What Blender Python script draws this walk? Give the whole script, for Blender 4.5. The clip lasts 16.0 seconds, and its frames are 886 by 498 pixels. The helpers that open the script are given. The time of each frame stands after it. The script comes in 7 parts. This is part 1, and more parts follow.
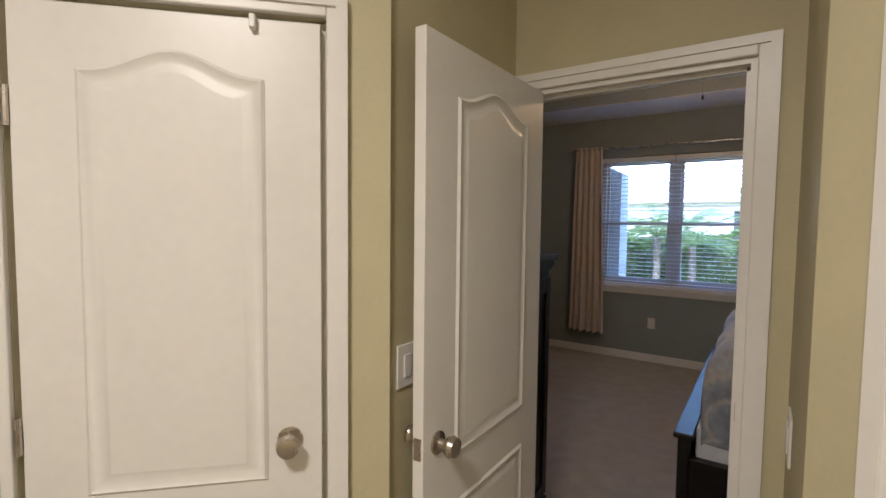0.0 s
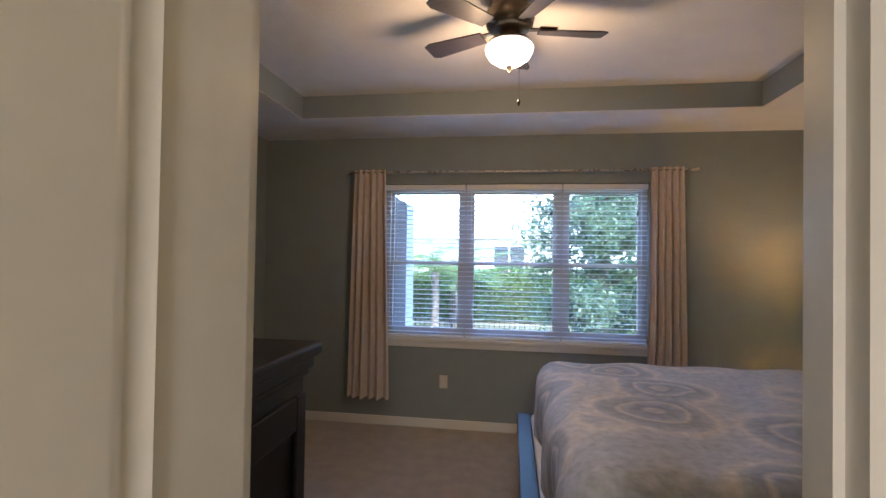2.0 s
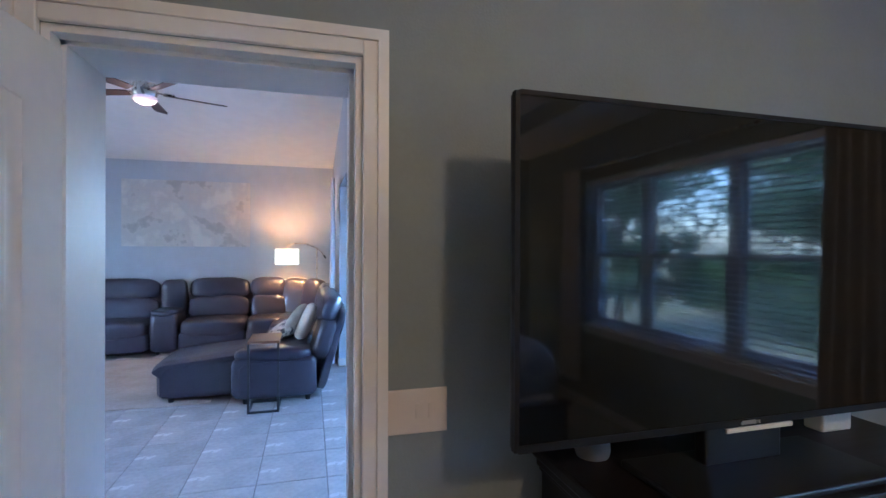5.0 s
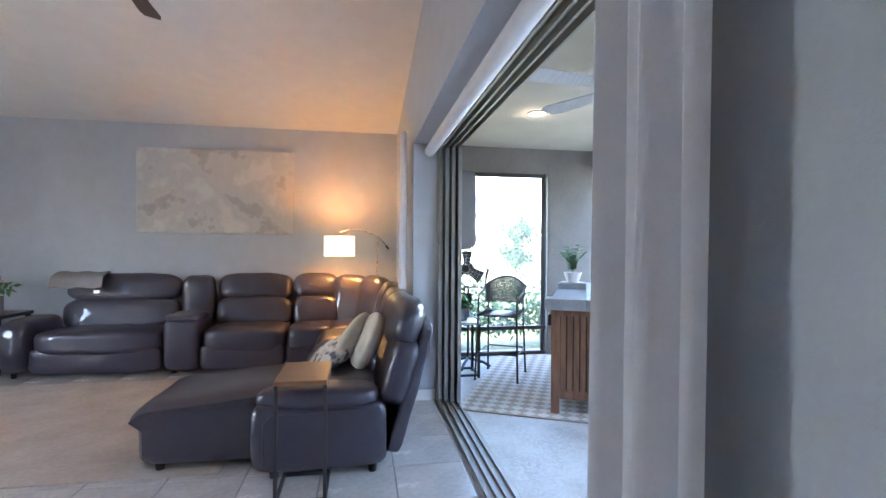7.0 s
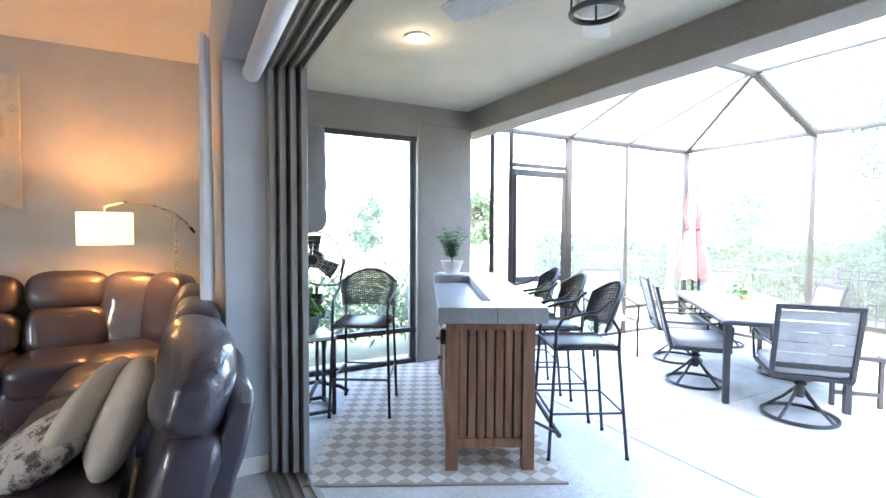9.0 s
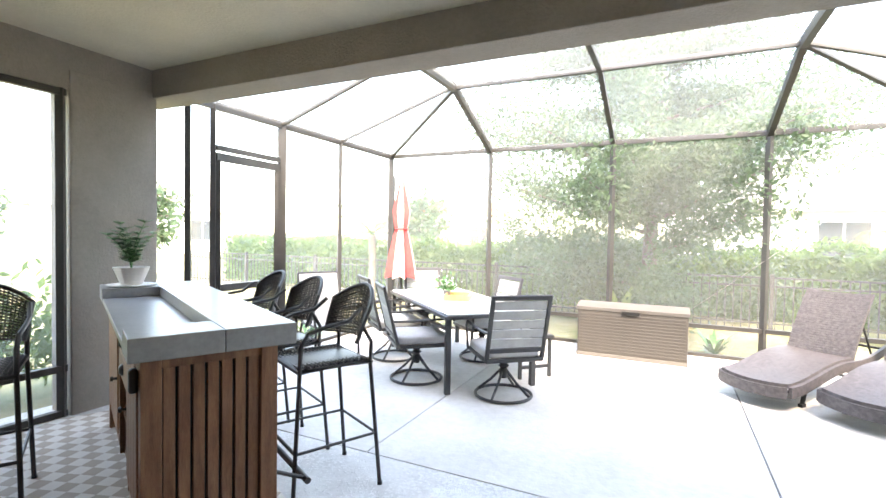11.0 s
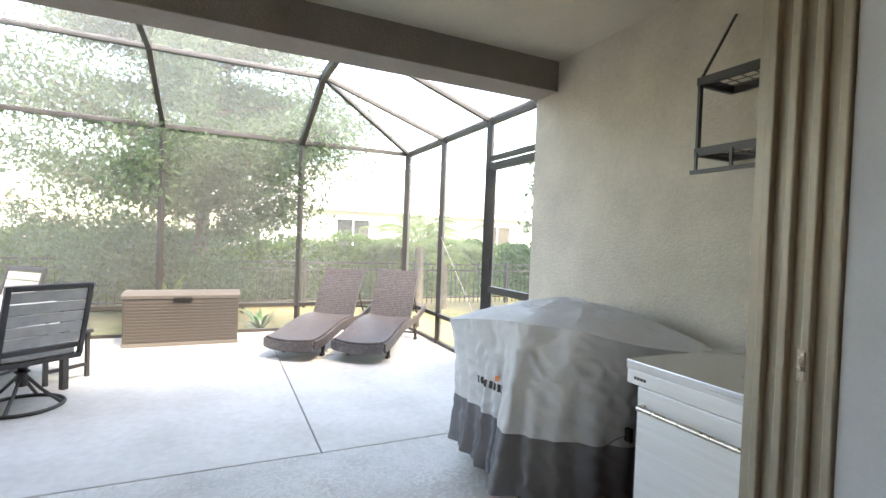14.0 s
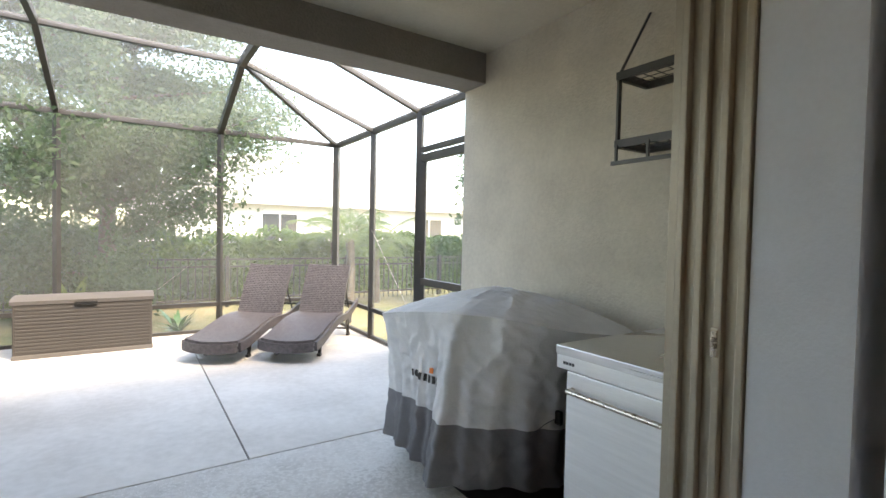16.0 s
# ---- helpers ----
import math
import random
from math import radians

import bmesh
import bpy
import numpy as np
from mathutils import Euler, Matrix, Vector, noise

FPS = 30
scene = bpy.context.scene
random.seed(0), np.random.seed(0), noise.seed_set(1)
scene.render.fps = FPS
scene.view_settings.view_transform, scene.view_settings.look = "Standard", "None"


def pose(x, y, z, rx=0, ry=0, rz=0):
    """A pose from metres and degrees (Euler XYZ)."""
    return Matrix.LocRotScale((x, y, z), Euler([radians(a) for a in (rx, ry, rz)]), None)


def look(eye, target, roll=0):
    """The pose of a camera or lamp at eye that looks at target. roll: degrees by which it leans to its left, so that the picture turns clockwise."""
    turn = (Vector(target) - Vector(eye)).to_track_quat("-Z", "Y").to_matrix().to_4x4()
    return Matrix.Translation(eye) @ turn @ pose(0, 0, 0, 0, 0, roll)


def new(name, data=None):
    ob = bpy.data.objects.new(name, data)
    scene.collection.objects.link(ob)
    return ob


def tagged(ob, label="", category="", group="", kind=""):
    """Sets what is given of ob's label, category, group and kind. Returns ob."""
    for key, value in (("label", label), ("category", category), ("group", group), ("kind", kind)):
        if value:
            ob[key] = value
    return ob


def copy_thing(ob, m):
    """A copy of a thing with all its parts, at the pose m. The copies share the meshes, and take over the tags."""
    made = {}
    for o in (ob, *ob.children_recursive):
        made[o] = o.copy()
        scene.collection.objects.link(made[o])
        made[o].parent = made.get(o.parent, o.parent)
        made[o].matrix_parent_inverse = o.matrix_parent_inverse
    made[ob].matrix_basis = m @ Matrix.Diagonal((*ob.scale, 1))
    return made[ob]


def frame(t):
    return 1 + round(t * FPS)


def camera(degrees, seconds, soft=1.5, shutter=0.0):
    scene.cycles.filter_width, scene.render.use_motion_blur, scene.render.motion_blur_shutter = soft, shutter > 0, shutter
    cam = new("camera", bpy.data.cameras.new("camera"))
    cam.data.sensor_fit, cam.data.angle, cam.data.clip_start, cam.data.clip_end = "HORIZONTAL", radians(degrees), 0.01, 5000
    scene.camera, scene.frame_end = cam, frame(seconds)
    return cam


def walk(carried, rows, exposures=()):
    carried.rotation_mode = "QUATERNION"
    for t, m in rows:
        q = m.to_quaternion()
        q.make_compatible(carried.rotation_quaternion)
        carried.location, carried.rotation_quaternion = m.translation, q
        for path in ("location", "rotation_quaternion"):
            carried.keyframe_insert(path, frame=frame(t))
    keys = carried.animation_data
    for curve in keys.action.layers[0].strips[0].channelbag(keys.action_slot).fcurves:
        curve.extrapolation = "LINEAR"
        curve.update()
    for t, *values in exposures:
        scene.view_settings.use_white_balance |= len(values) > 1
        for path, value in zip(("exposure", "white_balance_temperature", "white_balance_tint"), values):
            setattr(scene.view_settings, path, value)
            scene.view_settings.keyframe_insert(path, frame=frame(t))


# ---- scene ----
cam = camera(85.9, 16.0)
PATH = [
    (0, (0.648, 0.648, 1.531), (-0.476, 2.298, 1.415), 0.6),
    (0.5, (0.511, 0.857, 1.538), (-0.276, 2.693, 1.444), 0.8),
    (1, (0.392, 1.150, 1.547), (-0.083, 3.093, 1.516), 1.1),
    (1.5, (0.303, 1.490, 1.569), (-0.035, 3.461, 1.602), 1),
    (2, (0.232, 1.851, 1.593), (-0.051, 3.831, 1.624), 0.9),
    (2.5, (0.206, 2.236, 1.602), (-0.100, 4.211, 1.650), 1),
    (3, (0.137, 2.606, 1.585), (-0.394, 4.534, 1.636), 0.8),
    (3.5, (0.116, 2.987, 1.587), (-0.927, 4.693, 1.614), 0.6),
    (4, (-0.108, 3.261, 1.557), (-1.549, 4.647, 1.612), 0.8),
    (4.5, (-0.473, 3.443, 1.586), (-2.256, 4.349, 1.602), 0.9),
    (5, (-0.905, 3.486, 1.583), (-2.832, 4.021, 1.582), 0.2),
    (5.2, (-1.101, 3.496, 1.601), (-3.063, 3.884, 1.569), -0.5),
    (7.3, (-3.297, 3.357, 1.435), (-5.268, 3.695, 1.429), 0.4),
    (7.7, (-3.644, 3.336, 1.452), (-5.589, 3.801, 1.425), 0.5),
    (8, (-3.857, 3.415, 1.464), (-5.775, 3.977, 1.413), 0.4),
    (10.3, (-5.041, 3.879, 1.454), (-6.333, 5.403, 1.382), 0.7),
    (10.5, (-5.080, 3.910, 1.442), (-6.272, 5.514, 1.373), 0.8),
    (11, (-5.096, 3.864, 1.413), (-5.957, 5.668, 1.354), 1),
    (11.5, (-5.136, 3.797, 1.414), (-5.668, 5.724, 1.353), 1.4),
    (12, (-5.146, 3.677, 1.416), (-5.383, 5.662, 1.356), 1.7),
    (12.5, (-5.140, 3.566, 1.387), (-5.021, 5.562, 1.334), 1.9),
    (13, (-5.141, 3.492, 1.361), (-4.668, 5.434, 1.314), 2.2),
    (13.5, (-5.115, 3.471, 1.353), (-4.421, 5.346, 1.311), 2.2),
    (14, (-5.111, 3.452, 1.345), (-4.263, 5.263, 1.308), 2.2),
    (14.5, (-5.108, 3.437, 1.346), (-4.145, 5.189, 1.304), 2.1),
    (15, (-5.104, 3.444, 1.344), (-4.055, 5.146, 1.298), 1.8),
    (15.5, (-5.101, 3.460, 1.342), (-4.014, 5.138, 1.293), 1.6),
    (16, (-5.086, 3.485, 1.338), (-3.991, 5.157, 1.280), 1.2),
]
EXPOSURES = [
    (0.0, 3.7, 5250, 11), (0.6, 3.9, 5300, 11), (2.0, 4.25, 5250, 11), (2.6, 4.3, 4800, 10), (3.5, 4.4, 4600, 10), (4.3, 4.6, 4500, 10), (5.0, 5.05, 4500, 10), (7.0, 5.05, 6200, 12), (8.5, 5.05, 6300, 12),
    (10.4, 4.7, 8500, 12), (11.0, 4.4, 8600, 12), (12.0, 4.15, 8700, 12), (12.6, 3.95, 8700, 12), (14.0, 3.78, 8700, 12), (15.2, 3.66, 8700, 12), (16.0, 3.4, 8800, 12),
]
walk(cam, [(t, look(eye, target, roll)) for t, eye, target, roll in PATH], EXPOSURES)

# ---- world, sun and exposure ----
scene.view_settings.exposure = 0.0
world = bpy.data.worlds.new("world")
scene.world = world
world.use_nodes = True
_sky = world.node_tree.nodes.new("ShaderNodeTexSky")
_sky.sky_type = "NISHITA"
_sky.sun_disc = False
_sky.sun_elevation = radians(52)
_sky.sun_rotation = radians(150)
_sky.dust_density = 1.2
_sky.air_density = 1.0
world.node_tree.links.new(_sky.outputs[0], world.node_tree.nodes["Background"].inputs[0])
world.node_tree.nodes["Background"].inputs[1].default_value = 0.15
_sun = bpy.data.lights.new("sun", "SUN")
_sun.energy, _sun.angle, _sun.color = 1.1, radians(20), (1.0, 0.96, 0.9)
sun = new("sun", _sun)
# the sun stands high in the south-south-east, behind the house
sun.matrix_world = look((0, 0, 0), (-math.sin(radians(150)) * math.cos(radians(52)), -math.cos(radians(150)) * math.cos(radians(52)), -math.sin(radians(52))))


def lamp(name, kind, x, y, z, watts, colour, size=0.1):
    data = bpy.data.lights.new(name, kind)
    data.energy, data.color = watts, colour
    if kind == "POINT":
        data.shadow_soft_size = size
    elif kind == "AREA":
        data.size = size
    ob = new(name, data)
    ob.location = (x, y, z)
    return ob


WARM = (1.0, 0.58, 0.26)
lamp("hall_bulb", "AREA", 0.5, -0.1, 2.70, 4.1, (1.0, 0.80, 0.58), 0.35)
lamp("bed_fan_bulb", "POINT", 0.2, 4.3, 2.50, 1.5, WARM, 0.11)
lamp("bedside_bulb", "POINT", 2.55, 5.62, 1.08, 1.4, (1.0, 0.55, 0.22), 0.04)
lamp("floor_lamp_bulb", "POINT", -9.0, 3.115, 1.45, 1.3, (1.0, 0.48, 0.17), 0.05)
lamp("living_fan_bulb", "POINT", -5.9, 2.0, 2.86, 0.4, (1.0, 0.62, 0.42), 0.08)
lamp("lanai_can_bulb", "POINT", -7.53, 5.1, 2.70, 0.10, (1.0, 0.85, 0.65), 0.05)

# ---- materials ----
def mat(name, colour, rough=0.6, metal=0.0, vary=0.12, scale=6.0, bump=0.0, bump_scale=80.0, second=None, stretch=(1, 1, 1), rand=0.0, coat=0.0, sheen=0.0, spec=0.5):
    """A procedural surface: base colour that drifts at two scales, roughness wear and fine relief."""
    m = bpy.data.materials.new(name)
    m.use_nodes = True
    nt = m.node_tree
    n, l = nt.nodes, nt.links
    b = n["Principled BSDF"]
    b.inputs["Roughness"].default_value = rough
    b.inputs["Metallic"].default_value = metal
    b.inputs["Coat Weight"].default_value = coat
    b.inputs["Sheen Weight"].default_value = sheen
    b.inputs["Specular IOR Level"].default_value = spec
    co = n.new("ShaderNodeTexCoord")
    mp = n.new("ShaderNodeMapping")
    mp.inputs["Scale"].default_value = stretch
    l.new(co.outputs["Object"], mp.inputs["Vector"])
    big = n.new("ShaderNodeTexNoise")
    big.inputs["Scale"].default_value = scale
    big.inputs["Detail"].default_value = 4
    fine = n.new("ShaderNodeTexNoise")
    fine.inputs["Scale"].default_value = scale * 11
    fine.inputs["Detail"].default_value = 3
    for t in (big, fine):
        l.new(mp.outputs[0], t.inputs["Vector"])
    mean = n.new("ShaderNodeMath")
    mean.operation = "MULTIPLY_ADD"
    mean.inputs[1].default_value = 0.35
    l.new(fine.outputs[0], mean.inputs[0])
    part_ = n.new("ShaderNodeMath")
    part_.operation = "MULTIPLY"
    part_.inputs[1].default_value = 0.65
    l.new(big.outputs[0], part_.inputs[0])
    l.new(part_.outputs[0], mean.inputs[2])
    ramp = n.new("ShaderNodeValToRGB")
    c2 = second or tuple(min(1, c * (1 + vary)) for c in colour)
    c1 = colour if second else tuple(c * (1 - vary) for c in colour)
    ramp.color_ramp.elements[0].position, ramp.color_ramp.elements[1].position = 0.36, 0.64
    ramp.color_ramp.elements[0].color, ramp.color_ramp.elements[1].color = (*c1, 1), (*c2, 1)
    l.new(mean.outputs[0], ramp.inputs[0])
    out = ramp.outputs[0]
    if rand:
        info = n.new("ShaderNodeObjectInfo")
        hsv = n.new("ShaderNodeHueSaturation")
        rng = n.new("ShaderNodeMapRange")
        rng.inputs["To Min"].default_value, rng.inputs["To Max"].default_value = 1 - rand, 1 + rand
        l.new(info.outputs["Random"], rng.inputs[0])
        l.new(rng.outputs[0], hsv.inputs["Value"])
        l.new(out, hsv.inputs["Color"])
        out = hsv.outputs[0]
    l.new(out, b.inputs["Base Color"])
    rr = n.new("ShaderNodeMapRange")
    rr.inputs["To Min"].default_value, rr.inputs["To Max"].default_value = max(0.02, rough - 0.08), min(1, rough + 0.08)
    l.new(big.outputs[0], rr.inputs[0])
    l.new(rr.outputs[0], b.inputs["Roughness"])
    if bump:
        bn = n.new("ShaderNodeTexNoise")
        bn.inputs["Scale"].default_value = bump_scale
        bn.inputs["Detail"].default_value = 4
        l.new(mp.outputs[0], bn.inputs["Vector"])
        bp = n.new("ShaderNodeBump")
        bp.inputs["Strength"].default_value = bump
        bp.inputs["Distance"].default_value = 0.01
        l.new(bn.outputs[0], bp.inputs["Height"])
        l.new(bp.outputs[0], b.inputs["Normal"])
    return m


def glow(name, colour, strength):
    m = bpy.data.materials.new(name)
    m.use_nodes = True
    b = m.node_tree.nodes["Principled BSDF"]
    b.inputs["Base Color"].default_value = (*[min(1, c) for c in colour], 1)
    b.inputs["Emission Color"].default_value = (*colour, 1)
    b.inputs["Emission Strength"].default_value = strength
    return m


def veil(name, colour, opaque):
    """Insect screen or sheer cloth: partly see-through."""
    m = bpy.data.materials.new(name)
    m.use_nodes = True
    n, l = m.node_tree.nodes, m.node_tree.links
    near, far, clear = n.new("ShaderNodeBsdfDiffuse"), n.new("ShaderNodeBsdfTranslucent"), n.new("ShaderNodeBsdfTransparent")
    near.inputs[0].default_value = far.inputs[0].default_value = (*colour, 1)
    cloth, mix = n.new("ShaderNodeMixShader"), n.new("ShaderNodeMixShader")
    cloth.inputs[0].default_value, mix.inputs[0].default_value = 0.5, opaque
    l.new(near.outputs[0], cloth.inputs[1])
    l.new(far.outputs[0], cloth.inputs[2])
    l.new(clear.outputs[0], mix.inputs[1])
    l.new(cloth.outputs[0], mix.inputs[2])
    l.new(mix.outputs[0], n["Material Output"].inputs[0])
    return m


def glass(name, colour=(1, 1, 1)):
    m = bpy.data.materials.new(name)
    m.use_nodes = True
    n, l = m.node_tree.nodes, m.node_tree.links
    clear = n.new("ShaderNodeBsdfTransparent")
    clear.inputs[0].default_value = (*colour, 1)
    shine = n.new("ShaderNodeBsdfGlossy")
    shine.inputs["Roughness"].default_value = 0.02
    mix = n.new("ShaderNodeMixShader")
    mix.inputs[0].default_value = 0.06
    l.new(clear.outputs[0], mix.inputs[1])
    l.new(shine.outputs[0], mix.inputs[2])
    l.new(mix.outputs[0], n["Material Output"].inputs[0])
    return m


M_WALL_BLUE = mat("wall_paint_bluegrey", (0.27, 0.305, 0.315), 0.7, vary=0.04, bump=0.12, bump_scale=140)
M_WALL_GREEN = mat("wall_paint_sage", (0.56, 0.51, 0.33), 0.65, vary=0.04, bump=0.12, bump_scale=140)
M_WALL_GREY = mat("wall_paint_pale_grey", (0.52, 0.55, 0.60), 0.7, vary=0.04, bump=0.12, bump_scale=140)
M_CEIL = mat("ceiling_paint", (0.78, 0.76, 0.74), 0.85, vary=0.03, bump=0.35, bump_scale=90)
M_TRIM = mat("white_trim_paint", (0.80, 0.78, 0.75), 0.35, vary=0.03, scale=3)
M_CARPET = mat("carpet", (0.40, 0.34, 0.28), 0.95, vary=0.15, scale=9, bump=0.8, bump_scale=350, sheen=0.3)
# darker copy of the taupe stucco, with shade put into its colour
M_STUCCO_SHADE = mat("shaded_taupe_stucco", (0.25, 0.225, 0.20), 0.9, vary=0.1, scale=3, bump=0.6, bump_scale=60)
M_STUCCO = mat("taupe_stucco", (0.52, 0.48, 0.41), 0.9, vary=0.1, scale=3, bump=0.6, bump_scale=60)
M_STUCCO_CEIL = mat("lanai_ceiling_paint", (0.50, 0.455, 0.36), 0.9, vary=0.06, scale=3, bump=0.5, bump_scale=60)
M_CONCRETE = mat("patio_concrete", (0.52, 0.495, 0.46), 0.6, second=(0.66, 0.635, 0.60), scale=1.6, bump=0.35, bump_scale=45)
M_CONCRETE_WET = mat("worn_sealed_concrete", (0.47, 0.455, 0.43), 0.36, second=(0.64, 0.62, 0.59), scale=3, bump=0.2, bump_scale=60)


def splatter(m, scale, light):
    """Knock-down flecks: raised, paler and glossier spots over a trowelled slab."""
    n, l = m.node_tree.nodes, m.node_tree.links
    b = n["Principled BSDF"]
    co = n.new("ShaderNodeTexCoord")
    spot = n.new("ShaderNodeTexNoise")
    spot.inputs["Scale"].default_value, spot.inputs["Detail"].default_value, spot.inputs["Roughness"].default_value = scale, 5, 0.65
    patch = n.new("ShaderNodeTexNoise")
    patch.inputs["Scale"].default_value = 1.1
    for t in (spot, patch):
        l.new(co.outputs["Object"], t.inputs["Vector"])
    both = n.new("ShaderNodeMath")
    both.operation = "MULTIPLY_ADD"
    both.inputs[1].default_value = 0.45
    l.new(patch.outputs[0], both.inputs[0])
    l.new(spot.outputs[0], both.inputs[2])
    cut = n.new("ShaderNodeMapRange")
    cut.inputs["From Min"].default_value, cut.inputs["From Max"].default_value = 0.76, 0.82
    l.new(both.outputs[0], cut.inputs[0])
    old = b.inputs["Base Color"].links[0].from_socket
    mix = n.new("ShaderNodeMixRGB")
    mix.inputs[2].default_value = (*light, 1)
    l.new(cut.outputs[0], mix.inputs[0])
    l.new(old, mix.inputs[1])
    l.new(mix.outputs[0], b.inputs["Base Color"])
    rough = n.new("ShaderNodeMapRange")
    rough.inputs["To Min"].default_value, rough.inputs["To Max"].default_value = 0.55, 0.22
    l.new(cut.outputs[0], rough.inputs[0])
    l.new(rough.outputs[0], b.inputs["Roughness"])
    bp = n.new("ShaderNodeBump")
    bp.inputs["Strength"].default_value, bp.inputs["Distance"].default_value = 0.5, 0.004
    l.new(cut.outputs[0], bp.inputs["Height"])
    l.new(b.inputs["Normal"].links[0].from_socket, bp.inputs["Normal"])
    l.new(bp.outputs[0], b.inputs["Normal"])


splatter(M_CONCRETE_WET, 48.0, (0.74, 0.73, 0.70))
M_JOINT = mat("dark_joint", (0.10, 0.09, 0.08), 0.9)
M_TILE = mat("floor_tile", (0.46, 0.43, 0.40), 0.25, second=(0.64, 0.60, 0.56), scale=2.5, rand=0.06, bump=0.03, bump_scale=20)
M_GROUT = mat("grout", (0.30, 0.28, 0.26), 0.9)
M_BRONZE = mat("bronze_aluminium", (0.055, 0.052, 0.05), 0.42, metal=0.3, vary=0.15)
M_TRACK = mat("tan_aluminium_track", (0.36, 0.32, 0.26), 0.4, metal=0.2, vary=0.08)
M_TRACK_DARK = mat("grey_slider_frame", (0.30, 0.29, 0.28), 0.4, metal=0.2, vary=0.08)
M_SCREEN = veil("insect_screen", (0.33, 0.345, 0.36), 0.28)
M_GLASS = glass("window_glass")
M_NICKEL = mat("brushed_nickel", (0.55, 0.50, 0.44), 0.28, metal=1.0, vary=0.06, scale=30)
M_STEEL = mat("stainless_steel", (0.62, 0.62, 0.62), 0.3, metal=1.0, vary=0.05, scale=3, stretch=(1, 1, 30))
M_STEEL_DOOR = mat("stainless_door", (0.80, 0.81, 0.82), 0.34, metal=0.3, vary=0.05, scale=3, stretch=(1, 1, 20))
M_BLACKWOOD = mat("espresso_wood", (0.010, 0.008, 0.008), 0.4, vary=0.4, scale=6, stretch=(1, 8, 8), spec=0.3)
M_PLASTIC_W = mat("white_plastic", (0.80, 0.78, 0.74), 0.4, vary=0.02)
M_PLATE = mat("almond_plate", (0.74, 0.66, 0.58), 0.45, vary=0.02)
M_BLACK = mat("black_plastic", (0.012, 0.012, 0.013), 0.35, vary=0.2)
M_TV = mat("tv_screen", (0.006, 0.007, 0.008), 0.0, vary=0.1, spec=0.5)
M_LEATHER = mat("dark_brown_leather", (0.034, 0.030, 0.048), 0.32, second=(0.046, 0.040, 0.060), scale=5, bump=0.3, bump_scale=120, coat=0.65)
M_CURTAIN = mat("cream_curtain", (0.66, 0.58, 0.52), 0.9, vary=0.06, scale=20, bump=0.3, bump_scale=400, sheen=0.2)
M_SHEER = mat("white_curtain", (0.78, 0.78, 0.82), 0.9, vary=0.04, scale=20, sheen=0.2)
M_BLIND = mat("white_blind", (0.84, 0.85, 0.87), 0.5, vary=0.03)
M_VINYL = mat("window_vinyl", (0.50, 0.48, 0.47), 0.5, vary=0.04)
M_WICKER_B = mat("dark_resin_wicker", (0.035, 0.033, 0.034), 0.42, vary=0.35, scale=40)
M_POWDER = mat("charcoal_powder_coat", (0.035, 0.035, 0.037), 0.45, vary=0.15, scale=20)
M_WICKER = mat("taupe_resin_wicker", (0.050, 0.044, 0.047), 0.5, second=(0.115, 0.102, 0.106), scale=30, bump=0.4, bump_scale=90)
M_WOOD = mat("brown_stained_wood", (0.17, 0.075, 0.04), 0.45, second=(0.30, 0.15, 0.08), scale=5, stretch=(6, 6, 0.7), bump=0.15, bump_scale=40)
M_BARTOP = mat("grey_concrete_worktop", (0.24, 0.24, 0.245), 0.35, second=(0.33, 0.33, 0.335), scale=4, bump=0.06, bump_scale=50)
M_CUSHION = mat("grey_cushion", (0.42, 0.42, 0.42), 0.9, vary=0.08, scale=20, bump=0.3, bump_scale=300)
M_SLING = mat("grey_slats", (0.33, 0.33, 0.32), 0.6, vary=0.12, scale=12)
M_TABLE = mat("pale_tabletop", (0.55, 0.54, 0.52), 0.4, vary=0.08, scale=6)
M_COVER = mat("grey_cover_fabric", (0.62, 0.625, 0.64), 0.6, vary=0.05, scale=9, bump=0.55, bump_scale=22)
M_COVER_D = mat("dark_grey_cover_fabric", (0.18, 0.18, 0.195), 0.75, vary=0.08, scale=5, bump=0.25, bump_scale=30)
M_BOX = mat("brown_deck_box", (0.055, 0.049, 0.044), 0.6, vary=0.08, scale=8, bump=0.3, bump_scale=60)
M_BOX_LID = mat("tan_deck_box_lid", (0.12, 0.11, 0.102), 0.55, vary=0.06, scale=8)
def leafy(m, share):
    """Thin leaves: part of the light passes through the blade."""
    n, l = m.node_tree.nodes, m.node_tree.links
    b = n["Principled BSDF"]
    thru, mix = n.new("ShaderNodeBsdfTranslucent"), n.new("ShaderNodeMixShader")
    mix.inputs[0].default_value = share
    bright = n.new("ShaderNodeHueSaturation")
    bright.inputs["Value"].default_value = 1.5
    l.new(b.inputs["Base Color"].links[0].from_socket, bright.inputs["Color"])
    l.new(bright.outputs[0], thru.inputs["Color"])
    l.new(b.outputs[0], mix.inputs[1])
    l.new(thru.outputs[0], mix.inputs[2])
    l.new(mix.outputs[0], n["Material Output"].inputs[0])
    return m


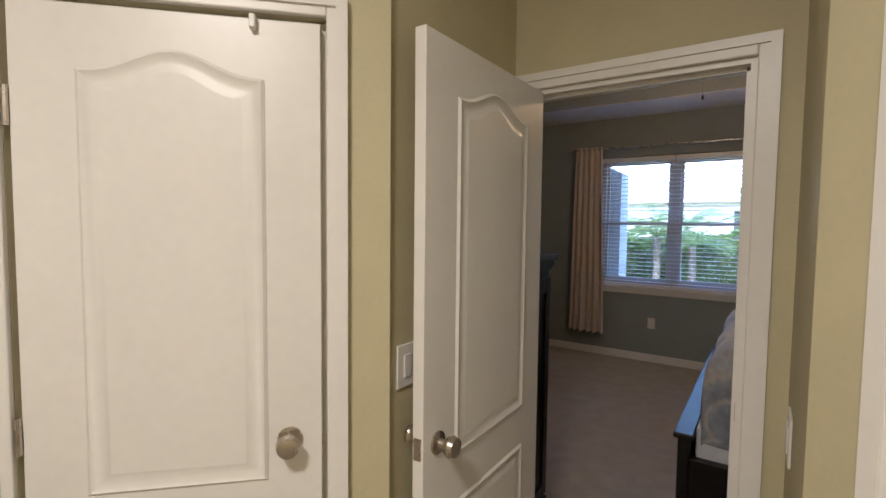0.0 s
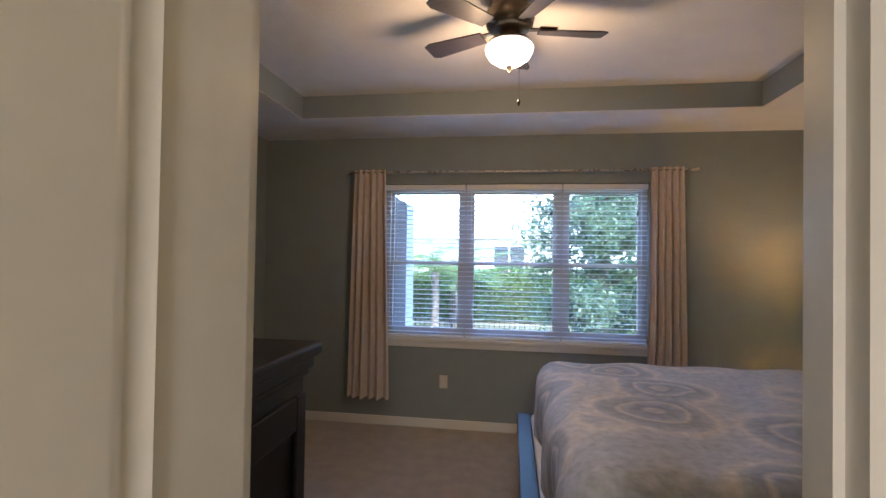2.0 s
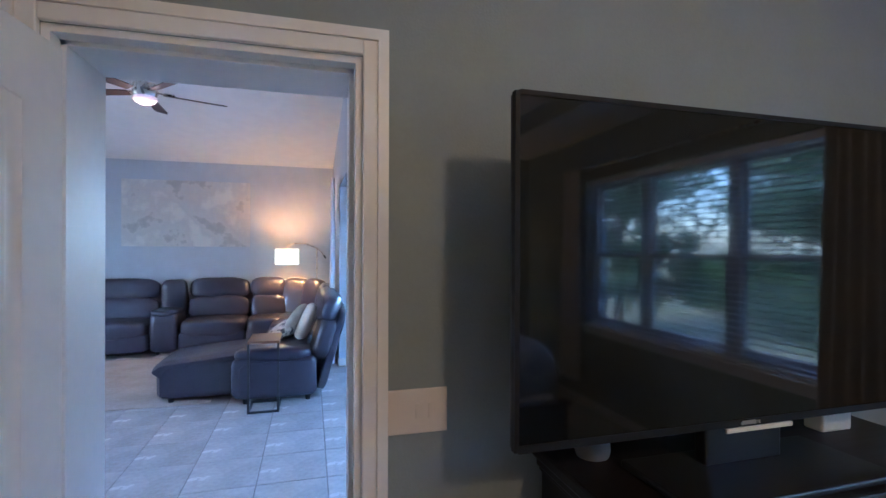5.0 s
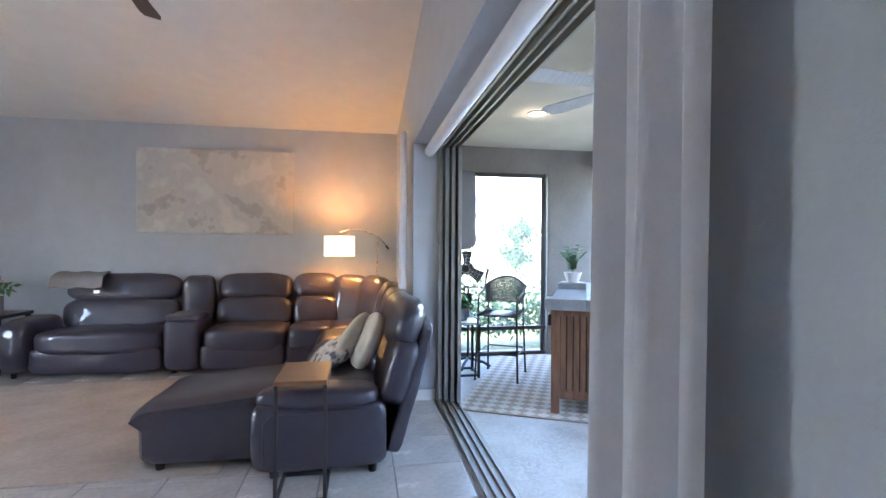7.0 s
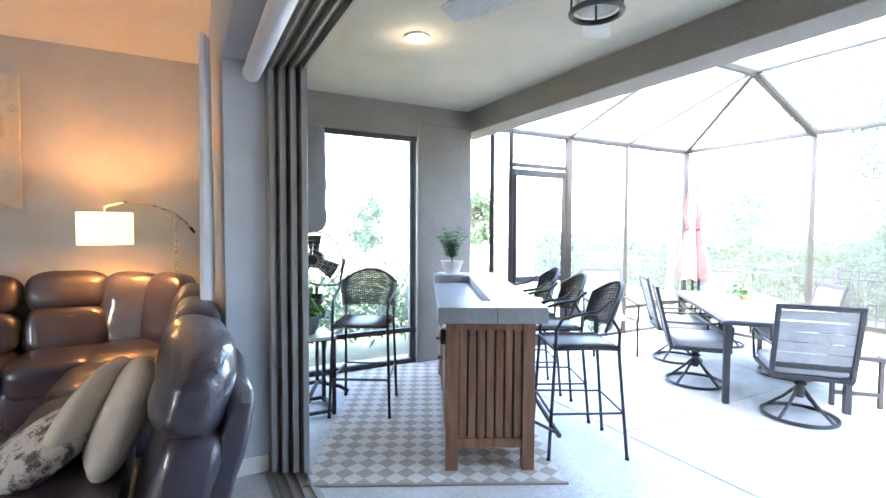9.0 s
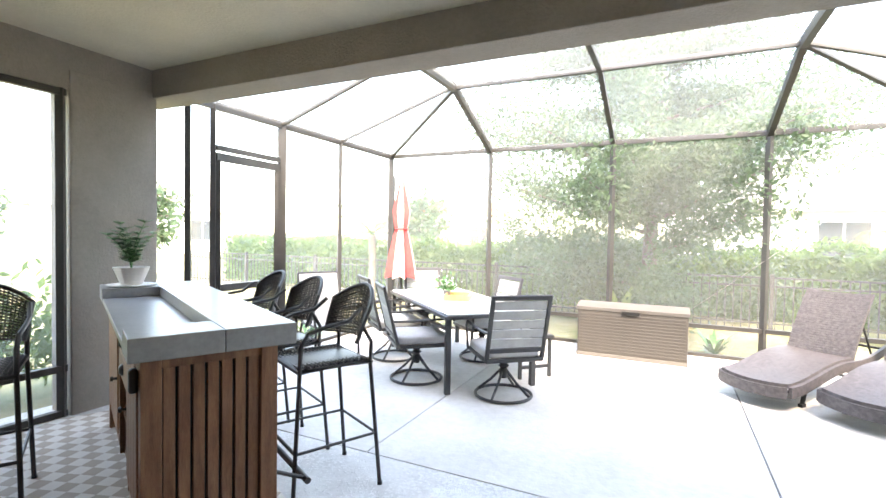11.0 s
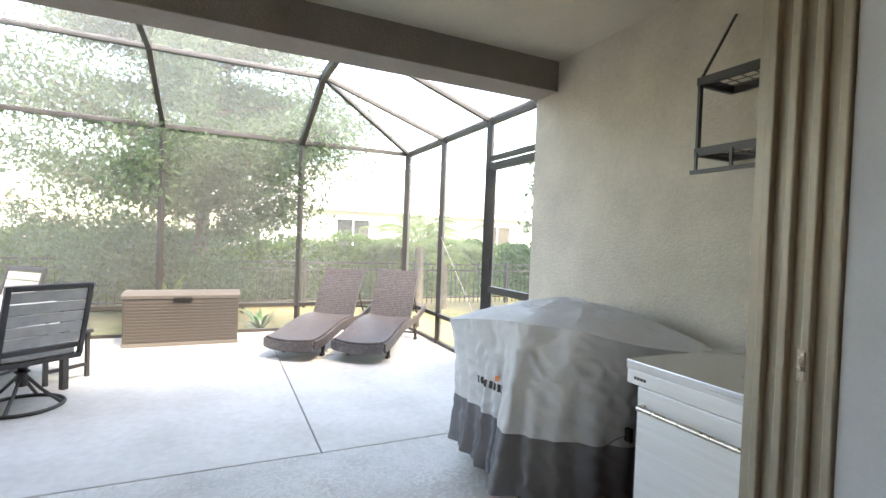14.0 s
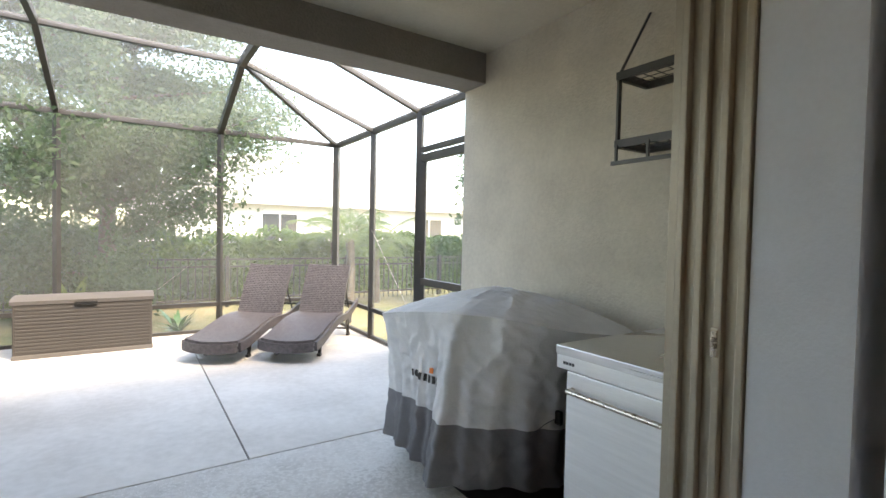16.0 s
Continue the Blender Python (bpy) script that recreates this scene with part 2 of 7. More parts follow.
M_LEAF = mat("tree_leaf", (0.062, 0.100, 0.055), 0.5, second=(0.112, 0.162, 0.092), scale=3)
M_HEDGE = mat("hedge_leaf", (0.05, 0.095, 0.03), 0.5, second=(0.12, 0.19, 0.06), scale=2.5)
M_PALM = mat("palm_leaf", (0.07, 0.12, 0.04), 0.5, second=(0.15, 0.21, 0.08), scale=4)
M_PLANT = mat("house_plant_leaf", (0.03, 0.12, 0.03), 0.3, second=(0.07, 0.22, 0.06), scale=9)
for m_ in (M_LEAF, M_HEDGE, M_PALM):
    leafy(m_, 0.5)
M_BARK = mat("bark", (0.10, 0.085, 0.07), 0.9, second=(0.18, 0.155, 0.13), scale=8, bump=0.8, bump_scale=30)
M_GRASS = mat("lawn", (0.10, 0.13, 0.05), 0.9, second=(0.30, 0.25, 0.15), scale=0.5, bump=0.8, bump_scale=60)
M_RED = mat("faded_red_canvas", (0.42, 0.04, 0.045), 0.8, second=(0.50, 0.09, 0.085), scale=5)
M_PINK = mat("sunbleached_canvas", (0.66, 0.42, 0.39), 0.8, vary=0.06, scale=5)
M_HOUSE = mat("cream_house_stucco", (0.62, 0.57, 0.50), 0.9, vary=0.05, scale=0.6)
M_HOUSE_W = mat("pale_house_stucco", (0.66, 0.65, 0.62), 0.9, vary=0.05, scale=0.6)
M_ROOF = mat("roof_shingle", (0.36, 0.34, 0.32), 0.9, vary=0.12, scale=3)
M_ROOF_R = mat("terracotta_roof", (0.42, 0.20, 0.13), 0.9, vary=0.15, scale=3)
M_DARKGLASS = mat("dark_window_glass", (0.05, 0.055, 0.06), 0.1, vary=0.1)
M_SHADE = glow("lit_lampshade", (1.0, 0.76, 0.36), 0.075)
M_BOWL = glow("lit_glass_bowl", (1.0, 0.84, 0.58), 0.22)


# ---- mesh kit ----
def part(name, bm, material, parent=None, label="", smooth=False):
    me = bpy.data.meshes.new(name)
    bmesh.ops.recalc_face_normals(bm, faces=bm.faces)
    bm.to_mesh(me)
    bm.free()
    me.materials.append(material)
    if smooth:
        for p in me.polygons:
            p.use_smooth = True
        me.set_sharp_from_angle(angle=radians(40))
    ob = new(name, me)
    if parent:
        ob.parent = parent
    if label:
        ob["label"] = label
    return ob


def thing(name, m, label, category, group="", kind=""):
    ob = new(name)
    ob.empty_display_size = 0.1
    ob.matrix_world = m
    return tagged(ob, label, category, group, kind)


def B():
    return bmesh.new()


def box(bm, x0, x1, y0, y1, z0, z1, bevel=0.0, seg=2):
    v = [bm.verts.new((x, y, z)) for z in (z0, z1) for y in (y0, y1) for x in (x0, x1)]
    fs = [bm.faces.new([v[i] for i in q]) for q in ((0, 2, 3, 1), (4, 5, 7, 6), (0, 1, 5, 4), (2, 6, 7, 3), (0, 4, 6, 2), (1, 3, 7, 5))]
    if bevel:
        es = list({e for f in fs for e in f.edges})
        bmesh.ops.bevel(bm, geom=es, offset=bevel, segments=seg, affect="EDGES", profile=0.5)
    return bm


def bx(*a, **k):
    return box(B(), *a, **k)


def frame_axes(d):
    d = Vector(d).normalized()
    u = d.orthogonal().normalized() if abs(d.z) > 0.99 else Vector((0, 0, 1)).cross(d).normalized()
    return d, u, d.cross(u)


def tube(bm, pts, r, seg=8, caps=True, flat=1.0):
    """A round (or flattened) bar swept along points; r: one radius or one for each point."""
    pts = [Vector(p) for p in pts]
    rs = r if isinstance(r, (list, tuple)) else [r] * len(pts)
    rings, u0 = [], None
    for i, p in enumerate(pts):
        a = pts[max(0, i - 1)]
        b = pts[min(len(pts) - 1, i + 1)]
        d, u, w = frame_axes(b - a)
        if u0 is not None:
            u = (u0 - d * u0.dot(d)).normalized()
            w = d.cross(u)
        u0 = u
        rings.append([bm.verts.new(p + rs[i] * (math.cos(2 * math.pi * k / seg) * u + flat * math.sin(2 * math.pi * k / seg) * w)) for k in range(seg)])
    for a, b in zip(rings, rings[1:]):
        for k in range(seg):
            bm.faces.new((a[k], a[(k + 1) % seg], b[(k + 1) % seg], b[k]))
    if caps:
        bm.faces.new(rings[0][::-1])
        bm.faces.new(rings[-1])
    return bm


def ring(bm, c, r, tr, seg=28, k=8, normal="z"):
    vs = []
    for i in range(seg):
        a = 2 * math.pi * i / seg
        row = []
        for j in range(k):
            b = 2 * math.pi * j / k
            q = (r + tr * math.cos(b))
            p = (q * math.cos(a), q * math.sin(a), tr * math.sin(b))
            p = p if normal == "z" else (p[2], p[0], p[1]) if normal == "x" else (p[0], p[2], p[1])
            row.append(bm.verts.new(Vector(c) + Vector(p)))
        vs.append(row)
    for i in range(seg):
        for j in range(k):
            bm.faces.new((vs[i][j], vs[(i + 1) % seg][j], vs[(i + 1) % seg][(j + 1) % k], vs[i][(j + 1) % k]))
    return bm


def lathe(bm, profile, c=(0, 0, 0), seg=24, wobble=None):
    rows = []
    for r, z in profile:
        rows.append([bm.verts.new((c[0] + r * (wobble(a) if wobble else 1) * math.cos(a), c[1] + r * (wobble(a) if wobble else 1) * math.sin(a), c[2] + z)) for a in [2 * math.pi * k / seg for k in range(seg)]])
    for a, b in zip(rows, rows[1:]):
        for k in range(seg):
            bm.faces.new((a[k], a[(k + 1) % seg], b[(k + 1) % seg], b[k]))
    bm.faces.new(rows[0][::-1])
    bm.faces.new(rows[-1])
    return bm


def sheet(bm, f, nu, nv, thick=0.0, wrap=False):
    """A surface f(u, v), 0..1 each; with thick it becomes a closed slab."""
    g = [[Vector(f(i / nu, j / nv)) for j in range(nv + 1)] for i in range(nu + 1)]
    top = [[bm.verts.new(p) for p in row] for row in g]
    for i in range(nu):
        for j in range(nv):
            bm.faces.new((top[i][j], top[i + 1][j], top[i + 1][j + 1], top[i][j + 1]))
    if thick:
        low = []
        for i in range(nu + 1):
            row = []
            for j in range(nv + 1):
                du = g[min(nu, i + 1)][j] - g[max(0, i - 1)][j]
                dv = g[i][min(nv, j + 1)] - g[i][max(0, j - 1)]
                n = du.cross(dv)
                n = n.normalized() if n.length > 1e-9 else Vector((0, 0, 1))
                row.append(bm.verts.new(g[i][j] - n * thick))
            low.append(row)
        for i in range(nu):
            for j in range(nv):
                bm.faces.new((low[i][j], low[i][j + 1], low[i + 1][j + 1], low[i + 1][j]))
        for i in range(nu):
            bm.faces.new((top[i][0], low[i][0], low[i + 1][0], top[i + 1][0]))
            bm.faces.new((top[i][nv], top[i + 1][nv], low[i + 1][nv], low[i][nv]))
        for j in range(nv):
            bm.faces.new((top[0][j], top[0][j + 1], low[0][j + 1], low[0][j]))
            bm.faces.new((top[nu][j], low[nu][j], low[nu][j + 1], top[nu][j + 1]))
    return bm


def puff(bm, x0, x1, y0, y1, z0, z1, power=4.0, n=10, m=None, lump=0.0, seed=0.0):
    """A soft cushion: a superellipsoid that fills the box, with slight lumps."""
    c = Vector(((x0 + x1) / 2, (y0 + y1) / 2, (z0 + z1) / 2))
    h = Vector(((x1 - x0) / 2, (y1 - y0) / 2, (z1 - z0) / 2))
    made = {}

    def vert(p):
        key = (round(p[0], 5), round(p[1], 5), round(p[2], 5))
        if key not in made:
            q = (abs(p[0]) ** power + abs(p[1]) ** power + abs(p[2]) ** power) ** (1 / power)
            o = Vector((p[0] * h.x, p[1] * h.y, p[2] * h.z)) / q + c
            if lump:
                o += lump * noise.noise_vector(o * 6 + Vector((seed, seed, 0)))
            made[key] = bm.verts.new(m @ o if m else o)
        return made[key]
    for ax in range(3):
        for s in (-1, 1):
            def at(i, j):
                p = [0, 0, 0]
                p[ax], p[(ax + 1) % 3], p[(ax + 2) % 3] = s, 2 * i / n - 1, 2 * j / n - 1
                return vert(p)
            for i in range(n):
                for j in range(n):
                    f = (at(i, j), at(i + 1, j), at(i + 1, j + 1), at(i, j + 1))
                    bm.faces.new(f if s > 0 else f[::-1])
    return bm


def xform(bm, m):
    bmesh.ops.transform(bm, matrix=m, verts=bm.verts)
    return bm


def structure(name, bm, material, label, category, smooth=False):
    return tagged(part(name, bm, material, smooth=smooth), label, category, kind="structure")


# ---- structure ----
XW, XE, YS, YN = -2.165, 2.70, 2.49, 6.245      # bedroom
D1L, D1R, DH = -0.15, 0.604, 2.035            # door from the hall
D2A, D2B, DH2 = 2.905, 3.615, 2.085                         # door to the living room
WX0, WX1, WZ0, WZ1 = -0.97, 1.44, 0.83, 2.27  # bedroom window
LX, LAX, LY0, LY1 = -9.60, -9.20, -2.2, 3.86       # living room
SX0, SX1, SH = -7.46, -3.74, 2.42             # sliding door opening
EXT = 4.29                                    # outer face of the slider wall
PX0, PX1, PY1 = -9.18, -2.49, 10.43           # pool cage
LWX, LCE = -2.72, 2.79                        # lanai end wall, lanai ceiling
BY0, BY1, BZ = 6.52, 6.81, 2.55               # lanai beam

W = structure
# bedroom
bm = bx(XW, D1L, 2.41, YS, 0, 2.75)
box(bm, D1R, XE, 2.41, YS, 0, 2.75), box(bm, D1L, D1R, 2.41, YS, DH, 2.75)
W("wall_bedroom_south", bm, M_WALL_BLUE, "blue-grey painted bedroom wall with the hall doorway", "wall")
bm = bx(XW, WX0, YN, YN + 0.25, 0, 2.95)
box(bm, WX1, XE, YN, YN + 0.25, 0, 2.95), box(bm, WX0, WX1, YN, YN + 0.25, 0, WZ0 - 0.03), box(bm, WX0, WX1, YN, YN + 0.25, WZ1, 2.95)
W("wall_bedroom_north", bm, M_WALL_BLUE, "blue-grey painted bedroom wall with a wide window", "wall")
W("wall_bedroom_east", bx(XE, XE + 0.2, 2.41, YN + 0.25, 0, 2.95), M_WALL_BLUE, "blue-grey painted wall behind the bed", "wall")
bm = bx(XW - 0.15, XW, 2.41, D2A, 0, 2.75)
box(bm, XW - 0.15, XW, D2B, YN + 0.25, 0, 2.95), box(bm, XW - 0.15, XW, D2A, D2B, DH2, 2.75)
W("wall_bedroom_west", bm, M_WALL_BLUE, "blue-grey painted wall with the living room doorway", "wall")
bm = bx(XW - 0.30, XW - 0.15, LY0, D2A, 0, 4.6)
box(bm, XW - 0.30, XW - 0.15, D2B, LY1, 0, 4.6), box(bm, XW - 0.30, XW - 0.15, D2A, D2B, DH2, 4.6)
W("wall_living_east", bm, M_WALL_GREY, "pale grey living room wall beside the bedroom door", "wall")
# short wing of the house outside the bedroom window, under a falling eave
bm = B()
v = [bm.verts.new(p) for p in ((-2.30, 6.50, -0.2), (-0.80, 6.50, -0.2), (-0.80, 6.86, -0.2), (-2.30, 6.86, -0.2), (-2.30, 6.50, 2.9), (-0.80, 6.50, 2.12), (-0.80, 6.86, 2.12), (-2.30, 6.86, 2.9))]
for q in ((3, 2, 1, 0), (4, 5, 6, 7), (0, 1, 5, 4), (1, 2, 6, 5), (2, 3, 7, 6), (3, 0, 4, 7)):
    bm.faces.new([v[i] for i in q])
W("wall_wing", bm, M_WALL_GREY, "pale grey-blue house wing outside the bedroom window", "wall")
# tray ceiling
TX0, TX1, TY0, TY1 = -1.49, 2.02, 3.22, 5.565
bm = bx(XW - 0.1, TX0, YS, YN, 2.71, 2.76)
box(bm, TX1, XE + 0.1, YS, YN, 2.71, 2.76), box(bm, TX0, TX1, YS, TY0, 2.71, 2.76), box(bm, TX0, TX1, TY1, YN, 2.71, 2.76)
box(bm, TX0 - 0.1, TX1 + 0.1, TY0 - 0.1, TY1 + 0.1, 2.895, 2.95)
W("ceiling_bedroom", bm, M_CEIL, "white textured tray ceiling", "ceiling")
bm = bx(TX0 - 0.06, TX0 + 0.004, TY0 - 0.06, TY1 + 0.06, 2.714, 2.895)
box(bm, TX1 - 0.004, TX1 + 0.06, TY0 - 0.06, TY1 + 0.06, 2.714, 2.895), box(bm, TX0 + 0.004, TX1 - 0.004, TY0 - 0.06, TY0 + 0.004, 2.714, 2.895), box(bm, TX0 + 0.004, TX1 - 0.004, TY1 - 0.004, TY1 + 0.06, 2.714, 2.895)
W("trim_tray", bm, M_WALL_BLUE, "blue-grey painted riser of the tray ceiling", "trim")
W("floor_bedroom", bx(XW - 0.15, XE, -1.6, YN, -0.1, 0.0), M_CARPET, "beige cut-pile carpet", "floor")
# hall
W("wall_hall_niche_west", bx(-0.33, -0.195, 1.612, 2.41, 0, 2.75, bevel=0.008), M_WALL_GREEN, "sage-yellow painted wall beside the doorway", "wall")
W("wall_hall_niche_east", bx(0.72, 0.85, 1.70, 2.41, 0, 2.75, bevel=0.008), M_WALL_GREEN, "sage-yellow painted wall beside the doorway", "wall")
bm = bx(-0.195, D1L, 2.38, 2.41, 0, 2.75)
box(bm, D1R, 0.72, 2.38, 2.41, 0, 2.75), box(bm, D1L, D1R, 2.38, 2.41, DH, 2.75)
W("wall_hall_door", bm, M_WALL_GREEN, "sage-yellow painted wall over the bedroom door", "wall")
# two walls at 45 degrees, each with a shut door
HM, EM = pose(-0.78, 0.994, 0, 0, 0, 45.7), pose(0.72, 1.70, 0, 0, 0, -45)
bm = bx(-1.5, -0.01, 0, 0.1, 0, 2.75)
box(bm, 0.70, 0.862, 0, 0.1, 0, 2.75), box(bm, -0.01, 0.70, 0, 0.1, DH, 2.75)
W("wall_hall_diagonal_west", bm, M_WALL_GREEN, "sage-yellow painted diagonal wall with a closet door", "wall").matrix_world = HM
bm = bx(0, 0.17, 0, 0.1, 0, 2.75)
box(bm, 0.90, 2.0, 0, 0.1, 0, 2.75), box(bm, 0.17, 0.90, 0, 0.1, DH, 2.75)
W("wall_hall_diagonal_east", bm, M_WALL_GREEN, "sage-yellow painted diagonal wall with a door", "wall").matrix_world = EM
W("wall_hall_closet", bx(-1.5, 0.8, 0.6, 0.7, 0, 2.75), M_WALL_GREEN, "plain closet back wall", "wall").matrix_world = HM
W("wall_hall_south", bx(-1.95, 2.1, -1.7, -1.6, 0, 2.75), M_WALL_GREEN, "plain sage-yellow wall closing the hall", "wall")
W("wall_hall_west", bx(-1.95, -1.85, -1.6, 0.2, 0, 2.75), M_WALL_GREEN, "plain sage-yellow wall closing the hall", "wall")
W("wall_hall_east", bx(2.0, 2.1, -1.6, 0.6, 0, 2.75), M_WALL_GREEN, "plain sage-yellow wall closing the hall", "wall")
W("ceiling_hall", bx(-1.95, 2.1, -1.7, 2.41, 2.75, 2.80), M_CEIL, "white textured hall ceiling", "ceiling")
# living room
W("wall_living_west", bx(LX - 0.2, LX, LY0, EXT, 0, 3.2), M_WALL_GREY, "pale grey wall behind the sofa", "wall")
# south wall, out of view; its opening is added to brighten the room
bm = bx(LX, -6.0, LY0 - 0.1, LY0, 0, 4.8)
box(bm, -5.2, XW - 0.15, LY0 - 0.1, LY0, 0, 4.8), box(bm, -6.0, -5.2, LY0 - 0.1, LY0, 0, 0.6), box(bm, -6.0, -5.2, LY0 - 0.1, LY0, 2.4, 4.8)
W("wall_living_south", bm, M_WALL_GREY, "pale grey living room wall with an unseen opening added for daylight", "wall")
IN = 4.08
bm = bx(LX, SX0, LY1, IN, 0, 4.6)
box(bm, SX1, XW - 0.30, LY1, IN, 0, 4.6), box(bm, SX0, SX1, LY1, IN, SH, 4.6)
W("wall_living_north", bm, M_WALL_GREY, "pale blue-grey wall round the wide sliding door", "wall")
bm = bx(LX - 0.2, SX0, IN, EXT, 0, 2.9)
box(bm, SX1 + 0.03, LWX, IN, EXT, 0, 2.9), box(bm, SX0, SX1 + 0.03, IN, EXT, SH + 0.04, 2.9)
W("wall_lanai_house", bm, M_STUCCO, "taupe stucco house wall round the sliding door", "wall")
# vaulted ceiling: rises from the west wall
def vault(x):
    return 3.0 + 0.15 * (x - LX)
bm = B()
v = [bm.verts.new(p) for p in ((LX - 0.1, LY0, vault(LX - 0.1)), (XW - 0.2, LY0, vault(XW - 0.2)), (XW - 0.2, IN, vault(XW - 0.2)), (LX - 0.1, IN, vault(LX - 0.1)))]
f = bm.faces.new(v)
r = bmesh.ops.extrude_face_region(bm, geom=[f])
bmesh.ops.translate(bm, verts=[g for g in r["geom"] if isinstance(g, bmesh.types.BMVert)], vec=(0, 0, 0.1))
W("ceiling_living", bm, M_CEIL, "white vaulted living room ceiling", "ceiling")
# lanai
W("wall_lanai_east", bx(LWX, XW - 0.16, EXT - 0.2, 6.80, -0.1, 3.1), M_STUCCO, "taupe stucco wall at the end of the lanai", "wall")
W("ceiling_lanai", bx(LAX - 0.3, LWX, EXT - 0.1, BY0 + 0.02, LCE, LCE + 0.08), M_STUCCO_CEIL, "beige textured lanai ceiling", "ceiling")
# beam, west wall and column carry their shade in the stucco colour
W("trim_beam_north", bx(LAX - 0.3, LWX, BY0, BY1, BZ, 3.1, bevel=0.008), M_STUCCO_SHADE, "taupe stucco beam over the lanai opening, darkened for shade", "beam")
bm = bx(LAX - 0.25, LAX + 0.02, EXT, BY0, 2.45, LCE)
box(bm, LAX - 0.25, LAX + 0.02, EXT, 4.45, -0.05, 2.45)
W("wall_lanai_west", bm, M_STUCCO_SHADE, "taupe stucco wall over the screened side opening, darkened for shade", "wall")
W("column", bx(LAX - 0.25, LAX + 0.03, 5.89, 6.56, -0.05, BZ + 0.05, bevel=0.01), M_STUCCO_SHADE, "taupe stucco corner column of the lanai, darkened for shade", "column")
# casings round a doorway; axis is the direction of the wall's length
def casing(parent, axis, a, b, h, face, out, w=0.085, d=0.02):
    for lo, hi, z0, z1 in ((a - w, a, 0, h + w), (b, b + w, 0, h + w), (a, b, h, h + w)):
        f0, f1 = min(face, face + out * d), max(face, face + out * d)
        g0, g1 = min(face + out * d, face + out * (d + 0.008)), max(face + out * d, face + out * (d + 0.008))
        bm = bx(lo, hi, f0, f1, z0, z1, bevel=0.004) if axis == "x" else bx(f0, f1, lo, hi, z0, z1, bevel=0.004)
        # raised outer bead
        if z0 == 0:
            e0, e1 = (lo, lo + 0.028) if hi == a else (hi - 0.028, hi)
            box(bm, e0, e1, g0, g1, 0, h + w) if axis == "x" else box(bm, g0, g1, e0, e1, 0, h + w)
        else:
            e0, e1 = lo - w + 0.028, hi + w - 0.028
            box(bm, e0, e1, g0, g1, z1 - 0.028, z1) if axis == "x" else box(bm, g0, g1, e0, e1, z1 - 0.028, z1)
        part("casing", bm, M_TRIM, parent)


def jambs(parent, axis, a, b, h, f0, f1, t=0.018, stop=0.5):
    for lo, hi, z0, z1 in ((a, a + t, 0, h), (b - t, b, 0, h), (a + t, b - t, h - t, h)):
        bm = bx(lo, hi, f0, f1, z0, z1) if axis == "x" else bx(f0, f1, lo, hi, z0, z1)
        m = f0 + (f1 - f0) * stop
        s = 0.012
        if z0 == 0:
            e0, e1 = (hi, hi + s) if lo == a else (lo - s, lo)
            box(bm, e0, e1, m - 0.02, m + 0.02, 0, h - t) if axis == "x" else box(bm, m - 0.02, m + 0.02, e0, e1, 0, h - t)
        else:
            box(bm, lo, hi, m - 0.02, m + 0.02, z0 - s, z0) if axis == "x" else box(bm, m - 0.02, m + 0.02, lo, hi, z0 - s, z0)
        part("jamb", bm, M_TRIM, parent)


def arch(u):
    """Height of the swan-neck top of a door panel, 0..1 across."""
    return 0.055 * (0.5 - 0.5 * math.cos(2 * math.pi * u)) ** 1.3


def panel_door(name, m, w, label, knob_x=None, h=2.02, hinges=True, knob_z=0.93):
    """A moulded two-panel door leaf: x along its width from the hinge, y its thickness."""
    d = thing(name, m, label, "door", kind="structure")
    t = 0.035
    part("leaf", bx(0, w, -t / 2, t / 2, 0.01, h, bevel=0.002, seg=1), M_TRIM, d)
    side = 0.138 * w / 0.70
    for s in (-1, 1):
        for z0, z1, top in ((0.20, 0.72, 0.0), (0.86, h - 0.145, 1.0)):
            x0, x1 = side, w - side
            def rim(o):
                pts = [(x0 + o, z0 + o), (x1 - o, z0 + o)]
                for k in range(15):
                    u = 1 - k / 14
                    pts.append((x0 + o + (x1 - x0 - 2 * o) * u, z1 - o + top * arch(u)))
                return pts
            bm = B()
            rows = []
            for o, y in ((0.0, 0.0), (0.008, 0.007), (0.018, 0.001), (0.034, -0.001), (0.05, 0.006), (0.054, 0.006)):
                rows.append([bm.verts.new((px, s * (t / 2 + y + 0.0015), pz)) for px, pz in rim(o)])
            for a, b in zip(rows, rows[1:]):
                for k in range(len(a)):
                    bm.faces.new((a[k], a[(k + 1) % len(a)], b[(k + 1) % len(a)], b[k]))
            bm.faces.new(rows[-1])
            part("panel", bm, M_TRIM, d, smooth=True)
        if knob_x is not None:
            k = part("knob", xform(lathe(B(), [(0.032, 0), (0.032, 0.006), (0.014, 0.01), (0.012, 0.03), (0.024, 0.036), (0.030, 0.048), (0.026, 0.062), (0.012, 0.068)], seg=24), Matrix.Translation((knob_x, s * t / 2, knob_z)) @ Euler((-s * math.pi / 2, 0, 0)).to_matrix().to_4x4()), M_NICKEL, d, "brushed nickel knob", smooth=True)
    if knob_x is not None:
        e = w if knob_x > w / 2 else 0
        part("latch_plate", bx(e - 0.001, e + 0.002, -0.012, 0.012, 0.90, 0.96), M_NICKEL, d)
    if hinges:
        for z in (0.25, 1.02, 1.78):
            bm = tube(B(), [(-0.004, -t / 2 - 0.006, z - 0.045), (-0.004, -t / 2 - 0.006, z + 0.045)], 0.007)
            part("hinge", bm, M_NICKEL, d)
    return d


